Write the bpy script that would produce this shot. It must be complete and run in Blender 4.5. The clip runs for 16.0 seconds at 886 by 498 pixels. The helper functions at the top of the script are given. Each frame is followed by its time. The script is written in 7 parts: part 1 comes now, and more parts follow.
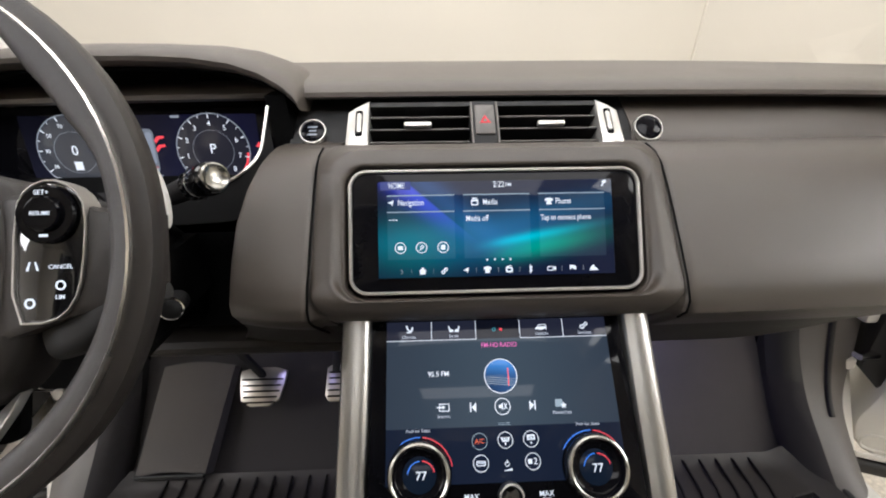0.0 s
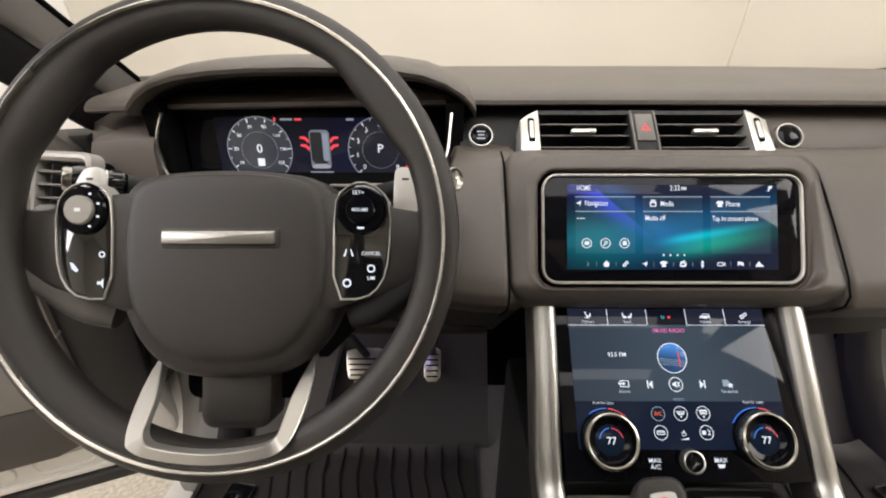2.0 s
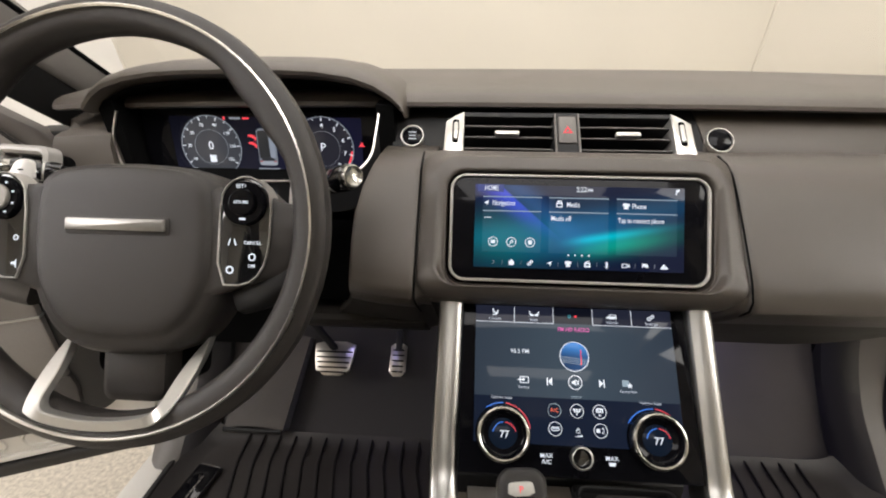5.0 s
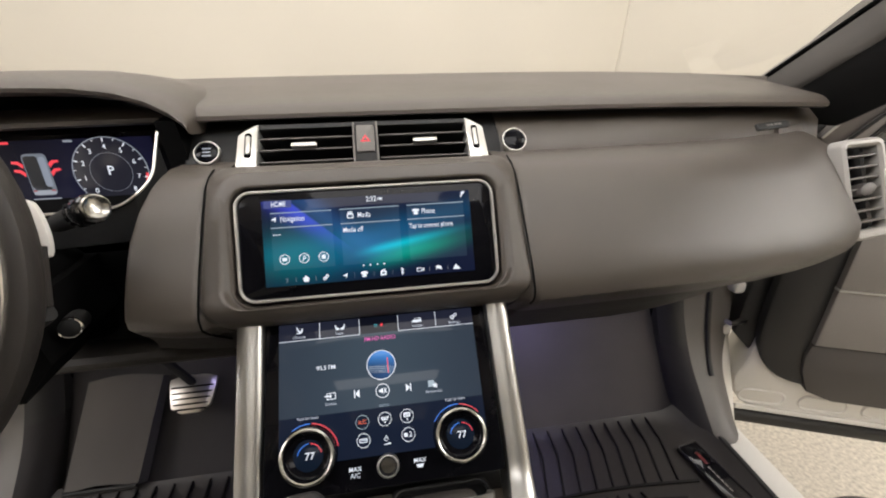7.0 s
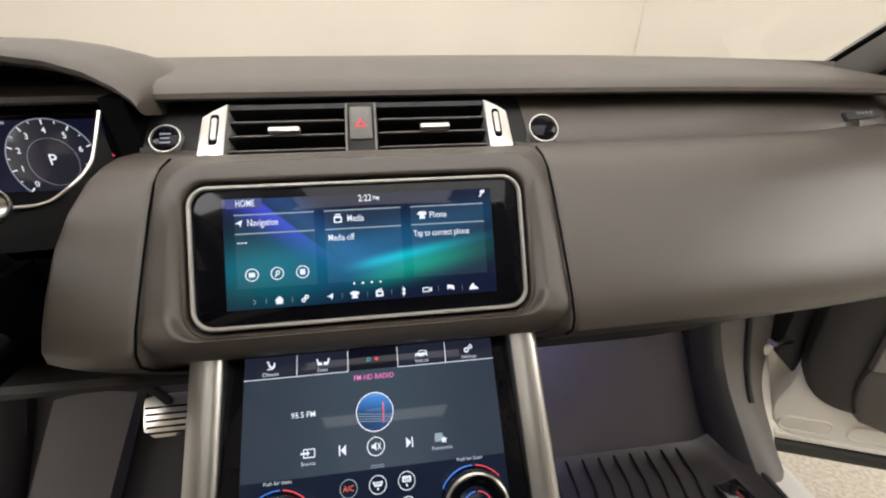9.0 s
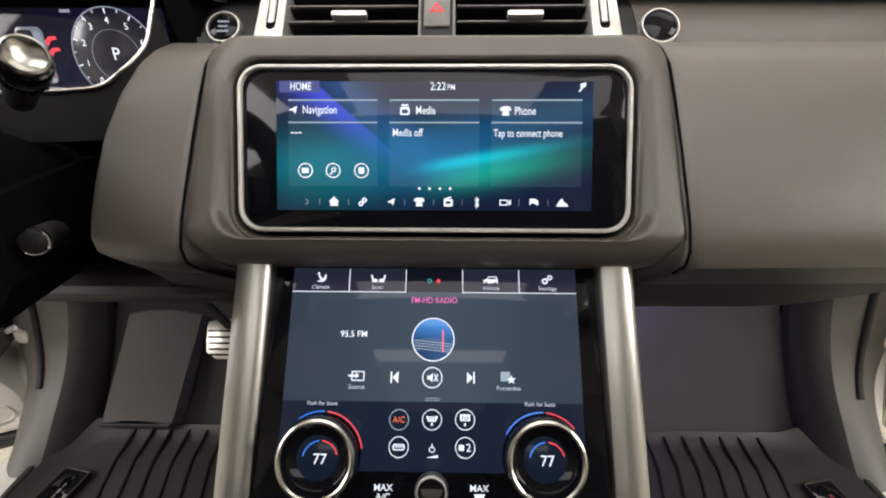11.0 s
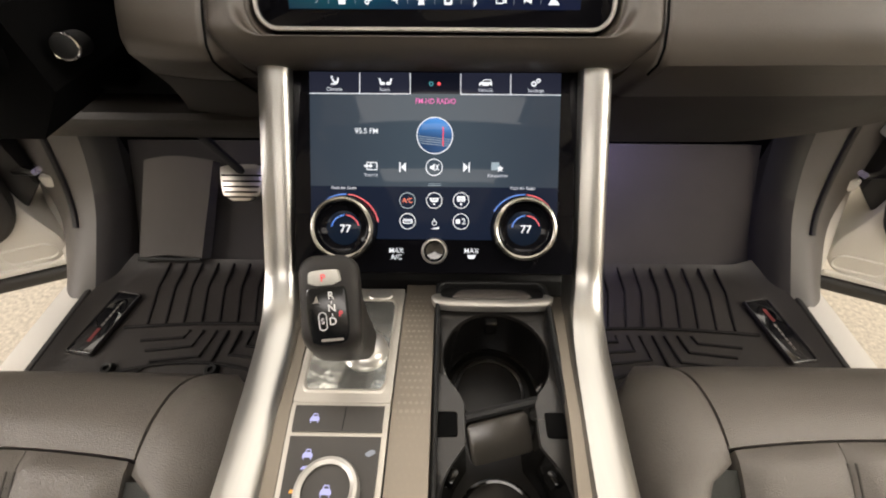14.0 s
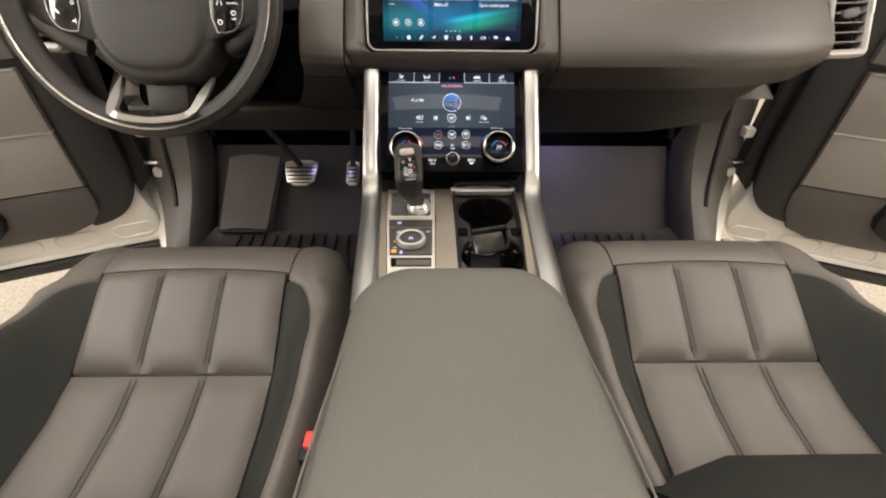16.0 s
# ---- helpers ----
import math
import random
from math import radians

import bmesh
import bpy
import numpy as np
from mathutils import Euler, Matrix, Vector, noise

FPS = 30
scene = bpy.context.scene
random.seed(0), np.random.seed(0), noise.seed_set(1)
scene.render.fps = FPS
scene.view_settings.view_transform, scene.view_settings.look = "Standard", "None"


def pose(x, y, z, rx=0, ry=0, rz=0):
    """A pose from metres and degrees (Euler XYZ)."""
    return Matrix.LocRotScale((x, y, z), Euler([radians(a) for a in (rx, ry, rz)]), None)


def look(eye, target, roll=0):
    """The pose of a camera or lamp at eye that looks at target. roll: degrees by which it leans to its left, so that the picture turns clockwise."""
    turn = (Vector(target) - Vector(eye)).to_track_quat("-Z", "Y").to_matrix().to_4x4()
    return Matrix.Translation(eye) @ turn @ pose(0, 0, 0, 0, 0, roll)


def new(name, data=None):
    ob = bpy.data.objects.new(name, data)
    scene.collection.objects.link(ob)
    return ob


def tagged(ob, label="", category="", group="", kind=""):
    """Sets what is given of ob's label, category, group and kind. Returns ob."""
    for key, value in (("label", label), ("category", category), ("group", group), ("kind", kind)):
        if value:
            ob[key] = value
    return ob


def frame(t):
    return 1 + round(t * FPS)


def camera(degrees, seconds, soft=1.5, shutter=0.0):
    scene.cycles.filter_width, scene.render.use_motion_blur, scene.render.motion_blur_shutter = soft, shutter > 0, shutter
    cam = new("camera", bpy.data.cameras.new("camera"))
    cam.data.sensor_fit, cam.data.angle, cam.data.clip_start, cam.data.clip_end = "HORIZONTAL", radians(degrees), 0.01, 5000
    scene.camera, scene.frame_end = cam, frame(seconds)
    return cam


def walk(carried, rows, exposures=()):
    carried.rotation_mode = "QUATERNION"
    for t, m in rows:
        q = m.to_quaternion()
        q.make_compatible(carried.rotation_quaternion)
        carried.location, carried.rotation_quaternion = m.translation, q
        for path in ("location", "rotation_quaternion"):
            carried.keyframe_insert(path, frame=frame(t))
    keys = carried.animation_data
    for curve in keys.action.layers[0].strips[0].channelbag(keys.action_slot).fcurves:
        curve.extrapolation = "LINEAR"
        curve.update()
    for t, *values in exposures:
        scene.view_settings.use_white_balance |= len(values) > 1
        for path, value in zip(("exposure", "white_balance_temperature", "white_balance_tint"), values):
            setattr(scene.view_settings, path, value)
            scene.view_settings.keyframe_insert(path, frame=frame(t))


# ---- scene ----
cam = camera(94.4, 16.0, soft=2.0)
PATH = [
    (0, (-0.068, 0.008, 1.344), (-0.001, 1.827, 0.515), -0.4),
    (0.5, (-0.127, 0.005, 1.346), (-0.063, 1.812, 0.491), -0.3),
    (1, (-0.175, -0.004, 1.352), (-0.118, 1.8, 0.489), -0.2),
    (1.5, (-0.221, -0.018, 1.357), (-0.182, 1.785, 0.493), -0.1),
    (2, (-0.257, -0.039, 1.371), (-0.262, 1.762, 0.502), -0.0),
    (2.5, (-0.297, -0.055, 1.372), (-0.36, 1.744, 0.5), 0.1),
    (3, (-0.329, -0.069, 1.377), (-0.439, 1.729, 0.509), 0.1),
    (3.5, (-0.327, -0.074, 1.381), (-0.473, 1.721, 0.512), 0.3),
    (4, (-0.267, -0.071, 1.384), (-0.433, 1.723, 0.515), 0.2),
    (4.5, (-0.185, -0.059, 1.378), (-0.339, 1.736, 0.509), 0.2),
    (5, (-0.128, -0.055, 1.373), (-0.237, 1.746, 0.511), 0.2),
    (7.5, (0.027, -0.046, 1.385), (0.351, 1.727, 0.519), -0.7),
    (8, (0.027, -0.006, 1.371), (0.372, 1.767, 0.512), -0.5),
    (10.5, (0.019, 0.073, 1.308), (0.001, 1.852, 0.393), -0.1),
    (11, (0.013, 0.084, 1.279), (-0.022, 1.818, 0.282), -0.2),
    (11.5, (0.008, 0.086, 1.259), (-0.031, 1.764, 0.172), -0.2),
    (12, (0.008, 0.087, 1.241), (-0.028, 1.688, 0.042), -0.2),
    (12.5, (0.009, 0.086, 1.225), (-0.023, 1.602, -0.079), -0.2),
    (13, (-0.001, 0.074, 1.223), (-0.032, 1.519, -0.16), -0.2),
    (13.5, (0.001, 0.055, 1.22), (-0.021, 1.449, -0.215), 0.0),
    (14, (0.012, -0.004, 1.26), (-0.005, 1.364, -0.198), 0.1),
    (14.5, (0.017, -0.093, 1.305), (0.013, 1.273, -0.156), 0.4),
    (15, (-0.003, -0.185, 1.329), (0.0, 1.217, -0.098), 0.4),
    (15.5, (-0.007, -0.28, 1.332), (0.003, 1.195, -0.019), 0.3),
    (16, (-0.031, -0.41, 1.324), (0.01, 1.134, 0.053), 0.9),
]
walk(cam, [(t, look(eye, target, roll)) for t, eye, target, roll in PATH],
     exposures=[(0.0, 0.02, 5900, 10), (1.0, 0.0, 6100, 10), (3.0, -0.03, 6200, 10), (8.0, -0.05, 6150, 10), (11.0, 0.1, 6150, 10), (12.0, 0.3, 6250, 10), (13.5, 0.25, 6550, 10), (15.0, 0.05, 6580, 10), (16.0, 0.18, 6560, 10)])

# ---- light and room values ----
scene.world = bpy.data.worlds.new("studio_world")
scene.world.use_nodes = True
scene.world.node_tree.nodes["Background"].inputs[0].default_value = (1.0, 0.93, 0.82, 1)
scene.world.node_tree.nodes["Background"].inputs[1].default_value = 0.05


def area_lamp(name, at, size, watts, colour, target):
    data = bpy.data.lights.new(name, "AREA")
    data.shape, data.size, data.size_y = "RECTANGLE", size[0], size[1]
    data.energy, data.color = watts, colour
    ob = new(name, data)
    ob.matrix_world = look(at, target)
    return tagged(ob, "large soft ceiling light panel of the studio", "ceiling light", kind="structure")


WARM = (1.0, 0.935, 0.885)
area_lamp("ceiling_light_1", (0.0, 2.3, 3.9), (6.0, 3.2), 112, WARM, (0, 2.3, 0))
area_lamp("ceiling_light_2", (0.0, -1.7, 3.9), (3.0, 2.6), 150, WARM, (0, -1.7, 0))
area_lamp("ceiling_light_3", (-3.3, -0.8, 3.8), (1.4, 5.0), 275, (1.0, 0.93, 0.885), (-0.9, -0.6, 0.8))
area_lamp("ceiling_light_4", (3.3, -0.8, 3.8), (1.4, 5.0), 275, (1.0, 0.93, 0.84), (0.9, -0.6, 0.8))


def foot_lamp(x, power):
    data = bpy.data.lights.new("footwell_lamp", "AREA")
    data.shape, data.size, data.energy, data.color = "DISK", 0.05, power, (0.55, 0.5, 1.0)
    ob = new("footwell_lamp", data)
    ob.matrix_world = look((x, 0.655, 0.862), (x, 0.80, 0.66))
    tagged(ob, "small violet ambient lamp under the dashboard", "lamp")


foot_lamp(0.33, 0.58)
foot_lamp(-0.36, 0.050)

# ---- materials ----


def nodes_of(name):
    mat = bpy.data.materials.new(name)
    mat.use_nodes = True
    return mat, mat.node_tree.nodes, mat.node_tree.links, mat.node_tree.nodes["Principled BSDF"]


def surface(name, colour, rough, metal=0.0, grain=0.0, scale=800.0, vary=0.12, spec=0.5, coat=0.0, sheen=0.0, stretch=(1, 1, 1), dirt=3.0, cells=False):
    """Paint with fine relief (grain), and colour and gloss that vary at two scales."""
    mat, n, l, b = nodes_of(name)
    b.inputs["Metallic"].default_value = metal
    b.inputs["Specular IOR Level"].default_value = spec
    b.inputs["Coat Weight"].default_value = coat
    b.inputs["Coat Roughness"].default_value = 0.06
    b.inputs["Sheen Weight"].default_value = sheen
    tc = n.new("ShaderNodeTexCoord")
    mp = n.new("ShaderNodeMapping")
    mp.inputs["Scale"].default_value = stretch
    l.new(tc.outputs["Object"], mp.inputs[0])
    big = n.new("ShaderNodeTexNoise")
    big.inputs["Scale"].default_value = dirt
    big.inputs["Detail"].default_value = 5
    l.new(mp.outputs[0], big.inputs["Vector"])
    small = n.new("ShaderNodeTexNoise")
    small.inputs["Scale"].default_value = scale * 0.4
    small.inputs["Detail"].default_value = 3
    l.new(mp.outputs[0], small.inputs["Vector"])
    add = n.new("ShaderNodeMath")
    add.operation = "MULTIPLY_ADD"
    add.inputs[1].default_value = 0.4
    l.new(small.outputs[0], add.inputs[0])
    l.new(big.outputs[0], add.inputs[2])
    ramp = n.new("ShaderNodeMapRange")
    ramp.inputs["From Min"].default_value, ramp.inputs["From Max"].default_value = 0.45, 0.95
    ramp.inputs["To Min"].default_value, ramp.inputs["To Max"].default_value = 1 - vary, 1 + vary
    l.new(add.outputs[0], ramp.inputs["Value"])
    mul = n.new("ShaderNodeVectorMath")
    mul.operation = "SCALE"
    mul.inputs[0].default_value = colour
    l.new(ramp.outputs[0], mul.inputs["Scale"])
    l.new(mul.outputs[0], b.inputs["Base Color"])
    rr = n.new("ShaderNodeMapRange")
    rr.inputs["From Min"].default_value, rr.inputs["From Max"].default_value = 0.3, 0.7
    rr.inputs["To Min"].default_value, rr.inputs["To Max"].default_value = max(0.02, rough * 0.88), min(1, rough * 1.12)
    l.new(big.outputs[0], rr.inputs["Value"])
    l.new(rr.outputs[0], b.inputs["Roughness"])
    if grain:
        tex = n.new("ShaderNodeTexVoronoi" if cells else "ShaderNodeTexNoise")
        tex.inputs["Scale"].default_value = scale
        l.new(mp.outputs[0], tex.inputs["Vector"])
        bump = n.new("ShaderNodeBump")
        bump.inputs["Strength"].default_value = grain
        bump.inputs["Distance"].default_value = 0.0008
        l.new(tex.outputs[0], bump.inputs["Height"])
        l.new(bump.outputs[0], b.inputs["Normal"])
    return mat


def glow(name, colour, power):
    mat, n, l, b = nodes_of(name)
    b.inputs["Base Color"].default_value = (0.02, 0.02, 0.02, 1)
    b.inputs["Roughness"].default_value = 0.15
    b.inputs["Emission Color"].default_value = (*colour, 1)
    b.inputs["Emission Strength"].default_value = power
    return mat


DASH = surface("dash_leather", (0.051, 0.0425, 0.0342), 0.42, spec=0.6, grain=0.22, scale=1500, cells=True, vary=0.10)
SEAT = surface("seat_leather", (0.116, 0.104, 0.091), 0.38, grain=0.5, scale=900, cells=True, vary=0.10)
INSERT = surface("dark_seat_leather", (0.017, 0.018, 0.015), 0.62, spec=0.3, grain=0.5, scale=900, cells=True)
ARM = surface("armrest_leather", (0.084, 0.0805, 0.0675), 0.52, grain=0.55, scale=1000, cells=True, vary=0.08)
DOORL = surface("door_leather", (0.215, 0.195, 0.178), 0.50, grain=0.4, scale=1000, cells=True)
DOORD = surface("door_lower_plastic", (0.062, 0.055, 0.050), 0.55, grain=0.5, scale=1400)
SUEDE = surface("wheel_leather", (0.0200, 0.0168, 0.0144), 0.46, grain=0.5, scale=1500)
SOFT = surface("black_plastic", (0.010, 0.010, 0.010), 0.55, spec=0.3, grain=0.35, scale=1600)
# Near-black for slots and rubber, and for shade painted into recesses.
DEEP = surface("black_and_recess_shade", (0.003, 0.003, 0.003), 0.85, spec=0.04)
PIANO = surface("gloss_black", (0.004, 0.004, 0.005), 0.06, coat=0.6, vary=0.05)
GLASSB = surface("black_display_glass", (0.003, 0.003, 0.004), 0.05, spec=0.12, vary=0.02)
RAIL = surface("satin_aluminium", (0.43, 0.425, 0.405), 0.34, metal=1.0, grain=0.03, scale=700, stretch=(1, 0.05, 0.05), vary=0.06)
RINGW = surface("wheel_ring_metal", (0.74, 0.72, 0.68), 0.27, metal=1.0, vary=0.04)
CHROME = surface("chrome", (0.80, 0.79, 0.76), 0.10, metal=1.0, vary=0.03)
SILVER = surface("silver_paint", (0.52, 0.51, 0.48), 0.30, metal=0.75, vary=0.05)
SATIN = surface("satin_silver", (0.46, 0.445, 0.415), 0.42, metal=0.8, grain=0.1, scale=900, vary=0.05)
PLATE = surface("brushed_plate", (0.50, 0.475, 0.425), 0.50, metal=0.65, grain=0.15, scale=900, stretch=(0.05, 1, 1), vary=0.08)
# Polished metal whose patchy colour stands in for broken reflections.
GAITER = surface("polished_tray_glints", (0.70, 0.71, 0.67), 0.16, metal=0.9, grain=1.0, scale=55, vary=0.25, dirt=60)
STRIP = surface("patterned_aluminium", (0.215, 0.188, 0.152), 0.50, metal=0.6, vary=0.05)
STRIPD = surface("patterned_dimple", (0.220, 0.193, 0.156), 0.50, metal=0.6, vary=0.05)
# Darker rubber that holds the shade of the mat's grooves.
GROOVE = surface("mat_groove_shade", (0.0070, 0.0062, 0.006), 0.6, spec=0.2)
RUBBER = surface("mat_rubber", (0.0195, 0.0165, 0.0148), 0.42, grain=0.4, scale=1500, dirt=8, vary=0.25)
CARPET = surface("grey_carpet", (0.078, 0.070, 0.064), 0.95, grain=1.0, scale=1500, vary=0.25, sheen=0.2)
TRIMG = surface("grey_trim_plastic", (0.105, 0.096, 0.087), 0.55, grain=0.4, scale=1300)
PAINT = surface("body_paint", (0.70, 0.675, 0.62), 0.30, coat=0.5, vary=0.05)
# Black of the rubber seals, used as painted shade in the footwell sides too.
SEAL = surface("rubber_seal_and_shade", (0.014, 0.013, 0.012), 0.6)
STEEL = surface("pedal_steel", (0.50, 0.47, 0.42), 0.34, metal=1.0, grain=0.1, scale=900, vary=0.06)
WALL = surface("cream_wall", (0.655, 0.621, 0.548), 0.75, grain=0.1, scale=60, vary=0.04, dirt=0.7)
CEIL = surface("white_ceiling", (0.80, 0.77, 0.70), 0.85, vary=0.04, dirt=0.8)
GROUND = surface("speckled_concrete", (0.50, 0.46, 0.39), 0.5, grain=0.3, scale=260, vary=0.30, dirt=70)
RED = surface("red_plastic", (0.75, 0.05, 0.035), 0.4)
LINER = surface("headliner_cloth", (0.66, 0.63, 0.57), 0.95, grain=0.5, scale=900)
WHITE = glow("white_icon", (0.92, 0.95, 1.0), 1.0)
DIM = glow("dim_icon", (0.75, 0.80, 0.9), 0.35)
LABEL = glow("label_icon", (0.85, 0.90, 1.0), 0.65)
LINE = glow("line_icon", (0.55, 0.70, 0.80), 0.55)
REDG = glow("red_light", (1.0, 0.06, 0.08), 1.0)
ORANGE = glow("orange_light", (1.0, 0.42, 0.04), 1.0)
PINK = glow("pink_light", (1.0, 0.18, 0.55), 0.9)
BLUE = glow("blue_light", (0.05, 0.25, 1.0), 1.0)
TEALG = glow("teal_light", (0.1, 0.6, 0.7), 0.7)
VIOLET = glow("violet_icon", (0.55, 0.55, 1.0), 0.9)
MARK = surface("white_print", (0.6, 0.6, 0.6), 0.5)
PANELG = surface("grey_switch_plastic", (0.036, 0.033, 0.029), 0.38, spec=0.4)
RINGM = surface("dark_metal_ring", (0.34, 0.33, 0.30), 0.24, metal=1.0, vary=0.05)
GREYM = surface("grey_metal", (0.23, 0.215, 0.195), 0.48, metal=0.5, vary=0.05)
DOORU = surface("door_top_leather", (0.140, 0.126, 0.116), 0.50, grain=0.4, scale=1000, cells=True)
# Darker copy of the grey carpet, with footwell shade put into the colour.
SHADEC = surface("shaded_carpet", (0.029, 0.0262, 0.0265), 0.95, grain=0.8, scale=1500, vary=0.2)
DIALG = glow("dial_screen", (0.006, 0.014, 0.030), 0.5)
DIALG.node_tree.nodes["Principled BSDF"].inputs["Specular IOR Level"].default_value = 0.1
DIALG.node_tree.nodes["Principled BSDF"].inputs["Base Color"].default_value = (0.004, 0.005, 0.008, 1)
STITCH = surface("grey_thread", (0.052, 0.047, 0.040), 0.8)
LOWP = surface("lower_dash_plastic", (0.026, 0.0225, 0.019), 0.55, spec=0.35, grain=0.4, scale=1400)
WHITEW = surface("white_wall", (0.80, 0.785, 0.765), 0.75, grain=0.1, scale=60, vary=0.04, dirt=0.7)
PADDLE = surface("silver_paddle", (0.62, 0.60, 0.56), 0.42, metal=0.25, vary=0.05)
VENTM = surface("vent_silver", (0.30, 0.285, 0.265), 0.48, metal=0.3, vary=0.05)
MARKR = surface("red_print", (0.10, 0.008, 0.008), 0.5)


def pane_glass(name, tint):
    mat, n, l, b = nodes_of(name)
    b.inputs["Base Color"].default_value = (*tint, 1)
    b.inputs["Roughness"].default_value = 0.0
    b.inputs["Transmission Weight"].default_value = 1.0
    b.inputs["IOR"].default_value = 1.05
    return mat


GLASS = pane_glass("window_glass", (0.97, 0.98, 0.97))


class Maths:
    """Small sums of node values."""

    def __init__(self, nodes, links):
        self.n, self.l = nodes, links

    def __call__(self, op, a, b=0.0):
        m = self.n.new("ShaderNodeMath")
        m.operation = op
        for i, v in enumerate((a, b)):
            if isinstance(v, (int, float)):
                m.inputs[i].default_value = v
            else:
                self.l.new(v, m.inputs[i])
        return m.outputs[0]

    def hump(self, v, centre, width):
        d = self("DIVIDE", self("SUBTRACT", v, centre), width)
        return self("POWER", 2.718, self("MULTIPLY", self("MULTIPLY", d, d), -1.0))

    def step(self, v, a, b):
        r = self.n.new("ShaderNodeMapRange")
        r.interpolation_type = "SMOOTHSTEP"
        self.l.new(v, r.inputs["Value"])
        r.inputs["From Min"].default_value, r.inputs["From Max"].default_value = a, b
        return r.outputs[0]


def screen_material(name, layers, base, power=1.0):
    """A lit display: base colour plus coloured layers, each a function of the panel's own x and y."""
    mat, n, l, b = nodes_of(name)
    b.inputs["Base Color"].default_value = (0.004, 0.004, 0.006, 1)
    b.inputs["Roughness"].default_value = 0.05
    b.inputs["Specular IOR Level"].default_value = 0.12
    tc = n.new("ShaderNodeTexCoord")
    sep = n.new("ShaderNodeSeparateXYZ")
    l.new(tc.outputs["Object"], sep.inputs[0])
    m = Maths(n, l)
    total = n.new("ShaderNodeCombineXYZ")
    for i in range(3):
        total.inputs[i].default_value = base[i]
    out = total.outputs[0]
    for colour, value in layers(m, sep.outputs[0], sep.outputs[1]):
        sc = n.new("ShaderNodeVectorMath")
        sc.operation = "SCALE"
        sc.inputs[0].default_value = colour
        l.new(value, sc.inputs["Scale"])
        ad = n.new("ShaderNodeVectorMath")
        l.new(out, ad.inputs[0])
        l.new(sc.outputs[0], ad.inputs[1])
        out = ad.outputs[0]
    l.new(out, b.inputs["Emission Color"])
    b.inputs["Emission Strength"].default_value = power
    return mat


def home_layers(m, u, v):
    cards = None
    for cx in (-0.0755, 0.0005, 0.0767):
        c = m("MULTIPLY", m.step(u, cx - 0.0337, cx - 0.0333), m("SUBTRACT", 1.0, m.step(u, cx + 0.0333, cx + 0.0337)))
        cards = c if cards is None else m("ADD", cards, c)
    cards = m("MULTIPLY", cards, m("MULTIPLY", m.step(v, -0.0305, -0.0300), m("SUBTRACT", 1.0, m.step(v, 0.0334, 0.0338))))
    beam = m("SUBTRACT", u, m("ADD", m("MULTIPLY", m("SUBTRACT", 0.045, v), 1.15), -0.088))
    line = m("ADD", m("MULTIPLY", m("ADD", u, 0.01), 0.17), -0.017)
    over = m("SUBTRACT", v, line)
    right = m.step(u, -0.030, 0.015)
    yield (0.014, 0.022, 0.028), cards
    yield (0.040, 0.045, 0.50), m("MULTIPLY", m("MULTIPLY", m.hump(beam, -0.006, 0.019), m("SUBTRACT", 1.0, m.step(beam, -0.001, 0.003))), m.step(v, -0.020, 0.035))
    yield (0.010, 0.045, 0.13), m("MULTIPLY", m.hump(beam, 0.016, 0.020), m.step(v, -0.035, 0.02))
    yield (0.0, 0.115, 0.105), m("MULTIPLY", m.hump(u, -0.085, 0.050), m.hump(v, -0.016, 0.026))
    yield (0.0, 0.085, 0.20), m("MULTIPLY", m.hump(u, 0.005, 0.060), m.hump(over, 0.004, 0.020))
    yield (0.0, 0.34, 0.38), m("MULTIPLY", m("MULTIPLY", m.hump(over, 0.0, 0.0045), m.hump(u, 0.030, 0.055)), right)
    yield (0.0, 0.27, 0.13), m("MULTIPLY", m("MULTIPLY", m.hump(over, -0.011, 0.010), m.hump(u, 0.045, 0.050)), right)
    yield (0.0, 0.03, 0.06), m.hump(over, 0.022, 0.014)


def radio_layers(m, u, v):
    top = m.step(v, -0.0475, -0.0470)
    tabs = m.step(v, 0.0355, 0.0358)
    yield (0.027, 0.037, 0.048), m("MULTIPLY", top, m("SUBTRACT", 1.0, tabs))
    yield (0.020, 0.030, 0.034), m("MULTIPLY", m.hump(u, 0.0, 0.08), m("MULTIPLY", top, m("SUBTRACT", 1.0, tabs)))
    yield (0.012, 0.013, 0.022), m("MULTIPLY", tabs, m("SUBTRACT", 1.0, m("MULTIPLY", m.step(u, -0.0225, -0.0224), m("SUBTRACT", 1.0, m.step(u, 0.0229, 0.023)))))
    yield (0.003, 0.007, 0.016), m("SUBTRACT", 1.0, top)


def globe_layers(m, u, v):
    yield (0.05, 0.22, 0.55), m.step(v, -0.006, 0.016)
    yield (0.02, 0.05, 0.12), m.step(u, -0.02, 0.02)


def cluster_layers(m, u, v):
    yield (0.003, 0.003, 0.015), m.hump(u, 0.10, 0.085)
    yield (0.006, 0.006, 0.012), m.step(v, 0.05, -0.05)


HOME_SCREEN = screen_material("home_display", home_layers, (0.004, 0.008, 0.028), 1.0)
RADIO_SCREEN = screen_material("radio_display", radio_layers, (0.004, 0.005, 0.010), 1.0)
GLOBE = screen_material("globe_picture", globe_layers, (0.02, 0.05, 0.12), 1.0)
CLUSTER_SCREEN = screen_material("cluster_display", cluster_layers, (0.003, 0.003, 0.006), 1.0)

# ---- building helpers ----
WORLD = {}


def thing(name, label, category, at=(0, 0, 0), group="", kind="", m=None):
    ob = new(name)
    ob.empty_display_size = 0.05
    WORLD[ob] = m if m is not None else Matrix.Translation(at)
    ob.matrix_basis = WORLD[ob]
    return tagged(ob, label, category, group, kind)


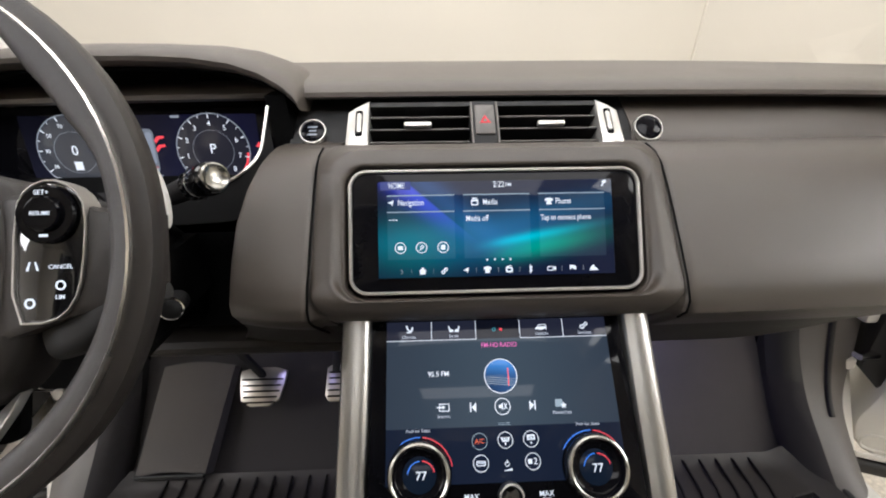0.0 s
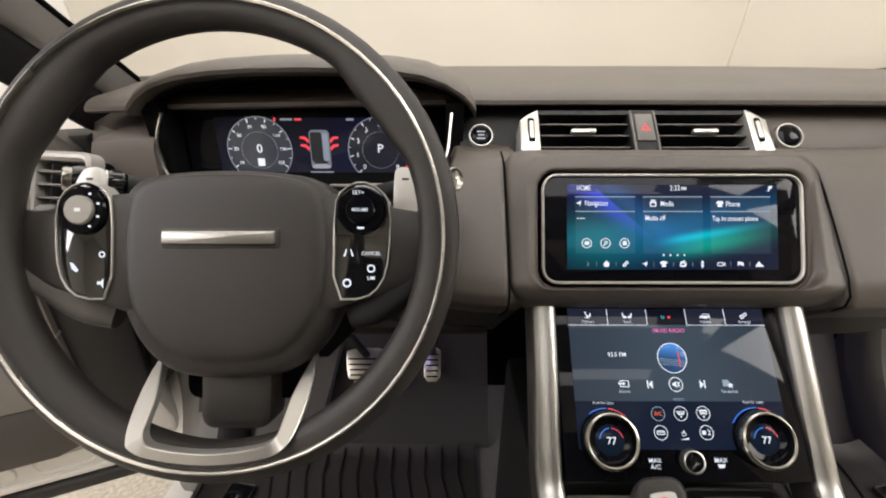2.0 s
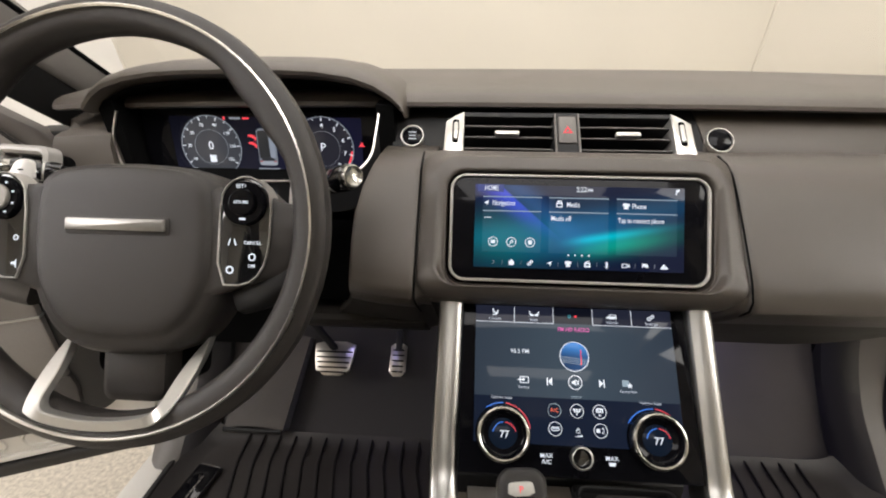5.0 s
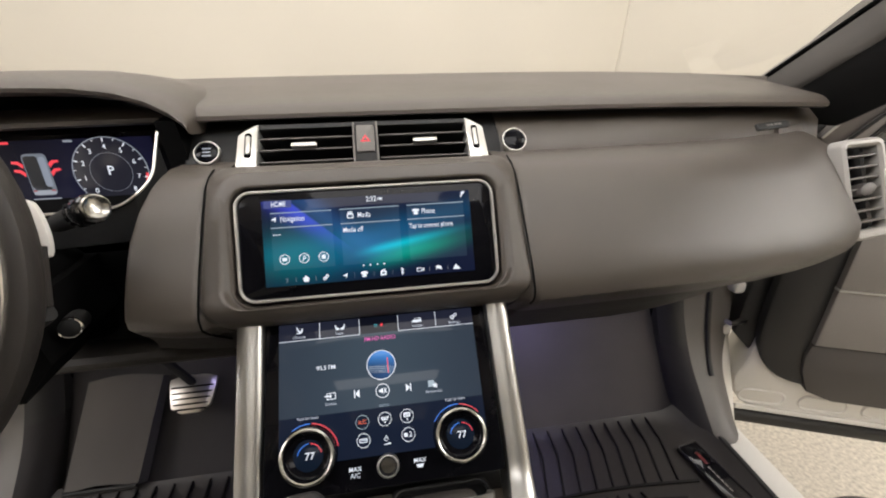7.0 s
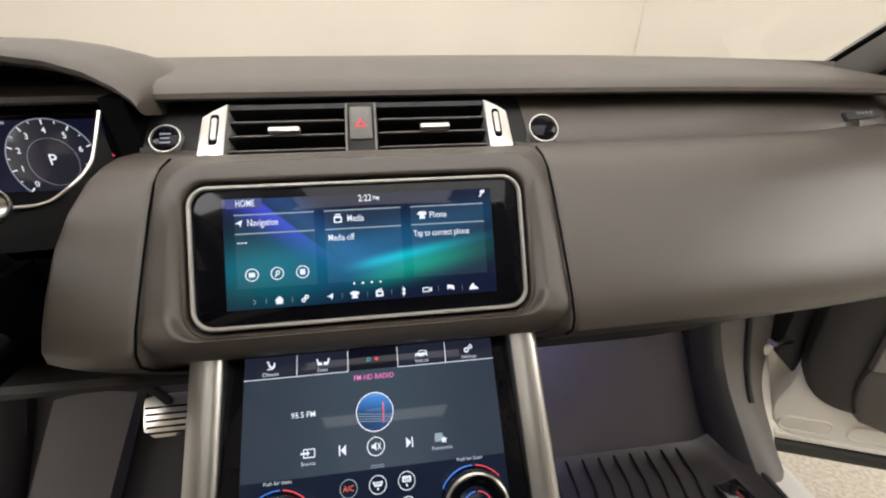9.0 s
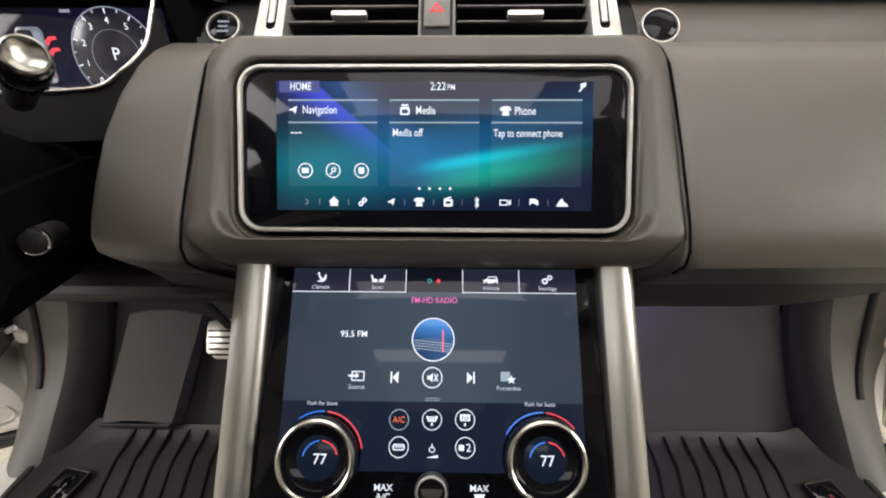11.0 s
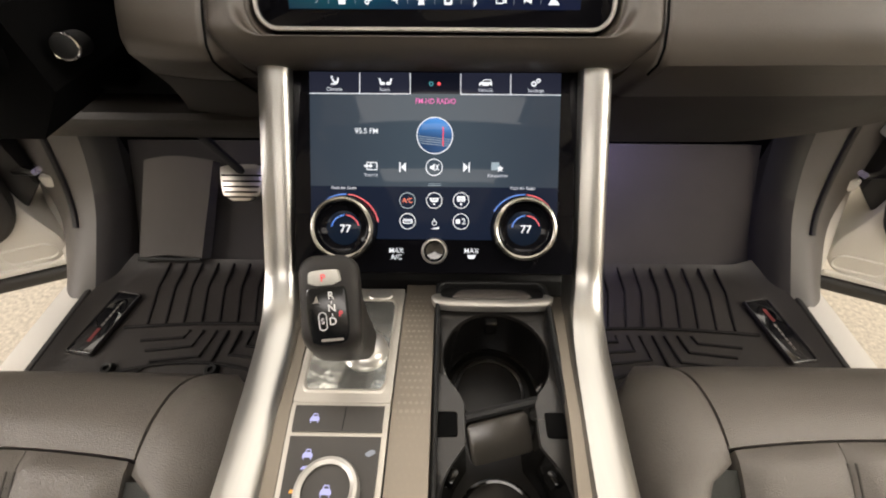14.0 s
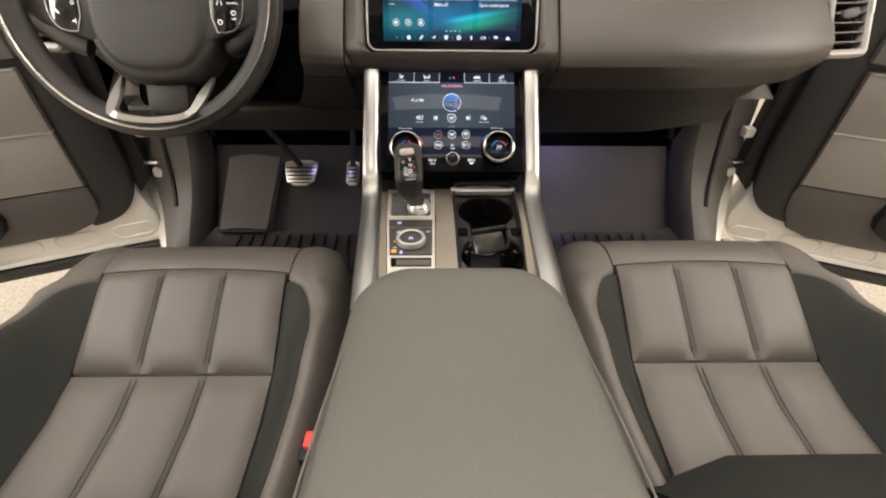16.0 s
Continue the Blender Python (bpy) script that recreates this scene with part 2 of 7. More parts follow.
def finish(bm, name, mat, angle=38):
    bmesh.ops.recalc_face_normals(bm, faces=bm.faces)
    for f in bm.faces:
        f.smooth = True
    lim = radians(angle)
    for e in bm.edges:
        if len(e.link_faces) == 2 and e.calc_face_angle(0) > lim:
            e.smooth = False
    me = bpy.data.meshes.new(name)
    bm.to_mesh(me)
    bm.free()
    me.materials.append(mat)
    return me


def part(name, bm, mat, parent, label="", m=None, angle=38):
    """One mesh under a thing or a part; m: its own frame in the world."""
    me = finish(bm, name, mat, angle) if isinstance(bm, bmesh.types.BMesh) else bm
    ob = new(name, me)
    m = m if m is not None else Matrix()
    if parent is not None:
        ob.parent = parent
        ob.matrix_parent_inverse = WORLD[parent].inverted()
    ob.matrix_basis = m
    WORLD[ob] = m.copy()
    if label:
        ob["label"] = label
    return ob


def axes(o, x, v):
    """A frame at o with x along x, y along v, and z facing out."""
    x, v = Vector(x).normalized(), Vector(v).normalized()
    n = x.cross(v).normalized()
    v = n.cross(x)
    return Matrix(((x.x, v.x, n.x, o[0]), (x.y, v.y, n.y, o[1]), (x.z, v.z, n.z, o[2]), (0, 0, 0, 1)))


def loft(loops, closed=True, caps=True, ring=False, bm=None):
    bm = bm or bmesh.new()
    rows = [[bm.verts.new(Vector(p)) for p in lp] for lp in loops]
    n = len(rows[0])
    pairs = list(zip(rows, rows[1:])) + ([(rows[-1], rows[0])] if ring else [])
    for a, b in pairs:
        for i in range(n if closed else n - 1):
            j = (i + 1) % n
            bm.faces.new((a[i], a[j], b[j], b[i]))
    if caps and not ring and closed:
        bm.faces.new(rows[0])
        bm.faces.new(rows[-1][::-1])
    return bm


def rrect(hw, hh, r, n=5, cx=0.0, cy=0.0):
    out = []
    for sx, sy, a0 in ((1, 1, 0), (-1, 1, 90), (-1, -1, 180), (1, -1, 270)):
        for i in range(n + 1):
            a = radians(a0 + 90 * i / n)
            out.append((cx + sx * (hw - r) + r * math.cos(a), cy + sy * (hh - r) + r * math.sin(a)))
    return out


def circle(r, n=32, cx=0.0, cy=0.0):
    return [(cx + r * math.cos(2 * math.pi * i / n), cy + r * math.sin(2 * math.pi * i / n)) for i in range(n)]


def offset2(poly, d):
    """The outline moved inwards by d (counter-clockwise outline)."""
    out, n = [], len(poly)
    for i in range(n):
        p, a, b = Vector(poly[i]), Vector(poly[i - 1]), Vector(poly[(i + 1) % n])
        e1, e2 = (p - a), (b - p)
        e1 = e1.normalized() if e1.length > 1e-9 else e2.normalized()
        e2 = e2.normalized() if e2.length > 1e-9 else e1
        n1, n2 = Vector((-e1.y, e1.x)), Vector((-e2.y, e2.x))
        k = max(0.35, 1 + n1.dot(n2))
        out.append(tuple(p + (n1 + n2) * (d / k)))
    return out


def smooth_outline(poly, rounds=2):
    for _ in range(rounds):
        nxt = []
        for i in range(len(poly)):
            a, b = Vector(poly[i]), Vector(poly[(i + 1) % len(poly)])
            nxt += [tuple(a * 0.75 + b * 0.25), tuple(a * 0.25 + b * 0.75)]
        poly = nxt
    return poly


def slab(poly, back, front, bevel=0.001, dome=0.0, bm=None):
    """A plate with its outline, from z back to z front, its front edge rounded."""
    loops = [[(x, y, back) for x, y in poly], [(x, y, front - bevel) for x, y in poly]]
    for k in (0.35, 1.0):
        inner = offset2(poly, bevel * (1 - math.cos(math.pi / 2 * k)))
        loops.append([(x, y, front - bevel * (1 - math.sin(math.pi / 2 * k))) for x, y in inner])
    if dome:
        cx, cy = sum(p[0] for p in poly) / len(poly), sum(p[1] for p in poly) / len(poly)
        for s in (0.85, 0.6, 0.3):
            loops.append([(cx + (x - cx) * s, cy + (y - cy) * s, front + dome * (1 - s * s)) for x, y in poly])
    return loft(loops, bm=bm)


def ring_plate(outer, inner, back, front, bevel=0.001, bm=None):
    """A frame between two outlines of the same number of points."""
    loops = [[(x, y, back) for x, y in outer], [(x, y, front - bevel) for x, y in outer],
             [(x, y, front) for x, y in offset2(outer, bevel)], [(x, y, front) for x, y in offset2(inner, -bevel)],
             [(x, y, front - bevel) for x, y in inner], [(x, y, back) for x, y in inner]]
    return loft(loops, caps=False, ring=True, bm=bm)


def lathe(prof, n=36, bm=None):
    """Turned round z: prof is (radius, height) from back to front; a ring where it ends away from the middle."""
    return loft([[(r * math.cos(2 * math.pi * i / n), r * math.sin(2 * math.pi * i / n), h) for i in range(n)] for r, h in prof], ring=prof[-1][0] > 0.0015, bm=bm)


def rbox(c, s, r=0.004, segs=2, m=None, bm=None):
    out = bm or bmesh.new()
    tmp = bmesh.new()
    bmesh.ops.create_cube(tmp, size=1)
    for v in tmp.verts:
        v.co = Vector((v.co.x * s[0], v.co.y * s[1], v.co.z * s[2]))
    r = min(r, 0.49 * min(s))
    if r > 0:
        bmesh.ops.bevel(tmp, geom=list(tmp.edges), offset=r, segments=segs, affect="EDGES", profile=0.5)
    mat = Matrix.Translation(c) @ (m.to_3x3().to_4x4() if m is not None else Matrix())
    bmesh.ops.transform(tmp, matrix=mat, verts=tmp.verts)
    seen = {v: out.verts.new(v.co) for v in tmp.verts}
    for f in tmp.faces:
        out.faces.new([seen[v] for v in f.verts])
    tmp.free()
    return out


def spline(pts, n):
    """A smooth path through the points."""
    pts = [Vector(p) for p in pts]
    ext = [pts[0] * 2 - pts[1]] + pts + [pts[-1] * 2 - pts[-2]]
    out = []
    for i in range(1, len(ext) - 2):
        p0, p1, p2, p3 = ext[i - 1:i + 3]
        for k in range(n):
            t = k / n
            out.append(0.5 * ((2 * p1) + (p2 - p0) * t + (2 * p0 - 5 * p1 + 4 * p2 - p3) * t * t + (3 * p1 - p0 - 3 * p2 + p3) * t ** 3))
    out.append(pts[-1])
    return out


def sweep(path, prof, side=(1, 0, 0), closed=False, bm=None):
    """A 2D outline carried along a path; prof's x lies along side, as far as it can."""
    path = [Vector(p) for p in path]
    loops = []
    for i, p in enumerate(path):
        a = path[i - 1] if (i or closed) else p
        b = path[(i + 1) % len(path)] if (i < len(path) - 1 or closed) else p
        t = (b - a).normalized()
        s = Vector(side)
        s = (s - t * s.dot(t)).normalized()
        u = t.cross(s)
        q = prof[i] if isinstance(prof[0][0], (tuple, list)) else prof
        loops.append([p + s * x + u * y for x, y in q])
    return loft(loops, ring=closed, bm=bm)


def sheet(f, nu, nv, down=None, bm=None):
    """A surface f(a, b), with its rim turned under by the vector down."""
    bm = bm or bmesh.new()
    g = [[bm.verts.new(Vector(f(i / nu, j / nv))) for j in range(nv + 1)] for i in range(nu + 1)]
    for i in range(nu):
        for j in range(nv):
            bm.faces.new((g[i][j], g[i + 1][j], g[i + 1][j + 1], g[i][j + 1]))
    if down is not None:
        rim = [g[i][0] for i in range(nu)] + [g[nu][j] for j in range(nv)] + [g[i][nv] for i in range(nu, 0, -1)] + [g[0][j] for j in range(nv, 0, -1)]
        under = {v: bm.verts.new(v.co + Vector(down)) for row in g for v in row}
        for i in range(len(rim)):
            j = (i + 1) % len(rim)
            bm.faces.new((rim[i], under[rim[i]], under[rim[j]], rim[j]))
        for i in range(nu):
            for j in range(nv):
                bm.faces.new([under[v] for v in (g[i][j + 1], g[i + 1][j + 1], g[i + 1][j], g[i][j])])
    return bm


def lerp_table(x, table):
    if x <= table[0][0]:
        return table[0][1]
    for (a, va), (b, vb) in zip(table, table[1:]):
        if x <= b:
            t = (x - a) / (b - a)
            t = t * t * (3 - 2 * t)
            return va + (vb - va) * t
    return table[-1][1]


def straight_table(x, table):
    if x <= table[0][0]:
        return table[0][1]
    for (a, va), (b, vb) in zip(table, table[1:]):
        if x <= b:
            return va + (vb - va) * (x - a) / (b - a)
    return table[-1][1]


def writing(text, size, m, at, mat, parent, name="lettering", centre=True, lift=0.0006, squeeze=1.0, width=0.0):
    cu = bpy.data.curves.new(name, "FONT")
    cu.body, cu.size = text, size
    cu.align_x, cu.align_y = ("CENTER" if centre else "LEFT"), "CENTER"
    cu.extrude = 0.00008
    cu.resolution_u = 3
    cu.offset = 0.004 * size
    ob = bpy.data.objects.new("tmp", cu)
    scene.collection.objects.link(ob)
    dg = bpy.context.evaluated_depsgraph_get()
    me = bpy.data.meshes.new_from_object(ob.evaluated_get(dg))
    bpy.data.objects.remove(ob)
    bpy.data.curves.remove(cu)
    if width:
        xs = [v.co.x for v in me.vertices]
        squeeze = width / max(1e-6, max(xs) - min(xs))
    me.materials.clear()
    me.materials.append(mat)
    return part(name, me, mat, parent, m=m @ Matrix.Translation((at[0], at[1], lift)) @ Matrix.Diagonal((squeeze, 1, 1, 1)))


def flat(poly, m, mat, parent, name, lift=0.0005, thick=0.0004):
    """A thin printed or lit mark."""
    return part(name, loft([[(x, y, lift - thick) for x, y in poly], [(x, y, lift) for x, y in poly]]), mat, parent, m=m)


def bar(cx, cy, w, h):
    return [(cx - w / 2, cy - h / 2), (cx + w / 2, cy - h / 2), (cx + w / 2, cy + h / 2), (cx - w / 2, cy + h / 2)]


def arc_band(r0, r1, a0, a1, n=20, cx=0.0, cy=0.0):
    outer = [(cx + r1 * math.cos(radians(a0 + (a1 - a0) * i / n)), cy + r1 * math.sin(radians(a0 + (a1 - a0) * i / n))) for i in range(n + 1)]
    inner = [(cx + r0 * math.cos(radians(a0 + (a1 - a0) * i / n)), cy + r0 * math.sin(radians(a0 + (a1 - a0) * i / n))) for i in range(n + 1)]
    return outer + inner[::-1]


def ring_mark(r0, r1, m, mat, parent, name, cx=0.0, cy=0.0, lift=0.0005):
    return part(name, ring_plate(circle(r1, 40, cx, cy), circle(r0, 40, cx, cy), lift - 0.0004, lift, 0.00005), mat, parent, m=m)

# ---- the studio round the car ----
def structure(name, bm, mat, label, category):
    ob = part(name, bm, mat, None)
    return tagged(ob, label, category, kind="structure")


GX, GY = (-3.90, 2.67), 4.3
structure("ground", rbox((0, 0, -0.05), (14, 14, 0.1), 0), GROUND, "pale speckled concrete studio floor", "floor")
structure("wall_front", rbox(((GX[0] + GX[1]) / 2, GY + 0.06, 2.0), (GX[1] - GX[0], 0.12, 4.0), 0), WALL, "smooth cream painted studio wall in front of the car", "wall")


def side_wall(name, a, b, mat=WALL):
    a, b = Vector(a), Vector(b)
    d = (b - a)
    m = Matrix.Rotation(math.atan2(d.y, d.x), 4, "Z")
    return structure(name, rbox(((a.x + b.x) / 2, (a.y + b.y) / 2, 2.0), (d.length, 0.12, 4.0), 0, m=m), mat, "smooth cream painted studio wall beside the car", "wall")


side_wall("wall_front_right", (2.70, 4.34, 0), (5.6, 0.9, 0))
side_wall("wall_right", (5.62, 0.9, 0), (5.62, -4.6, 0))
side_wall("wall_front_left", (-3.93, 4.34, 0), (-6.0, 1.3, 0), WHITEW)
side_wall("wall_left", (-6.02, 1.3, 0), (-6.02, -4.6, 0), WHITEW)
side_wall("wall_back", (-6.0, -4.6, 0), (5.6, -4.6, 0))
structure("ceiling", rbox((-0.2, -0.15, 4.06), (12.6, 9.6, 0.1), 0), CEIL, "white studio ceiling", "ceiling")
for i, (sx, lean) in enumerate(((GX[0], 1), (GX[1], -1))):
    ob = structure("trim", sweep([(sx, GY - 0.012, 0), (sx, GY - 0.012, 4.0)], rrect(0.014, 0.008, 0.004, 2)), WALL, "narrow cream joint strip in the studio wall corner", "trim")

# ---- the car's shell ----
shell = thing("car", "pale painted car with open front doors and grey trimmed pillars", "car", (0, 0.5, 0.0))
# floor pan, tunnel, sills
part("floor_pan", rbox((0, 0.1, 0.495), (1.56, 1.5, 0.04), 0.01), CARPET, shell, "dark grey carpeted floor pan")
for s in (-1, 1):
    part("sill", rbox((s * 0.812, 0.02, 0.49), (0.066, 1.1, 0.09), 0.012), PAINT, shell, "pale painted door sill")
    part("sill_seal", sweep([(s * 0.776, 0.56, 0.533), (s * 0.776, -0.5, 0.533)], rrect(0.006, 0.008, 0.004, 2)), SEAL, shell)


def toe_board(x0, x1, x2, x3):
    """Sloped carpeted board ahead of the feet: x0..x1 at the top, x2..x3 at the floor."""
    def f(a, b):
        y = straight_table(b, ((0, 0.64), (0.12, 0.665), (1, 0.80)))
        z = straight_table(b, ((0, 0.515), (0.12, 0.545), (1, 0.752)))
        xa, xb = x2 + (x0 - x2) * b, x3 + (x1 - x3) * b
        return (xa + (xb - xa) * a, y, z)
    return sheet(f, 12, 10, (0, 0.05, -0.03))


part("toe_board", toe_board(0.15, 0.722, 0.15, 0.735), surface("toe_carpet", (0.056, 0.050, 0.047), 0.95, grain=1.0, scale=1500, vary=0.3, sheen=0.1, dirt=6), shell, "grey carpeted toe board")
# Driver's board takes the darker carpet to stand for shade behind the pedals.
part("toe_board", toe_board(-0.722, -0.15, -0.735, -0.15), SHADEC, shell, "carpeted toe board behind the pedals, darkened for its shade")
# Near-black sheet stands for the shade above the toe boards.
part("firewall", rbox((0, 0.93, 0.85), (1.6, 0.04, 0.9), 0), DEEP, shell, "bulkhead under the dashboard, black to stand for shade")
for s in (-1, 1):
    # kick panel, lower door post trim and painted jamb
    mid = spline([(s * 0.764, 0.535, 0.530), (s * 0.765, 0.60, 0.588), (s * 0.767, 0.68, 0.667), (s * 0.768, 0.745, 0.78), (s * 0.772, 0.80, 0.95), (s * 0.776, 0.84, 1.05)], 6)
    inn = spline([(s * 0.728, 0.60, 0.520), (s * 0.722, 0.655, 0.575), (s * 0.715, 0.72, 0.66), (s * 0.712, 0.78, 0.78), (s * 0.712, 0.85, 0.95), (s * 0.712, 0.90, 1.05)], 6)
    out = spline([(s * 0.820, 0.520, 0.528), (s * 0.850, 0.60, 0.560), (s * 0.892, 0.700, 0.62), (s * 0.912, 0.745, 0.76), (s * 0.930, 0.80, 0.95), (s * 0.935, 0.85, 1.05)], 6)

    def strip(p, q, bulge):
        k = len(p) - 1

        def f(a, b):
            i = min(k, int(round(a * k)))
            v = p[i].lerp(q[i], b)
            return v + Vector((0, -bulge * math.sin(math.pi * b), 0.3 * bulge * math.sin(math.pi * b)))
        return sheet(f, k, 6, (0, 0.03, -0.004))
    # Kick panel colour is lowered to hold the footwell's shade.
    part("kick_panel", strip(inn[:14], mid[:14], 0.010), SHADEC, shell, "carpeted kick panel, darkened for its shade")
    # Upper kick panel is blackened: the dark void is put into its colour.
    part("footwell_shade_panel", strip(inn[13:], mid[13:], 0.010), SEAL, shell, "upper side of the footwell, black to stand for shade")
    part("post_trim", strip(mid, out, 0.014), TRIMG, shell, "grey plastic trim of the door post")
    part("door_seal", sweep([p.lerp(q, 0.42) + Vector((0, -0.016, 0.006)) for p, q in zip(mid, out)][10:], circle(0.006, 8)), SEAL, shell, "black rubber door seal")
    # Two more dark sheets keep the footwell's sides in painted shade.
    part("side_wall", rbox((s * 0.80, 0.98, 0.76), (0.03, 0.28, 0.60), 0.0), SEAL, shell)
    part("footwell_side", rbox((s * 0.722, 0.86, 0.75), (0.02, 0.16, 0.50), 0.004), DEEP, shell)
    jamb = spline([(s * 0.915, 0.97, 1.10), (s * 0.915, 0.86, 0.84), (s * 0.912, 0.77, 0.64), (s * 0.885, 0.67, 0.50), (s * 0.85, 0.60, 0.44)], 6)
    part("door_jamb", sweep(jamb, rrect(0.035, 0.03, 0.015, 3), side=(1, 0.1, 0)), PAINT, shell, "pale painted door jamb")
    # A pillar, inner trim and black outer side
    pil = spline([(s * 0.80, 0.845, 1.250), (s * 0.80, 0.765, 1.308), (s * 0.80, 0.69, 1.363), (s * 0.80, 0.585, 1.440), (s * 0.785, 0.45, 1.532), (s * 0.73, 0.17, 1.665), (s * 0.67, -0.1, 1.725)], 6)

    wide = 0.045 if s > 0 else 0.0

    def run(*offs):
        return loft([[p + Vector((s * dx, dy, dz)) for dx, dy, dz in offs] for p in pil])
    part("a_pillar_trim", run((0.0, 0.004, 0.0), (0.0, -0.006, -0.002), (0.004, -0.026, -0.008), (0.010, -0.052, -0.011), (0.018, -0.074, -0.007), (0.027, -0.084, 0.002), (0.07, -0.02, 0.04), (0.03, 0.02, 0.02)), TRIMG, shell, "grey trimmed windscreen pillar", angle=60)
    part("a_pillar_frame", run((0.018, -0.066, -0.002), (0.024, -0.105, -0.004), (0.033, -0.150, -0.004), (0.040 + wide * 0.4, -0.184 - wide, 0.0), (0.048 + wide * 0.4, -0.190 - wide, 0.006), (0.085, -0.08, 0.04), (0.05, -0.03, 0.03)), surface("pillar_black", (0.0045, 0.0043, 0.004), 0.6, spec=0.15), shell, "black door frame seal", angle=60)
    part("screen_edge", run((-0.0045, 0.006, 0.002), (-0.004, -0.001, 0.0015), (0.0005, -0.003, -0.001), (0.004, 0.008, 0.0)), DEEP, shell)
    # roof side rail and rear post
    part("roof_rail", sweep([(s * 0.66, -0.1, 1.70), (s * 0.64, -0.9, 1.73), (s * 0.62, -1.9, 1.68)], rrect(0.06, 0.04, 0.02, 3)), LINER, shell, "pale cloth roof rail")
    part("b_pillar", sweep([(s * 0.66, -0.72, 1.70), (s * 0.76, -0.62, 1.20), (s * 0.79, -0.58, 0.5)], rrect(0.05, 0.09, 0.03, 3)), TRIMG, shell, "grey trimmed centre pillar")
# The unseen roof is left open in the middle so overhead light gets in.
for c, size in (((0, -0.15, 1.725), (1.25, 0.38, 0.03)), ((0, -1.65, 1.72), (1.25, 0.7, 0.03)), ((0.51, -0.82, 1.723), (0.24, 0.96, 0.03)), ((-0.51, -0.82, 1.723), (0.24, 0.96, 0.03))):
    part("headliner", rbox(c, size, 0.01), LINER, shell, "unseen pale cloth headliner with an opening added to admit light")
for s in (-1, 1):
    part("rear_side", rbox((s * 0.79, -1.28, 1.10), (0.04, 1.28, 1.24), 0.01), TRIMG, shell, "dark trimmed rear door with shaded glass")
part("rear_end", rbox((0, -1.94, 1.10), (1.62, 0.04, 1.24), 0.01), TRIMG, shell, "dark trimmed tailgate with shaded glass")
part("rear_seat", rbox((0, -1.35, 0.95), (1.45, 0.25, 0.8), 0.06, 3), INSERT, shell, "dark leather rear bench")
part("rear_floor", rbox((0, -1.0, 0.48), (1.56, 0.75, 0.06), 0.01), CARPET, shell)
part("bonnet", sheet(lambda a, b: ((a - 0.5) * 1.7, 1.12 + b * 1.25, 1.13 - 0.13 * b ** 1.5 - 0.05 * (2 * a - 1) ** 4), 16, 10, (0, 0, -0.25)), PAINT, shell, "pale painted bonnet")
part("scuttle", rbox((0, 0.99, 1.12), (1.6, 0.2, 0.06), 0.02), SEAL, shell)

# ---- dashboard ----
dash = thing("dashboard", "dark charcoal leather-covered dashboard with silver details", "dashboard", (0, 0.6, 0.9))


def pad_section(x):
    k = abs(x) / 0.76
    dy, dz = 0.018 * k ** 4, -0.012 * k ** 3
    far = 0.815 - 0.11 * k ** 6
    prof = ((far, 1.3455), (0.70, 1.3375), (0.60, 1.327), (0.572, 1.3235), (0.556, 1.3185), (0.548, 1.3115), (0.5475, 1.306), (0.556, 1.3025), (0.60, 1.300), (far, 1.29))
    return [(x, y + (dy if y < 0.65 else 0), z + dz) for y, z in prof]


part("upper_pad", loft([pad_section(-0.765 + 1.53 * i / 36) for i in range(37)]), DASH, dash, "dark stitched leather upper pad")
# shelf under the pad, its shadow put into the colour as black
part("under_shelf", loft([[(x, 0.70, 1.30), (x, 0.585, 1.300), (x, 0.553, 1.281), (x, 0.53, 1.262), (x, 0.52, 1.235), (x, 0.70, 1.22)] for x in (-0.235, 0, 0.19)]), SOFT, dash, "shelf under the upper pad, black in place of shaded leather")
part("passenger_shelf", loft([[(x, 0.70, 1.30), (x, 0.59 + d, 1.302), (x, 0.560 + d, 1.284), (x, 0.535 + d, 1.266), (x, 0.525 + d, 1.235), (x, 0.70, 1.22)] for x, d in ((0.1902, -0.004), (0.45, 0.0), (0.60, 0.012), (0.70, 0.03), (0.80, 0.07))]), DASH, dash, "dark leather band above the passenger panel")


def face_shift(x):
    return straight_table(abs(x), ((0.170, 0.010), (0.1835, 0.007), (0.1862, 0.003), (0.190, 0.001), (0.45, 0.007), (0.58, 0.020), (0.66, 0.044), (0.70, 0.063), (0.74, 0.085)))


def passenger_section(x):
    d = face_shift(x)
    low = straight_table(abs(x), ((0.18, 0.0), (0.5, 0.0), (0.74, 0.03)))
    full = straight_table(abs(x), ((0.19, 0.0), (0.30, 0.006), (0.5, 0.006)))
    prof = ((0.60, 1.240), (0.545, 1.249), (0.512, 1.2545), (0.478, 1.257), (0.456, 1.2525), (0.438, 1.2435), (0.416, 1.222), (0.391, 1.195), (0.366, 1.167), (0.349, 1.147),
            (0.3385, 1.130), (0.3390, 1.117), (0.350, 1.104), (0.40, 1.060), (0.45, 1.015), (0.52, 0.952), (0.575, 0.901), (0.588, 0.890), (0.60, 0.889), (0.67, 0.93), (0.68, 1.2))
    prof = [(y - (full if 1.13 < z < 1.245 else 0), z) for y, z in prof]
    return [(x, y + d * (1 if y < 0.52 else max(0, (0.62 - y) / 0.1)), z + (low if z < 1.05 else 0)) for y, z in prof]


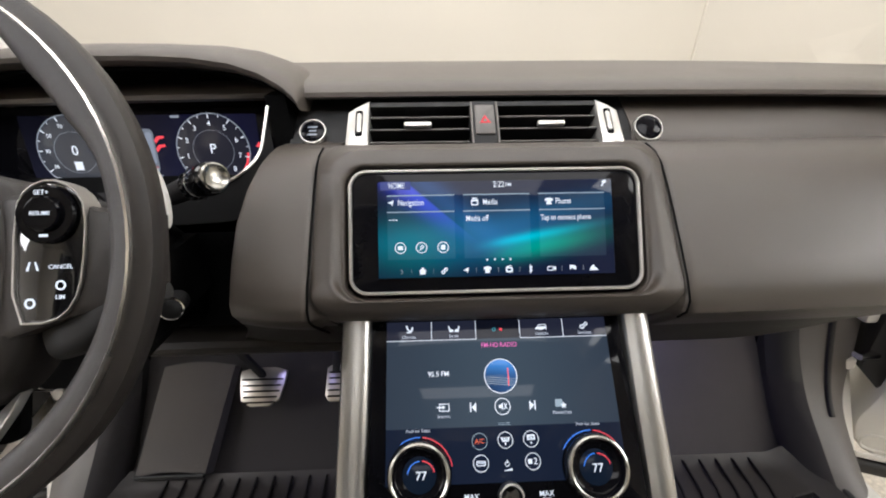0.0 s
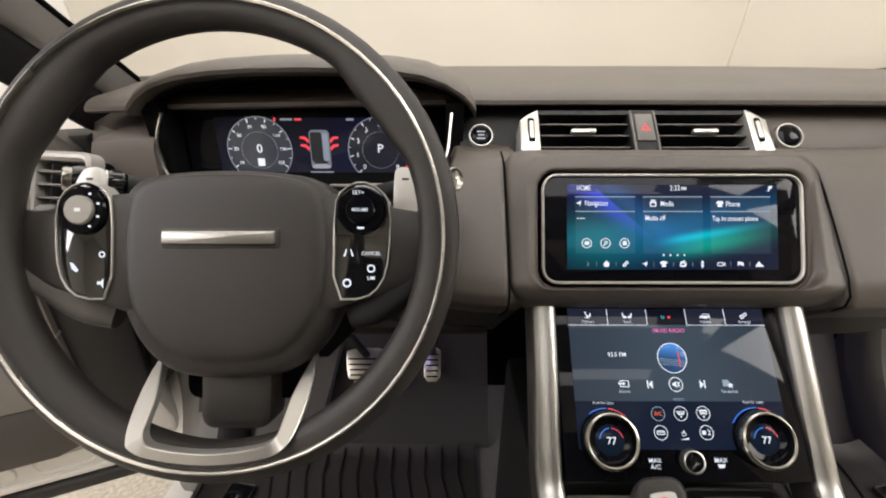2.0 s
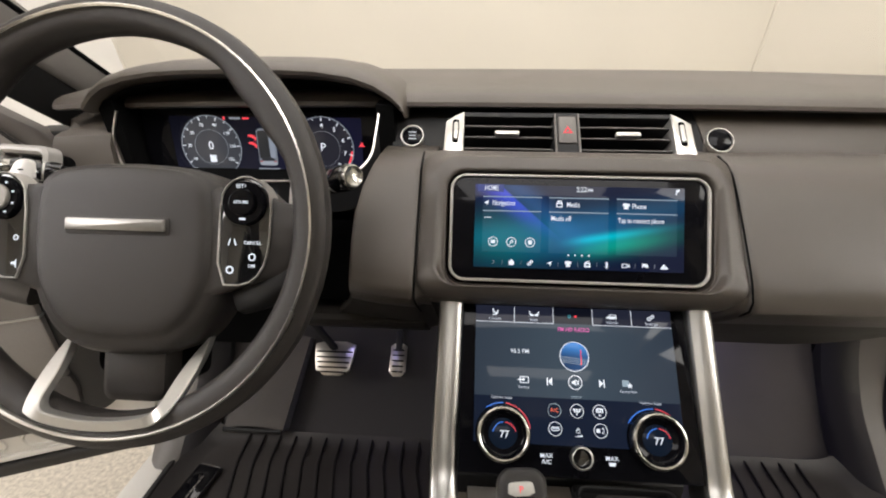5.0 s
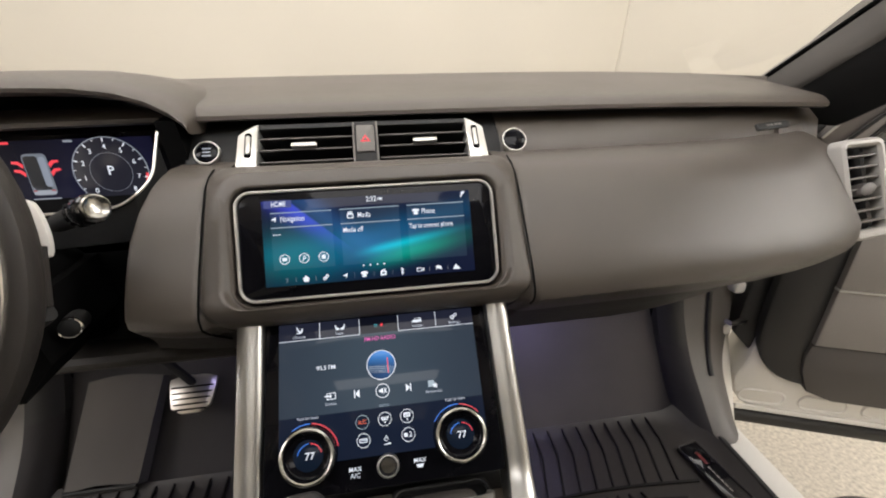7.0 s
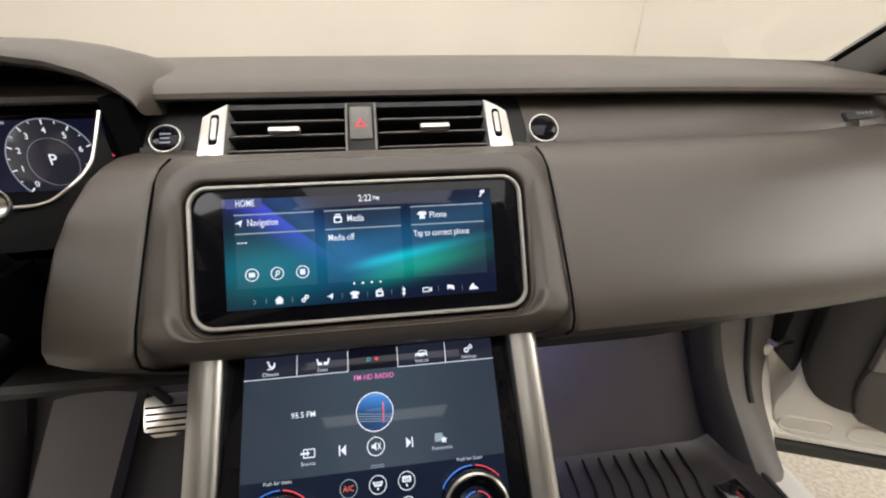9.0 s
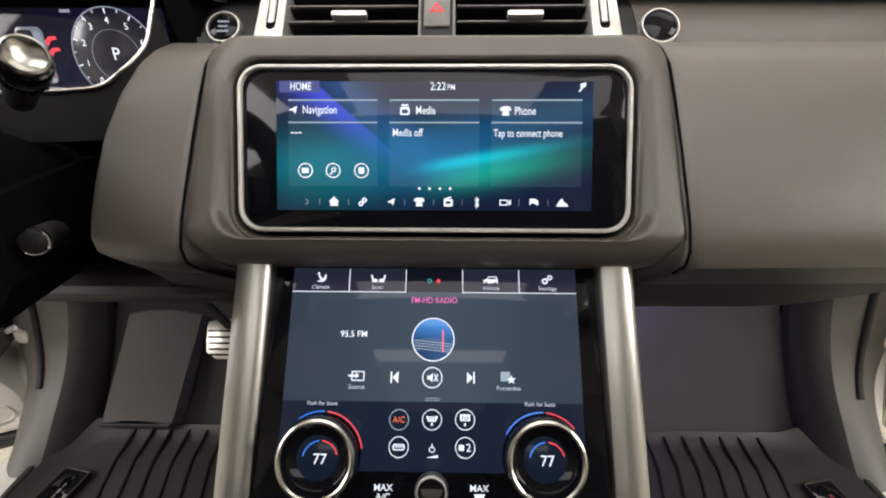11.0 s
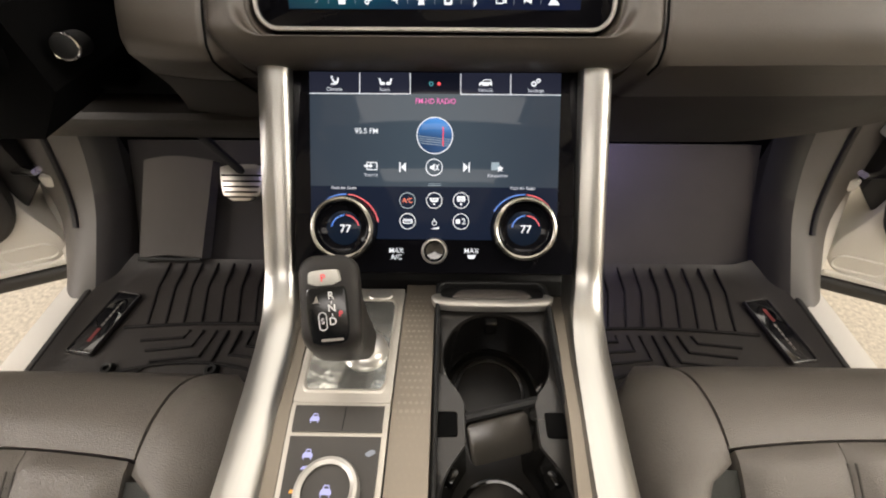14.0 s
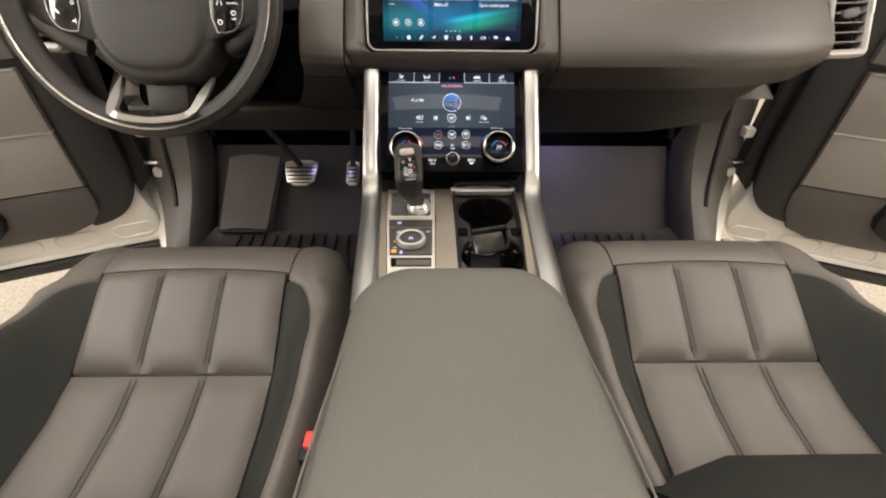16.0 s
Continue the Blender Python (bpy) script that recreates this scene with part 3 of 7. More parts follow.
PX = (0.168, 0.178, 0.1835, 0.1862, 0.190, 0.194, 0.22, 0.27, 0.33, 0.40, 0.46, 0.52, 0.57, 0.61, 0.645, 0.67, 0.69, 0.705, 0.715)
part("passenger_panel", loft([passenger_section(x)[:14] + [(x, 0.58, 1.08), (x, 0.60, 1.16)] for x in PX]), DASH, dash, "dark leather passenger panel with a rounded face")
part("glovebox", loft([[(x, 0.56, 1.075)] + [(px, py, pz + (0.0008 if k == 0 else 0)) for k, (px, py, pz) in enumerate(passenger_section(x)[13:])] for x in PX]), LOWP, dash, "dark plastic glovebox under the leather panel")
part("panel_seam", sweep([(0.1852, y + 0.0030, z) for y, z in ((0.478, 1.257), (0.456, 1.2525), (0.438, 1.2435), (0.416, 1.222), (0.391, 1.195), (0.366, 1.167), (0.349, 1.147), (0.3385, 1.130), (0.3390, 1.117), (0.350, 1.104))], circle(0.0012, 6)), DEEP, dash)
# strip between the centre section and the steering column
DP = [(y + 0.003, z) for y, z in ((0.520, 1.2530), (0.478, 1.2565), (0.456, 1.2525), (0.438, 1.2435), (0.416, 1.222), (0.391, 1.195), (0.366, 1.167), (0.349, 1.147), (0.3385, 1.130), (0.3390, 1.117), (0.350, 1.104), (0.40, 1.060), (0.45, 1.015), (0.50, 0.970), (0.56, 0.915))]
DE = (0.240, 0.2420, 0.2455, 0.2515, 0.2615, 0.2675, 0.268, 0.267, 0.267, 0.2675, 0.2685, 0.288, 0.316, 0.350, 0.392)


def driver_pt(a, b):
    """a: down the profile; b: from the centre seam to the rolled edge at the column."""
    i = a * (len(DP) - 1)
    k = min(len(DP) - 2, int(i))
    y = DP[k][0] + (DP[k + 1][0] - DP[k][0]) * (i - k)
    z = DP[k][1] + (DP[k + 1][1] - DP[k][1]) * (i - k)
    w = DE[k] + (DE[k + 1] - DE[k]) * (i - k) - 0.1905
    if b < 0.85:
        x = -0.168 - (w + 0.0225) * b / 0.85 * 0.97
        return (x, y + 0.007 * min(1, max(0, (x + 0.188) / 0.006)) + 0.016 * (b / 0.85) ** 2.4, z)
    t = (b - 0.85) / 0.15
    return (-0.168 - (w + 0.0225) * (0.97 + 0.03 * math.sin(t * math.pi / 2)), y + 0.016 + 0.03 * t * t + 0.004 * t, z - 0.020 * t * t * (1 if z > 1.2 else 0.2))


LEA = 10.4 / (len(DP) - 1)
part("driver_panel", sheet(lambda a, b: driver_pt(a * LEA, b), 44, 28, (0, 0.05, 0.0)), DASH, dash, "dark leather panel beside the steering column", angle=60)
part("driver_lower_panel", sheet(lambda a, b: driver_pt(LEA + 0.002 + a * (0.998 - LEA), b), 20, 28, (0, 0.03, 0.02)), LOWP, dash, "dark plastic panel under the leather", angle=60)
part("panel_seam", sweep([(-0.1852, y + 0.0010, z) for y, z in DP[1:12]], circle(0.0012, 6)), DEEP, dash)


def end_section(x):
    prof = ((0.63, 1.272), (0.548, 1.267), (0.533, 1.262), (0.526, 1.250), (0.519, 1.20), (0.510, 1.15), (0.515, 1.10), (0.60, 1.0))
    return [(-x, y - 0.30 * (x - 0.655), z) for y, z in prof]


part("driver_left_panel", loft([[(x, 0.58, 1.192 + h), (x, 0.545, 1.190 + h), (x, 0.528, 1.183 + h), (x, 0.521, 1.165), (x, 0.514, 1.12), (x, 0.520, 1.07), (x, 0.60, 1.0)] for x, h in ((-0.668, 0.03), (-0.652, 0.006), (-0.635, -0.002), (-0.61, -0.006), (-0.57, -0.008), (-0.52, -0.010))]), DASH, dash, "dark leather panel below the instrument bay")
part("driver_end_panel", loft([end_section(x) for x in (0.6555, 0.66, 0.68, 0.70, 0.725)]), DASH, dash, "dark leather panel at the driver's door")
# knee panel under the column
part("knee_panel", loft([[(x, 0.60, 0.992), (x, 0.505, 0.991), (x, 0.492, 0.988), (x, 0.4865, 0.981), (x, 0.489, 0.970), (x, 0.565, 0.908), (x, 0.585, 0.894), (x, 0.60, 0.895), (x, 0.66, 0.94)] for x in (-0.70, -0.66, -0.55, -0.44, -0.33, -0.25, -0.19)]), LOWP, dash, "dark grey knee panel")
# Black fillers hold the shade of the hollow behind the column.
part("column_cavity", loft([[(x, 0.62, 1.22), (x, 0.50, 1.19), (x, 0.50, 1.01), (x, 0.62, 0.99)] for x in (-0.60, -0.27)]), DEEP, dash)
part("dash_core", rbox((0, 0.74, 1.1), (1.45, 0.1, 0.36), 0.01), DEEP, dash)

# centre section: rounded housing with the opening of the upper display
FM = axes((0, 0.3945, 1.1935), (1, 0, 0), (0, 0.675, 0.738))


N = 8
UM = axes((0, 0.3885, 1.193), (1, 0, 0), (0, 0.463, 0.886))
UF = FM.inverted() @ UM
inner = rrect(0.1474, 0.0624, 0.0185, N, 0, -0.0025)
lo = []
# the mouth of the housing lies in the display's plane
for hw, hh, r, z in ((0.1510, 0.0660, 0.021, -0.030), (0.1510, 0.0660, 0.021, -0.002), (0.1526, 0.0676, 0.022, 0.0006), (0.1560, 0.0700, 0.024, 0.0010)):
    lo.append([UF @ Vector((x, y, z)) for x, y in rrect(hw, hh, r, N, 0, -0.0025)])
for near, hw, top, bot, r, z in ((0.86, 0.1620, 0.0735, 0.0755, 0.026, 0.0014), (0.70, 0.1680, 0.0768, 0.0785, 0.027, 0.0014), (0.47, 0.1738, 0.0810, 0.0820, 0.027, 0.0012), (0.26, 0.1790, 0.0868, 0.0852, 0.027, 0.0004),
                           (0.11, 0.1825, 0.0930, 0.0878, 0.026, -0.0012), (0.03, 0.1842, 0.0975, 0.0892, 0.025, -0.0050), (0, 0.1848, 0.0995, 0.0895, 0.025, -0.012), (0, 0.1848, 0.1005, 0.0885, 0.025, -0.030), (0, 0.1848, 0.1010, 0.082, 0.025, -0.060), (0, 0.1848, 0.1010, 0.07, 0.025, -0.12)):
    lo.append([(x, y, z + near * max(0.0, 0.0053 + 0.266 * y) * min(1.0, max(0.0, y / 0.03)) - 0.020 * (max(0, -y - 0.0715) / 0.0185) ** 1.7) for x, y in rrect(hw, (top + bot) / 2, r, N, 0, (top - bot) / 2)])
# rounder run from the mouth to the outer edge
runs = [spline([lo[k][i] for k in range(2, len(lo))], 3) for i in range(len(lo[0]))]
lo = lo[:2] + [[r[k] for r in runs] for k in range(len(runs[0]))]
part("centre_fascia", loft(lo, caps=False), DASH, dash, "dark leather centre housing", m=FM, angle=60)
part("display_recess", rbox((0, 0, -0.055), (0.31, 0.13, 0.01), 0), DEEP, dash, m=FM)
frame_lo = []
for off, z in ((0.0, -0.004), (0.0, 0.001), (0.0008, 0.0022), (0.0024, 0.0022), (0.0034, 0.001), (0.0040, -0.008)):
    frame_lo.append([(x, y, z) for x, y in offset2(inner, off)])
part("display_frame", loft(frame_lo, caps=False, ring=True), SATIN, dash, "satin silver frame of the upper display", m=UM)

# recess black strip and centre air vents
VM = axes((0, 0.503, 1.272), (1, 0, 0), (0, 0.7, 0.714))
vent = part("air_vent", rbox((0, 0.002, -0.030), (0.272, 0.066, 0.012), 0.002), DEEP, dash, "black centre air vent", m=VM)
part("vent_edge", loft([[(x, y, z) for y, z in ((0.030, -0.03), (0.030, 0.004), (0.036, 0.004), (0.040, -0.03))] for x in (-0.136, 0.136)]), SOFT, vent, m=VM)
for s in (-1, 1):
    for i, v in enumerate((0.017, 0.000, -0.0175)):
        bm = loft([[(s * x, v + dy, z) for dy, z in ((-0.0011, -0.026), (0.0011, -0.026), (0.0012, -0.001), (0.0, 0.0005), (-0.0012, -0.001))] for x in (0.017, 0.134)])
        part("slat", bm, SOFT, vent, m=VM)
        edge = [[(s * x, v + dy, z) for dy, z in ((-0.0010, -0.0006), (0.0010, -0.0006), (0.0008, 0.0012), (-0.0008, 0.0012))] for x in (0.018, 0.133)]
        part("slat_edge", loft(edge), DOORD, vent, m=VM)
    part("vent_tab", rbox((s * 0.078, 0.0035, 0.004), (0.032, 0.006, 0.008), 0.002), SILVER, vent, "silver direction tab", m=VM)
    # silver end piece with its thumb wheel
    poly = [(s * 0.1345, -0.034), (s * 0.161, -0.034), (s * 0.1585, 0.020), (s * 0.148, 0.028), (s * 0.1345, 0.036)]
    if s < 0:
        poly = poly[::-1]
    end = part("vent_end", slab(poly, -0.03, 0.008, 0.003), SILVER, vent, "bright silver vent end piece", m=VM)
    part("wheel_slot", slab(rrect(0.0042, 0.018, 0.003, 3, s * 0.1455, 0.004), 0.004, 0.0085, 0.0005), DEEP, end, m=VM)
    part("thumb_wheel", slab(rrect(0.0028, 0.013, 0.0025, 3, s * 0.1452, 0.004), 0.004, 0.0105, 0.0015), SILVER, end, m=VM)
# hazard switch between the vents
hz = part("hazard_switch", slab(rrect(0.0165, 0.036, 0.003, 3), -0.03, 0.006, 0.002), SOFT, dash, "dark hazard switch with a red triangle", m=VM)
for s in (-1, 1):
    part("switch_rib", slab(rrect(0.0012, 0.034, 0.001, 2, s * 0.0150, 0.0), 0.0, 0.0085, 0.001), TRIMG, hz, m=VM)
part("button", slab(rrect(0.0115, 0.020, 0.002, 3, 0, 0.008), 0.0, 0.0095, 0.002), TRIMG, hz, "dark grey push button", m=VM)
tri3 = [(-0.0062, 0.002), (0.0062, 0.002), (0.0, 0.0125)]
part("triangle", ring_plate(tri3, [(-0.0032, 0.0037), (0.0032, 0.0037), (0.0, 0.0092)], 0.009, 0.0101, 0.0001), REDG, hz, "red warning triangle", m=VM)


def round_button(x, y, z, r, name, label, marks):
    m = axes((x, y, z), (1, 0, 0), (0, 0.62, 0.78))
    b = part(name, lathe(((r, -0.02), (r, -0.001), (r * 0.9, 0.002), (r * 0.85, 0.0025), (0.001, 0.0025)), 32), GLASSB, dash, label, m=m)
    part("ring", lathe(((r + 0.0016, -0.02), (r + 0.0016, 0.001), (r + 0.0010, 0.0030), (r - 0.0003, 0.0030), (r - 0.0006, -0.0)), 36), SATIN, b, "chrome ring", m=m)
    for k, (cy, w) in enumerate(marks):
        flat(bar(0, cy, w, 0.0018), m, DIM, b, "print", 0.0032)


round_button(-0.207, 0.531, 1.267, 0.0150, "start_button", "round black start button with a chrome ring", ((0.005, 0.011), (0.0, 0.009), (-0.005, 0.011)))
round_button(0.2105, 0.531, 1.267, 0.0168, "round_control", "round black control with a chrome ring", ())
em = part("side_emblem", rbox((0.588, 0.489, 1.280), (0.074, 0.006, 0.011), 0.002, m=Matrix.Rotation(radians(16), 4, "Z") @ Matrix.Rotation(radians(-40), 4, "X")), SOFT, dash, "small black emblem with pale bars")
for k in range(4):
    part("emblem_bar", rbox((0.574 + 0.009 * k, 0.4832 + 0.0026 * k, 1.2822), (0.006, 0.003, 0.003), 0.0008, m=Matrix.Rotation(radians(16), 4, "Z") @ Matrix.Rotation(radians(-40), 4, "X")), TRIMG, em)


def side_vent(s):
    m = axes((s * 0.757, 0.452, 1.187), (1, s * 0.17, 0), (-s * 0.25, 0.39, 0.90))
    v = part("side_vent", slab(rrect(0.044, 0.070, 0.008, 3), -0.045, -0.030, 0.002), DEEP, dash, "side air vent with a silver frame", m=m)
    part("vent_frame", ring_plate(rrect(0.0480, 0.077, 0.013, 4, -0.006 * s), rrect(0.0375, 0.064, 0.006, 4, -0.009 * s, 0.001), -0.018, 0.004, 0.004), VENTM, v, "silver vent frame", m=m)
    for i in range(7):
        part("slat", rbox((-0.009 * s, -0.050 + i * 0.0168, -0.010), (0.074, 0.003, 0.018), 0.001), DASH, v, m=m)
    part("vent_tab", slab(smooth_outline([(-0.026, -0.012), (0.008, -0.008), (0.008, 0.010), (-0.026, 0.006)], 1), -0.012, 0.004, 0.003), DOORD, v, "grey direction tab", m=m @ Matrix.Translation((0, 0, 0)))
    part("thumb_wheel", rbox((0.034 * s, 0.012, 0.003), (0.006, 0.028, 0.006), 0.002), SILVER, v, m=m)


side_vent(1)
side_vent(-1)
for s in (-1, 1):
    part("dash_end", loft([[(s * x, y, z) for y, z in ((0.70, 1.31), (0.60 + d, 1.295), (0.50 + d, 1.265), (0.47 + d, 1.20), (0.46 + d, 1.12), (0.55 + d, 1.02), (0.64, 0.96), (0.72, 1.0))] for x, d in ((0.665, 0.05), (0.70, 0.06), (0.74, 0.08), (0.79, 0.12), (0.845, 0.17))]), DASH, dash, "dark grey dashboard end")

# instrument hood
def hood_section(x, k):
    """k: 0 at the ends, 1 in the middle."""
    z = 1.305 + 0.049 * k
    return [(x, 0.78, z - 0.02), (x, 0.70, z + 0.004), (x, 0.62, z + 0.0135), (x, 0.56, z + 0.0125), (x, 0.53, z + 0.009), (x, 0.515, z + 0.003), (x, 0.512, z - 0.001), (x, 0.514, z - 0.006), (x, 0.522, z - 0.010), (x, 0.545, z - 0.013), (x, 0.66, z - 0.022), (x, 0.78, z - 0.04)]


HOOD = [(-0.668, -0.02), (-0.664, 0.10), (-0.650, 0.36), (-0.630, 0.60), (-0.595, 0.80), (-0.55, 0.92), (-0.50, 0.98), (-0.44, 1.0), (-0.38, 0.99), (-0.33, 0.95), (-0.285, 0.82), (-0.255, 0.62), (-0.232, 0.34), (-0.220, 0.10), (-0.216, -0.04)]
part("instrument_hood", loft([hood_section(x, k) for x, k in HOOD]), DASH, dash, "dark leather instrument hood")
# Near-black back, lining and cheeks put the hood's inner shade into colour.
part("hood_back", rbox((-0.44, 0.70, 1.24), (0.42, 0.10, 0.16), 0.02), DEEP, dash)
part("hood_shade_lining", sheet(lambda a, b: (-0.655 + a * 0.425, 0.535 + 0.13 * b, 1.305 - 0.0155 - 0.008 * b + 0.049 * straight_table(-0.655 + a * 0.425, HOOD)), 24, 3, (0, 0.0, 0.002)), DEEP, dash)
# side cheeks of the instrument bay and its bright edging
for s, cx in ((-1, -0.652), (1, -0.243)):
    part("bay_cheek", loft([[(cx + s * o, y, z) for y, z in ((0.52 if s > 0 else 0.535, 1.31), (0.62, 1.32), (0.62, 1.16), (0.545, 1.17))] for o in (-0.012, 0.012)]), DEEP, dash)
edge_r = spline([(-0.2475, 0.506, 1.300), (-0.2500, 0.492, 1.278), (-0.2528, 0.4785, 1.2581), (-0.2588, 0.4645, 1.2456), (-0.2685, 0.456, 1.2368), (-0.2818, 0.455, 1.2288), (-0.2944, 0.455, 1.2248), (-0.3089, 0.455, 1.2232), (-0.36, 0.455, 1.2208), (-0.40, 0.455, 1.2201)], 6)
part("bay_edging", sweep(edge_r, circle(0.0016, 8), side=(0, 1, 0)), RINGW, dash, "thin chrome edging of the instrument bay")
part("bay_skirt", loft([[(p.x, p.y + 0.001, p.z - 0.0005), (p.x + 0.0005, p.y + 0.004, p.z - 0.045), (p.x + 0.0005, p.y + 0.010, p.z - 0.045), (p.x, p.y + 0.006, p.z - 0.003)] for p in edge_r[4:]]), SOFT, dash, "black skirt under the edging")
edge_l = spline([(-0.637, 0.535, 1.296), (-0.653, 0.535, 1.262), (-0.656, 0.534, 1.228), (-0.643, 0.532, 1.203), (-0.615, 0.53, 1.188)], 6)
part("bay_edging", sweep(edge_l, circle(0.0018, 8), side=(0, 1, 0)), RINGW, dash, "thin chrome edging of the instrument bay")
part("bay_floor", loft([[(x, 0.50, 1.190), (x, 0.52, 1.197), (x, 0.60, 1.19), (x, 0.60, 1.16), (x, 0.5, 1.15)] for x in (-0.66, -0.24)]), SOFT, dash)

# ---- instrument display ----
CM = axes((-0.440, 0.570, 1.239), (1, 0, 0), (0, 0.10, 0.995))
clus = thing("instrument_display", "digital instrument display with two dials lit in white", "display", (-0.441, 0.585, 1.19))
part("bezel", slab(rrect(0.150, 0.085, 0.01, 4, 0, 0.029), -0.016, -0.003, 0.001), DEEP, clus, "black surround", m=CM)
part("glass", slab(rrect(0.195, 0.056, 0.01, 4), -0.0024, -0.0006, 0.0004), GLASSB, clus, "black glass", m=CM)
part("screen", slab(rrect(0.150, 0.046, 0.002, 2), -0.002, 0.0, 0.0002), CLUSTER_SCREEN, clus, "dark blue lit screen", m=CM)


def dial(cx, marks, text, first, step, red=None, a0=225, a1=-45):
    d = part("dial", ring_plate(circle(0.0478, 48, cx, 0), circle(0.0467, 48, cx, 0), 0.0, 0.0008, 0.0001), DIM, clus, "round white-marked dial", m=CM)
    part("dial_face", slab(circle(0.0462, 40, cx, 0), -0.0002, 0.0004, 0.0001), glow("dial_face", (0.042, 0.045, 0.056), 0.8) if red is None else glow("rev_face", (0.006, 0.006, 0.017), 0.8), d, m=CM)
    ring_mark(0.0262, 0.0266, CM, DIM, d, "inner_ring", cx, 0, 0.0008)
    for i in range(marks * 2 + 1):
        a = radians(a0 + (a1 - a0) * i / (marks * 2))
        r0 = 0.041 if i % 2 == 0 else 0.0435
        c, s = math.cos(a), math.sin(a)
        w = 0.0006 if i % 2 == 0 else 0.00035
        flat([(cx + c * r0 - s * w, s * r0 + c * w), (cx + c * r0 + s * w, s * r0 - c * w), (cx + c * 0.0462 + s * w, s * 0.0462 - c * w), (cx + c * 0.0462 - s * w, s * 0.0462 + c * w)], CM, WHITE, d, "tick", 0.0009)
    for i in range(marks + 1):
        a = radians(a0 + (a1 - a0) * i / marks)
        writing(str(first + step * i), 0.0092 if red else 0.0068, CM, (cx + 0.0345 * math.cos(a), 0.0345 * math.sin(a)), WHITE, d, "numeral", lift=0.0009)
    writing(text, 0.0175, CM, (cx, 0.002), WHITE, d, "numeral", lift=0.001)
    return d


sp = dial(-0.089, 7, "0", 10, 20, None, 212, -32)
flat(bar(-0.089 - 0.0310, -0.0330, 0.006, 0.0012), CM, WHITE, sp, "needle", 0.0009)
flat(bar(-0.089, -0.0175, 0.010, 0.011), CM, WHITE, sp, "marker", 0.0009)
rv = dial(0.089, 8, "P", 0, 1, red=True)
flat(arc_band(0.0432, 0.0462, -45, -4, 20, 0.089, 0), CM, REDG, rv, "red_band", 0.0008)
flat(arc_band(0.0440, 0.0450, 228, 300, 14, 0.089, 0), CM, BLUE, rv, "blue_band", 0.0008)
car = part("car_picture", slab(rrect(0.0148, 0.0280, 0.006, 4, 0.0, 0.001), 0.0, 0.0006, 0.0003), glow("grey_picture", (0.30, 0.33, 0.38), 0.55), clus, "picture of a car with red open doors", m=CM)
flat(rrect(0.0085, 0.0215, 0.0035, 4, -0.0048, 0.0045), CM, glow("dark_picture", (0.020, 0.021, 0.026), 0.5), car, "roof", 0.0009)
flat(rrect(0.0040, 0.0200, 0.003, 3, 0.0088, 0.0045), CM, glow("bright_picture", (0.42, 0.46, 0.54), 0.6), car, "roof_edge", 0.0011)
flat(rrect(0.0100, 0.0030, 0.0015, 3, 0.0, -0.0165), CM, glow("dark_picture", (0.03, 0.032, 0.04), 0.5), car, "rear_window", 0.0010)
flat(rrect(0.0135, 0.0030, 0.002, 3, 0.0, -0.0232), CM, glow("pale_picture", (0.55, 0.58, 0.64), 0.6), car, "tail", 0.0010)
for s in (-1, 1):
    flat(bar(s * 0.0112, -0.0205, 0.0045, 0.0018), CM, glow("rear_lamp", (0.7, 0.10, 0.10), 0.5), car, "rear_lamp", 0.0012)
for s in (-1, 1):
    for k in (0.014, 0.003):
        flat([(s * 0.0150, k + 0.001), (s * 0.0200, k + 0.0055), (s * 0.0275, k + 0.006), (s * 0.0285, k + 0.003), (s * 0.0215, k + 0.0015), (s * 0.0165, k - 0.004)][::s], CM, REDG, car, "red_door", 0.0009)
flat(bar(0.0, -0.0325, 0.034, 0.003), CM, DIM, clus, "caption_bar", 0.0008)
flat(bar(-0.045, 0.0435, 0.017, 0.0028), CM, DIM, clus, "readout_bar", 0.0008)
flat(bar(-0.028, 0.0435, 0.010, 0.003), CM, REDG, clus, "warning_bar", 0.0008)
flat(bar(-0.062, 0.0435, 0.003, 0.005), CM, REDG, clus, "warning_mark", 0.0008)
flat([(0.145, 0.004), (0.154, 0.004), (0.1495, 0.011)], CM, REDG, clus, "warning_triangle", 0.0008)
flat(bar(0.047, 0.0435, 0.011, 0.003), CM, DIM, clus, "readout_bar", 0.0008)

# ---- upper touchscreen ----
ups = thing("touchscreen", "wide black-glass touchscreen showing a blue and green home page", "touchscreen", (0, 0.40, 1.14))
part("glass", slab(rrect(0.1476, 0.0626, 0.0183, 6, 0, -0.0025), -0.012, -0.0007, 0.0008), GLASSB, ups, "black glass panel", m=UM)
scr = part("screen", slab(bar(0, -0.0004, 0.2366, 0.0958), -0.002, 0.0, 0.0001), HOME_SCREEN, ups, "lit home page", m=UM)
part("mount", rbox((0, 0, -0.025), (0.2, 0.07, 0.025), 0.004), DEEP, ups, m=UM)
flat(bar(-0.1005, 0.0436, 0.030, 0.0085), UM, glow("tab_blue", (0.06, 0.08, 0.28), 0.8), scr, "tab", 0.0004)
writing("HOME", 0.0082, UM, (-0.0995, 0.0434), WHITE, scr, width=0.0155)
writing("2:22", 0.0082, UM, (0.0032, 0.0434), WHITE, scr, width=0.0115)
writing("PM", 0.0055, UM, (0.0130, 0.0428), WHITE, scr, width=0.0055)
writing("Navigation", 0.0085, UM, (-0.0985, 0.0262), WHITE, scr, centre=False, width=0.0255)
writing("Media", 0.0085, UM, (-0.0135, 0.0258), WHITE, scr, centre=False, width=0.0145)
writing("Phone", 0.0085, UM, (0.0600, 0.0254), WHITE, scr, centre=False, width=0.0155)
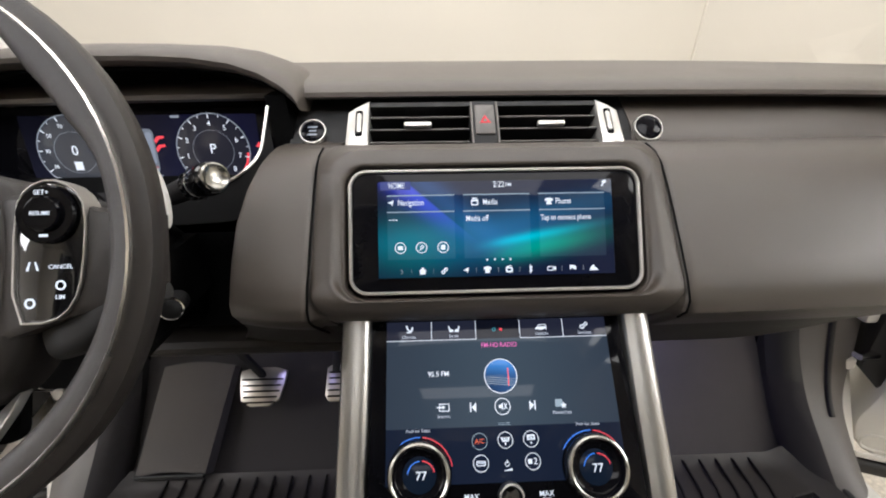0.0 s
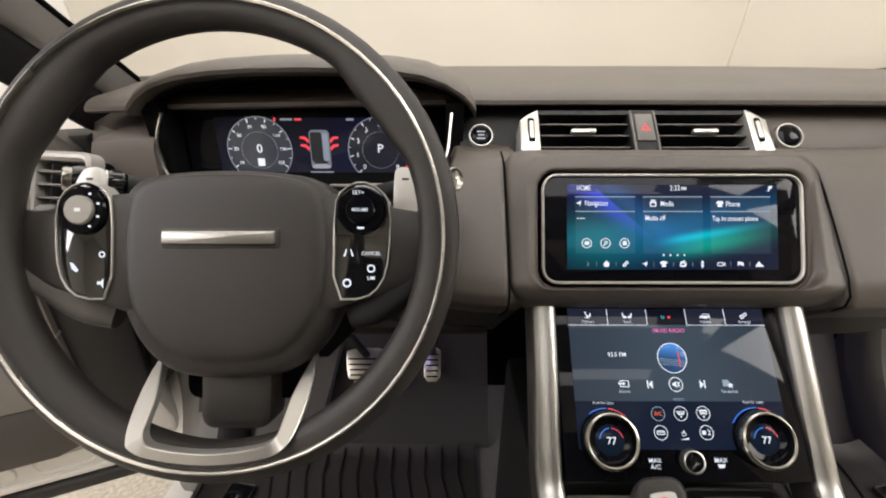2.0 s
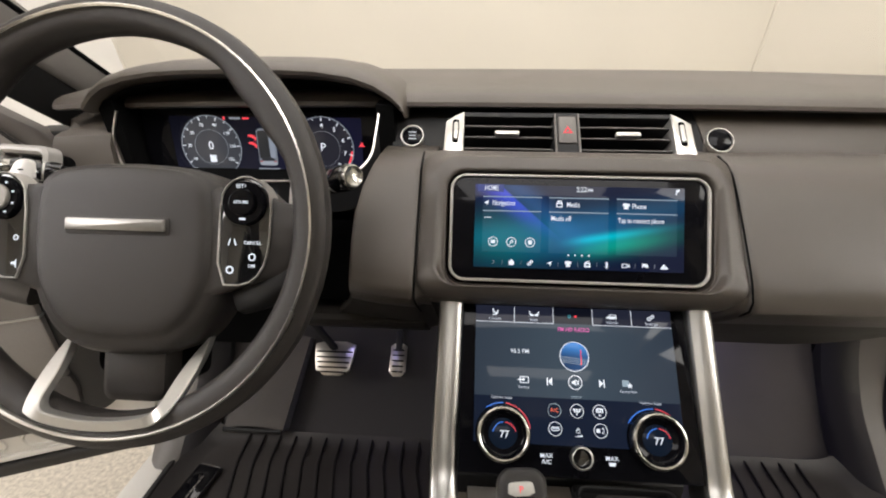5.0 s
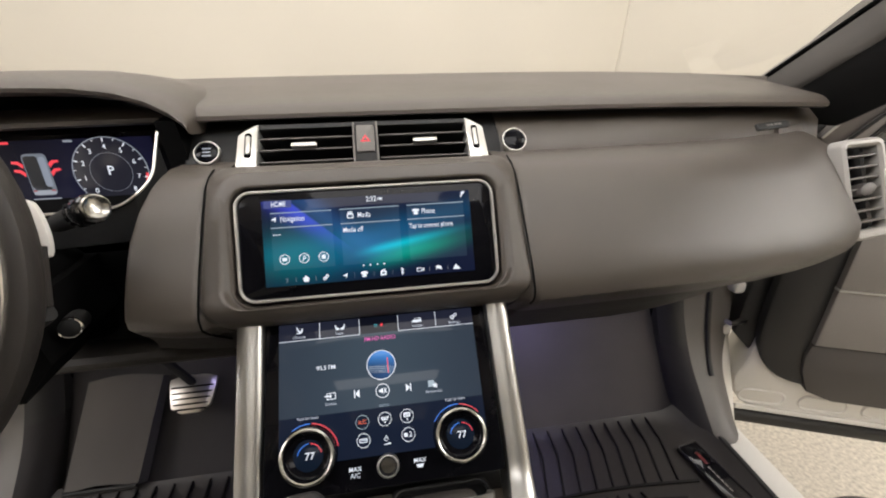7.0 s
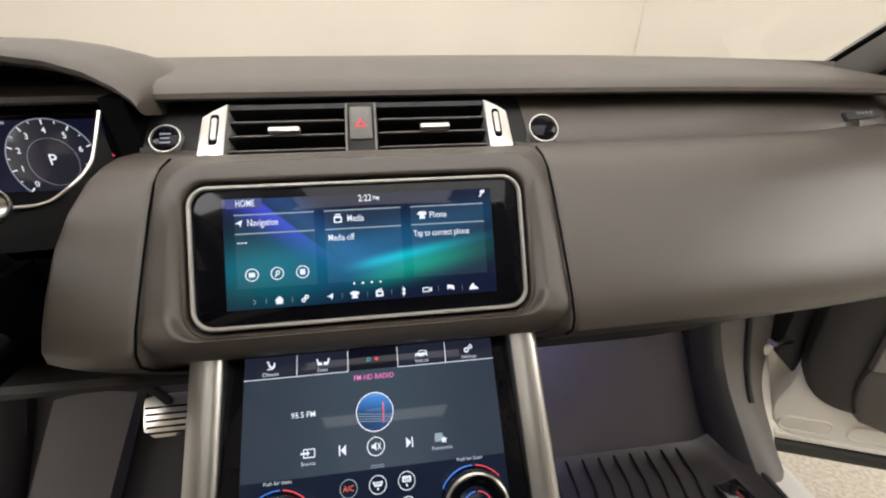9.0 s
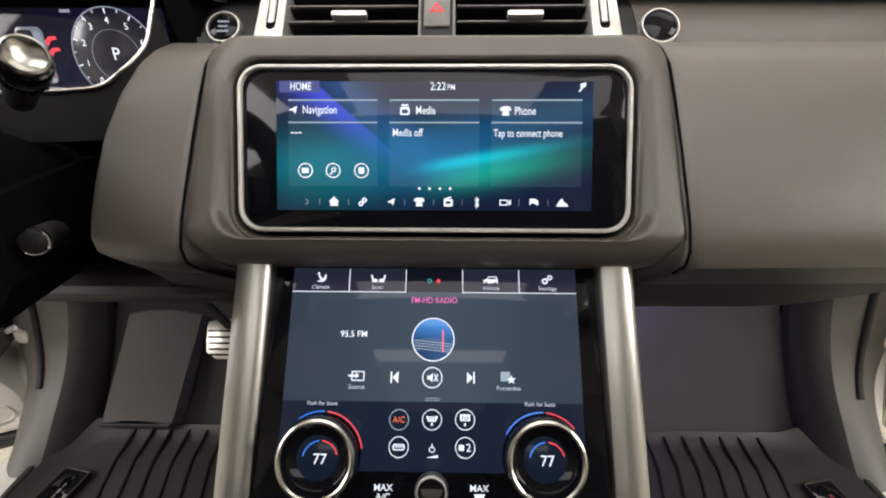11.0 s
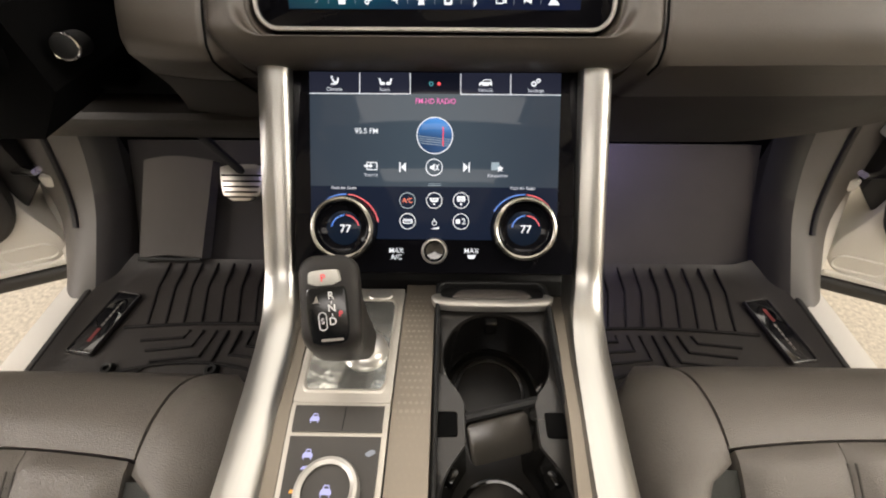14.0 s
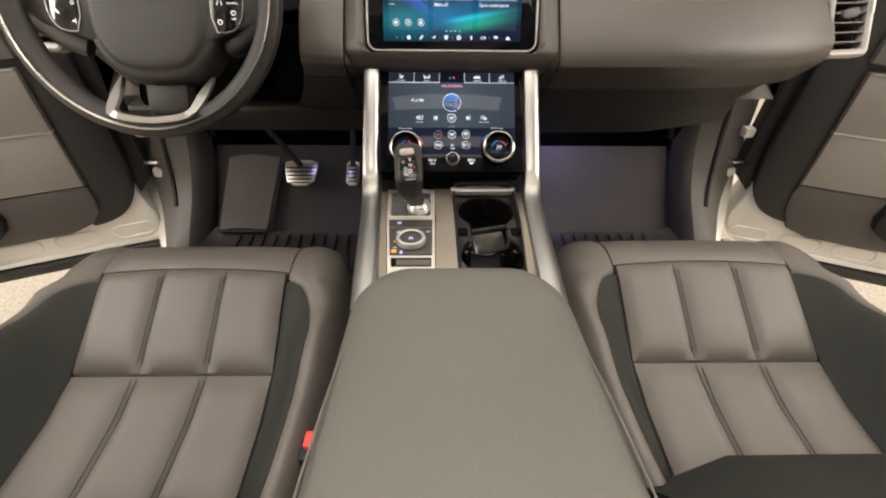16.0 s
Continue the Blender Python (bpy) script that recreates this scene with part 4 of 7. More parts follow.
writing("Media off", 0.0082, UM, (-0.0308, 0.0094), WHITE, scr, centre=False, width=0.0225)
writing("Tap to connect phone", 0.0080, UM, (0.0447, 0.0090), WHITE, scr, centre=False, width=0.0510)
writing("---", 0.009, UM, (-0.1075, 0.0100), WHITE, scr, centre=False)
for cx in (-0.0755, 0.0005, 0.0767):
    for v in (0.0336, 0.0171):
        flat(bar(cx, v, 0.067, 0.0011), UM, LINE, scr, "rule", 0.0005)


def arrow(cx, cy, k, m, mat, parent):
    flat([(cx - 0.9 * k, cy), (cx + 0.9 * k, cy + 0.9 * k), (cx + 0.5 * k, cy - 0.9 * k), (cx + 0.2 * k, cy - 0.2 * k)][::-1], m, mat, parent, "arrow", 0.0007)


def phone(cx, cy, k, m, mat, parent):
    flat([(cx - k, cy + 0.1 * k), (cx - k, cy + 0.6 * k), (cx - 0.5 * k, cy + 0.9 * k), (cx + 0.5 * k, cy + 0.9 * k), (cx + k, cy + 0.6 * k), (cx + k, cy + 0.1 * k), (cx + 0.5 * k, cy + 0.1 * k), (cx + 0.7 * k, cy - 0.8 * k), (cx - 0.7 * k, cy - 0.8 * k), (cx - 0.5 * k, cy + 0.1 * k)][::-1], m, mat, parent, "handset", 0.0007)


arrow(-0.1055, 0.0262, 0.0034, UM, WHITE, scr)
phone(0.0535, 0.0254, 0.0040, UM, WHITE, scr)
part("note", ring_plate(rrect(0.0036, 0.0030, 0.0012, 3, -0.0215, 0.0256), rrect(0.0024, 0.0015, 0.0008, 3, -0.0215, 0.0252), 0.0003, 0.0007, 0.0001), WHITE, scr, m=UM)
flat(bar(-0.0215, 0.0298, 0.005, 0.0013), UM, WHITE, scr, "note_bar", 0.0007)
flat([(0.107, 0.040), (0.1085, 0.0395), (0.1085, 0.0455), (0.1125, 0.0465), (0.1125, 0.0435), (0.1110, 0.0430)], UM, WHITE, scr, "mute_mark", 0.0007)
for cx in (-0.0965, -0.0755, -0.0541):
    ring_mark(0.0048, 0.0056, UM, WHITE, scr, "round_icon", cx, -0.0187)
flat(rrect(0.0026, 0.0020, 0.0006, 2, -0.0965, -0.0187), UM, WHITE, scr, "house_mark", 0.0007)
ring_mark(0.0010, 0.0019, UM, WHITE, scr, "lens_mark", -0.0750, -0.0180)
flat([(-0.0780, -0.0214), (-0.0774, -0.0220), (-0.0756, -0.0200), (-0.0762, -0.0194)], UM, WHITE, scr, "lens_handle", 0.0007)
flat(rrect(0.0022, 0.0024, 0.0006, 2, -0.0541, -0.0187), UM, WHITE, scr, "pump_mark", 0.0007)
for i, cx in enumerate((-0.0105, -0.0028, 0.0050, 0.0127)):
    flat(circle(0.0010, 12, cx, -0.0320), UM, WHITE, scr, "page_dot", 0.0007)
# lower row of symbols
ROWV = -0.0422
part("back_symbol", loft([[(x, y, 0.0003) for x, y in arc_band(0.0016, 0.0022, -90, 90, 10, -0.0967, ROWV)], [(x, y, 0.0007) for x, y in arc_band(0.0016, 0.0022, -90, 90, 10, -0.0967, ROWV)]]), DIM, scr, m=UM)
flat([(-0.0788, ROWV), (-0.0748, ROWV + 0.004), (-0.0708, ROWV), (-0.0720, ROWV), (-0.0720, ROWV - 0.003), (-0.0776, ROWV - 0.003), (-0.0776, ROWV)][::-1], UM, WHITE, scr, "home_symbol", 0.0007)
for dx, dy in ((-0.0012, -0.0012), (0.0014, 0.0014)):
    ring_mark(0.0008, 0.0019, UM, WHITE, scr, "gear_symbol", -0.0533 + dx, ROWV + dy)
arrow(-0.0319, ROWV, 0.0033, UM, WHITE, scr)
phone(-0.0105, ROWV, 0.0038, UM, WHITE, scr)
part("media_symbol", ring_plate(rrect(0.0034, 0.0028, 0.001, 3, 0.0112, ROWV - 0.0003), rrect(0.0018, 0.0010, 0.0005, 3, 0.0112, ROWV - 0.0002), 0.0003, 0.0007, 0.0001), WHITE, scr, m=UM)
flat([(0.0086, ROWV + 0.0030), (0.0132, ROWV + 0.0044), (0.0136, ROWV + 0.0034), (0.0090, ROWV + 0.0022)][::-1], UM, WHITE, scr, "media_symbol", 0.0007)
flat([(0.0308, ROWV - 0.002), (0.0340, ROWV + 0.0018), (0.0324, ROWV + 0.0036), (0.0324, ROWV - 0.0036), (0.0340, ROWV - 0.0018), (0.0308, ROWV + 0.0020), (0.0312, ROWV + 0.0024), (0.0320, ROWV + 0.0010), (0.0320, ROWV + 0.0046), (0.0346, ROWV + 0.0018), (0.0330, ROWV), (0.0346, ROWV - 0.0018), (0.0320, ROWV - 0.0046), (0.0320, ROWV - 0.001), (0.0312, ROWV - 0.0024)], UM, WHITE, scr, "wireless_symbol", 0.0007)
part("camera_symbol", ring_plate(rrect(0.0032, 0.0022, 0.0006, 2, 0.0528, ROWV), rrect(0.0023, 0.0013, 0.0003, 2, 0.0528, ROWV), 0.0003, 0.0007, 0.0001), WHITE, scr, m=UM)
flat([(0.0565, ROWV - 0.0012), (0.0582, ROWV - 0.0020), (0.0582, ROWV + 0.0020), (0.0565, ROWV + 0.0012)], UM, WHITE, scr, "camera_symbol", 0.0007)
flat([(0.0722, ROWV + 0.003), (0.0722, ROWV - 0.002), (0.0738, ROWV), (0.0786, ROWV - 0.002), (0.0786, ROWV + 0.0015), (0.0760, ROWV + 0.003)][::-1], UM, WHITE, scr, "park_symbol", 0.0007)
flat([(0.0920, ROWV - 0.0028), (0.1012, ROWV - 0.0028), (0.0990, ROWV + 0.0002), (0.0980, ROWV + 0.0002), (0.0962, ROWV + 0.0034), (0.0940, ROWV + 0.001)], UM, WHITE, scr, "terrain_symbol", 0.0007)
for cx in (-0.0857, -0.064, -0.0215, 0.0004, 0.0218, 0.0643, 0.086):
    flat(bar(cx, ROWV, 0.0003, 0.005), UM, DIM, scr, "divider", 0.0006)

# ---- lower climate and radio panel ----
LM = axes((0, 0.3261, 1.06), (1, 0, 0), (0, 0.678, 0.735))
low = thing("climate_panel", "black-glass control panel with a lit radio page and two dials", "control panel", (0, 0.24, 0.96))
lg = part("glass", slab(bar(0, -0.0290, 0.258, 0.196), -0.012, -0.0006, 0.001), GLASSB, low, "black glass panel", m=LM)
ls = part("screen", slab(bar(0, -0.0205, 0.2262, 0.1500), -0.002, 0.0, 0.0001), RADIO_SCREEN, low, "lit radio page", m=LM)
for x0, x1 in ((-0.1130, -0.0222), (0.0232, 0.1130)):
    flat(bar((x0 + x1) / 2, 0.0354, x1 - x0, 0.0006), LM, WHITE, ls, "rule", 0.0005)
for cx in (-0.0676, -0.0222, 0.0232, 0.0680):
    flat(bar(cx, 0.0446, 0.0006, 0.0182), LM, WHITE, ls, "divider", 0.0005)
for cx, tx in ((-0.0905, "Climate"), (-0.045, "Seats"), (0.0456, "Vehicle"), (0.0905, "Settings")):
    writing(tx, 0.0046, LM, (cx, 0.0390), LABEL, ls)
ring_mark(0.0012, 0.0018, LM, TEALG, ls, "page_dot", -0.0033, 0.0445)
flat(circle(0.0016, 14, 0.0038, 0.0445), LM, REDG, ls, "page_dot", 0.0006)
flat(circle(0.0010, 12, -0.0928, 0.0498), LM, WHITE, ls, "head_symbol", 0.0006)
flat([(-0.0932, 0.0482), (-0.0918, 0.0486), (-0.0902, 0.0462), (-0.0882, 0.0458), (-0.0884, 0.0446), (-0.0910, 0.0446)][::-1], LM, WHITE, ls, "body_symbol", 0.0006)
flat([(-0.0934, 0.0432), (-0.0890, 0.0432), (-0.0868, 0.0452), (-0.0864, 0.0490), (-0.0878, 0.0490), (-0.0884, 0.0458), (-0.0898, 0.0442), (-0.0934, 0.0442)], LM, WHITE, ls, "seat_symbol", 0.0006)
for q in (-1, 1):
    outline = [(-0.0445 + q * x, y) for x, y in ((0.0006, 0.0432), (0.0046, 0.0432), (0.0060, 0.0490), (0.0046, 0.0490), (0.0036, 0.0456), (0.0022, 0.0462), (0.0006, 0.0450))]
    flat(outline if q > 0 else outline[::-1], LM, WHITE, ls, "seat_symbol", 0.0006)
flat([(0.0398, 0.0430), (0.0398, 0.0455), (0.0418, 0.0462), (0.0438, 0.0485), (0.0500, 0.0485), (0.0512, 0.0462), (0.0512, 0.0430)][::-1], LM, WHITE, ls, "car_symbol", 0.0006)
flat([(0.0428, 0.0463), (0.0442, 0.0477), (0.0494, 0.0477), (0.0500, 0.0463)], LM, GLASSB, ls, "car_window", 0.0008, 0.0002)
for cx in (0.0418, 0.0492):
    flat(circle(0.0010, 12, cx, 0.0431), LM, GLASSB, ls, "car_wheel", 0.0008, 0.0002)
for dx, dy, r in ((-0.0018, -0.0012, 0.0024), (0.0022, 0.0016, 0.0020)):
    ring_mark(r * 0.5, r, LM, WHITE, ls, "gear_symbol", 0.0905 + dx, 0.0462 + dy)
writing("FM-HD RADIO", 0.0066, LM, (0.0008, 0.0289), PINK, ls, width=0.0360)
writing("95.5 FM", 0.0068, LM, (-0.0616, 0.0022), WHITE, ls, width=0.0205)
ring_mark(0.0158, 0.0166, LM, WHITE, ls, "globe_ring", 0.0003, -0.0012)
part("globe", slab(circle(0.0157, 36, 0.0003, -0.0012), -0.0003, 0.0004, 0.0001), GLOBE, ls, "round blue picture with a red needle", m=LM)
flat(bar(0.0078, -0.0022, 0.0010, 0.017), LM, REDG, ls, "needle", 0.0007)
for k in range(4):
    flat([(-0.0145, -0.0020 - k * 0.002), (0.0150, -0.0050 - k * 0.002), (0.0150, -0.0045 - k * 0.002), (-0.0145, -0.0015 - k * 0.002)], LM, LINE, ls, "wave_line", 0.0006)
part("source_symbol", ring_plate(rrect(0.0050, 0.0036, 0.0008, 2, -0.0568, -0.0290), rrect(0.0042, 0.0028, 0.0005, 2, -0.0568, -0.0290), 0.0, 0.0006, 0.0001), WHITE, ls, m=LM)
flat([(-0.0640, -0.0295), (-0.0585, -0.0295), (-0.0585, -0.0312), (-0.0560, -0.0288), (-0.0585, -0.0264), (-0.0585, -0.0281), (-0.0640, -0.0281)], LM, WHITE, ls, "source_symbol", 0.0007)
writing("Source", 0.0044, LM, (-0.0575, -0.0370), LABEL, ls)
flat(bar(-0.0312, -0.0297, 0.0012, 0.0085), LM, WHITE, ls, "previous_symbol", 0.0006)
flat([(-0.0258, -0.0340), (-0.0258, -0.0254), (-0.0304, -0.0297)][::-1], LM, WHITE, ls, "previous_symbol", 0.0006)
flat(bar(0.0318, -0.0294, 0.0012, 0.0085), LM, WHITE, ls, "next_symbol", 0.0006)
flat([(0.0264, -0.0337), (0.0310, -0.0294), (0.0264, -0.0251)], LM, WHITE, ls, "next_symbol", 0.0006)
ring_mark(0.0070, 0.0078, LM, WHITE, ls, "mute_ring", 0.0, -0.0296)
flat([(-0.0038, -0.0310), (-0.0020, -0.0310), (0.0004, -0.0330), (0.0004, -0.0262), (-0.0020, -0.0282), (-0.0038, -0.0282)], LM, WHITE, ls, "speaker_symbol", 0.0006)
for a in (1, -1):
    flat([(0.0012, -0.0296 - a * 0.0024), (0.0018, -0.0296 - a * 0.0030), (0.0046, -0.0296 + a * 0.0024), (0.0040, -0.0296 + a * 0.0030)][::a], LM, WHITE, ls, "cross_symbol", 0.0006)
part("list_symbol", rbox((0.0555, -0.0282, 0.0003), (0.0070, 0.0070, 0.0004), 0), LINE, ls, m=LM)
flat([(0.0600 + 0.0034 * (1 if i % 2 == 0 else 0.45) * math.cos(radians(90 + 36 * i)), -0.0305 + 0.0034 * (1 if i % 2 == 0 else 0.45) * math.sin(radians(90 + 36 * i))) for i in range(10)], LM, WHITE, ls, "star_symbol", 0.0009)
writing("Favourites", 0.0044, LM, (0.0578, -0.0368), LABEL, ls)
flat(bar(0.0005, -0.0445, 0.0115, 0.0004), LM, LINE, ls, "handle_line", 0.0006)
flat(bar(0.0005, -0.0460, 0.0115, 0.0004), LM, LINE, ls, "handle_line", 0.0006)
BT = {(-0.0243, -0.0600): "A/C", (0.0003, -0.0597): "", (0.0249, -0.0594): "", (-0.0240, -0.0789): "", (0.0250, -0.0787): "2"}
for (cx, cy), tx in BT.items():
    ring_mark(0.0068, 0.0074, LM, WHITE if tx != "A/C" else LINE, ls, "round_button", cx, cy)
writing("A/C", 0.0062, LM, (-0.0243, -0.0600), glow("warm_red_light", (1.0, 0.16, 0.06), 0.9), ls, squeeze=0.9)
writing("2", 0.0078, LM, (0.0274, -0.0788), WHITE, ls)
flat(rrect(0.0020, 0.0020, 0.0005, 2, 0.0222, -0.0787), LM, WHITE, ls, "fan_symbol", 0.0006)
flat([(-0.0042, -0.0572), (-0.0026, -0.0610), (0.0032, -0.0610), (0.0048, -0.0572)], LM, WHITE, ls, "screen_symbol", 0.0006)
flat(rrect(0.0038, 0.0024, 0.0006, 2, 0.0249, -0.0580), LM, WHITE, ls, "rear_screen_symbol", 0.0006)
for cx in (0.0003, 0.0249):
    for k in (-1, 0, 1):
        flat(bar(cx + 0.0018 * k, -0.0584, 0.0006, 0.0030), LM, GLASSB, ls, "heat_line", 0.0008, 0.0002)
for cx in (0.0003, 0.0249):
    flat(bar(cx, -0.0628, 0.0014, 0.0020), LM, WHITE, ls, "letter_bar", 0.0006)
part("recirculation_symbol", ring_plate(rrect(0.0045, 0.0022, 0.0015, 3, -0.0240, -0.0789), rrect(0.0036, 0.0014, 0.0010, 3, -0.0240, -0.0789), 0.0, 0.0006, 0.0001), WHITE, ls, m=LM)
flat([(-0.0268, -0.0780), (-0.0252, -0.0768), (-0.0214, -0.0768), (-0.0202, -0.0780), (-0.0202, -0.0792), (-0.0268, -0.0792)][::-1], LM, LABEL, ls, "recirculation_symbol", 0.0007)
ring_mark(0.0016, 0.0022, LM, WHITE, ls, "power_symbol", 0.0006, -0.0802)
flat(bar(0.0006, -0.0778, 0.0008, 0.003), LM, WHITE, ls, "power_symbol", 0.0007)
flat([(-0.0036, -0.0858), (0.0050, -0.0858), (0.0050, -0.0838)], LM, WHITE, ls, "level_symbol", 0.0006)
writing("MAX", 0.0064, LM, (-0.0343, -0.1062), WHITE, lg, lift=0.0002)
writing("A/C", 0.0064, LM, (-0.0343, -0.1122), WHITE, lg, lift=0.0002)
writing("MAX", 0.0064, LM, (0.0351, -0.1058), WHITE, lg, lift=0.0002)
flat([(0.0310, -0.1095), (0.0325, -0.1130), (0.0377, -0.1130), (0.0392, -0.1095)], LM, WHITE, lg, "screen_symbol", 0.0002)


def temperature_dial(cx, cy):
    d = part("dial", lathe(((0.0300, -0.0005), (0.0300, 0.003), (0.0290, 0.0045), (0.0283, 0.0105), (0.0272, 0.0126), (0.0260, 0.0137), (0.0243, 0.0133), (0.0235, 0.0115), (0.0225, 0.0075), (0.0205, 0.0060), (0.001, 0.0060)), 48), GLASSB, low, "black dial with a bright metal ring", m=LM @ Matrix.Translation((cx, cy, 0)))
    dm = LM @ Matrix.Translation((cx, cy, 0))
    part("ring", lathe(((0.0291, 0.0045), (0.0290, 0.0115), (0.0277, 0.0139), (0.0260, 0.0146), (0.0245, 0.0137), (0.0237, 0.0105)), 48), RINGM, d, "satin metal ring", m=dm)
    part("dial_face", slab(circle(0.0155, 36), 0.0055, 0.0062, 0.0002), DIALG, d, "dark blue lit face", m=dm)
    writing("77", 0.0102, dm, (0.0015, -0.001), WHITE, d, "numeral", lift=0.0064)
    flat(arc_band(0.0122, 0.0130, 95, 170, 16, 0.0015, -0.001), dm, BLUE, d, "blue_arc", 0.0064)
    flat(arc_band(0.0122, 0.0130, 15, 85, 16, 0.0015, -0.001), dm, REDG, d, "red_arc", 0.0064)
    flat(arc_band(0.0305, 0.0313, 88, 150 if cx > 0 else 125, 16), dm, BLUE, ls, "blue_arc", 0.0006)
    flat(arc_band(0.0305, 0.0313, 10 if cx < 0 else 40, 84, 16), dm, REDG, ls, "red_arc", 0.0006)
    writing("Push for Seats", 0.0040, dm, (-0.001, 0.0365), LABEL, ls, lift=0.0006)


temperature_dial(-0.0815, -0.0855)
temperature_dial(0.0820, -0.0845)
vm = LM @ Matrix.Translation((0.0010, -0.1055, 0))
vol = part("volume_dial", lathe(((0.0118, -0.0005), (0.0118, 0.009), (0.0108, 0.0115), (0.0092, 0.0118), (0.0082, 0.0105), (0.0078, 0.004), (0.001, 0.0035)), 36), PIANO, low, "small black volume dial", m=vm)
part("ring", lathe(((0.0119, 0.004), (0.0120, 0.0085), (0.0112, 0.0118), (0.0100, 0.0122), (0.0090, 0.0112), (0.0086, 0.0085)), 36), RAIL, vol, "satin metal ring", m=vm)
part("backing", rbox((0, -0.03, -0.035), (0.254, 0.2, 0.044), 0.004), DEEP, low, m=LM)

# ---- centre console ----
con = thing("centre_console", "centre console with satin metal rails and patterned trim", "console", (0, 0.1, 0.53))


def top_z(y):
    return straight_table(y, ((-0.06, 0.944), (0.03, 0.946), (0.12, 0.941), (0.20, 0.928), (0.265, 0.915), (0.36, 0.90)))


RX = ((-0.10, 0.122), (0.0, 0.129), (0.10, 0.139), (0.20, 0.148), (0.26, 0.152))


def core_section(y):
    z, w = top_z(y) - 0.012, straight_table(y, RX) + 0.004
    return [(-w, y, 0.50), (-w - 0.004, y, 0.80), (-w, y, z - 0.02), (-w + 0.004, y, z), (-0.029, y, z), (-0.0285, y, z), (0.0015, y, z), (0.0018, y, z - 0.10), (0.1135, y, z - 0.10), (0.1140, y, z), (w - 0.004, y, z), (w, y, z - 0.02), (w + 0.004, y, 0.80), (w, y, 0.50)]


part("console_body", loft([core_section(y) for y in (-0.055, -0.02, 0.03, 0.08, 0.12, 0.16, 0.20, 0.24, 0.262)]), SOFT, con, "dark console body")
part("console_front", rbox((0, 0.40, 0.715), (0.30, 0.23, 0.37), 0.01), SOFT, con, "dark console side")
for s in (-1, 1):
    path = spline([(s * 0.1425, 0.368, 1.108), (s * 0.1435, 0.315, 1.043), (s * 0.1450, 0.268, 0.984), (s * 0.1445, 0.236, 0.950), (s * 0.1395, 0.190, 0.934), (s * 0.1310, 0.10, 0.938), (s * 0.1230, 0.0, 0.946), (s * 0.1155, -0.08, 0.952)], 8)
    face = [(-0.0145, -0.029), (-0.0145, 0.0010), (-0.0140, 0.0058), (-0.0122, 0.0092), (-0.0070, 0.0112), (0.0000, 0.0118), (0.0070, 0.0106), (0.0118, 0.0082), (0.0138, 0.0048), (0.0145, -0.0010), (0.0145, -0.029)]
    prof = [[(x * lerp_table(i / (len(path) - 1), ((0.0, 1.0), (0.35, 1.0), (0.62, 1.16), (1.0, 1.14))), y) for x, y in face] for i in range(len(path))]
    rail = part("side_rail", sweep(path, prof), RAIL, con, "satin aluminium side rail")
    # narrow patterned border inside each rail
    part("border_strip", sheet(lambda a, b: (s * (straight_table(-0.06 + 0.31 * a, RX) - 0.020 - 0.013 * b), -0.06 + 0.31 * a, top_z(-0.06 + 0.31 * a) + 0.0015), 12, 2, (0, 0, -0.01)), STRIP, con, "patterned metal border")
    part("border_lip", sheet(lambda a, b: (s * (straight_table(-0.06 + 0.31 * a, RX) - 0.009 - 0.010 * b), -0.06 + 0.31 * a, top_z(-0.06 + 0.31 * a) - 0.001), 12, 2, (0, 0, -0.01)), SOFT, con)
# middle strip with raised dimples
part("middle_strip", sheet(lambda a, b: (-0.0290 + 0.0300 * b, -0.06 + 0.326 * a, top_z(-0.06 + 0.326 * a) + 0.001), 24, 3, (0, 0, -0.014)), STRIP, con, "patterned metal middle strip")
bm = bmesh.new()
for i in range(46):
    for j in range(6):
        y = -0.05 + i * 0.0066
        x = -0.0268 + j * 0.0047 + (0.00245 if i % 2 else 0)
        z = top_z(y) + 0.0009
        top = bm.verts.new((x, y, z + 0.00012))
        rim = [bm.verts.new((x + 0.0017 * math.cos(k * math.pi / 3), y + 0.0022 * math.sin(k * math.pi / 3), z)) for k in range(6)]
        for k in range(6):
            bm.faces.new((top, rim[k], rim[(k + 1) % 6]))
dim = part("dimple_relief", bm, STRIPD, con, "rows of small raised dimples")
dim["kind"] = "stuff"


def deck(y, x=0.0, lift=0.0):
    """Frame lying on the console's top at y."""
    dz = (top_z(y + 0.01) - top_z(y - 0.01)) / 0.02
    return axes((x, y, top_z(y) + lift), (1, 0, 0), (0, 1, dz))


# metal control plate beside the strip
pw1 = -0.0305


def plate_x(a, y):
    left = -(straight_table(y, RX) - 0.034)
    return left + (pw1 - left) * a


part("control_plate", sheet(lambda a, b: (plate_x(a, -0.045 + 0.172 * b), -0.045 + 0.172 * b, top_z(-0.045 + 0.172 * b) + 0.0026), 6, 14, (0, 0, -0.012)), PLATE, con, "brushed metal control plate")
TY0, TY1 = 0.1275, 0.258


def tray_loop(hu, hv, r, lift, cv=0.0):
    """Rounded outline on the plate, in shares of its width and length."""
    out = []
    for u, v in rrect(hu, hv, r, 5, 0, cv):
        y = (TY0 + TY1) / 2 + v * (TY1 - TY0) / 2
        out.append((plate_x(0.5 + u / 2, y), y, top_z(y) + lift))
    return out


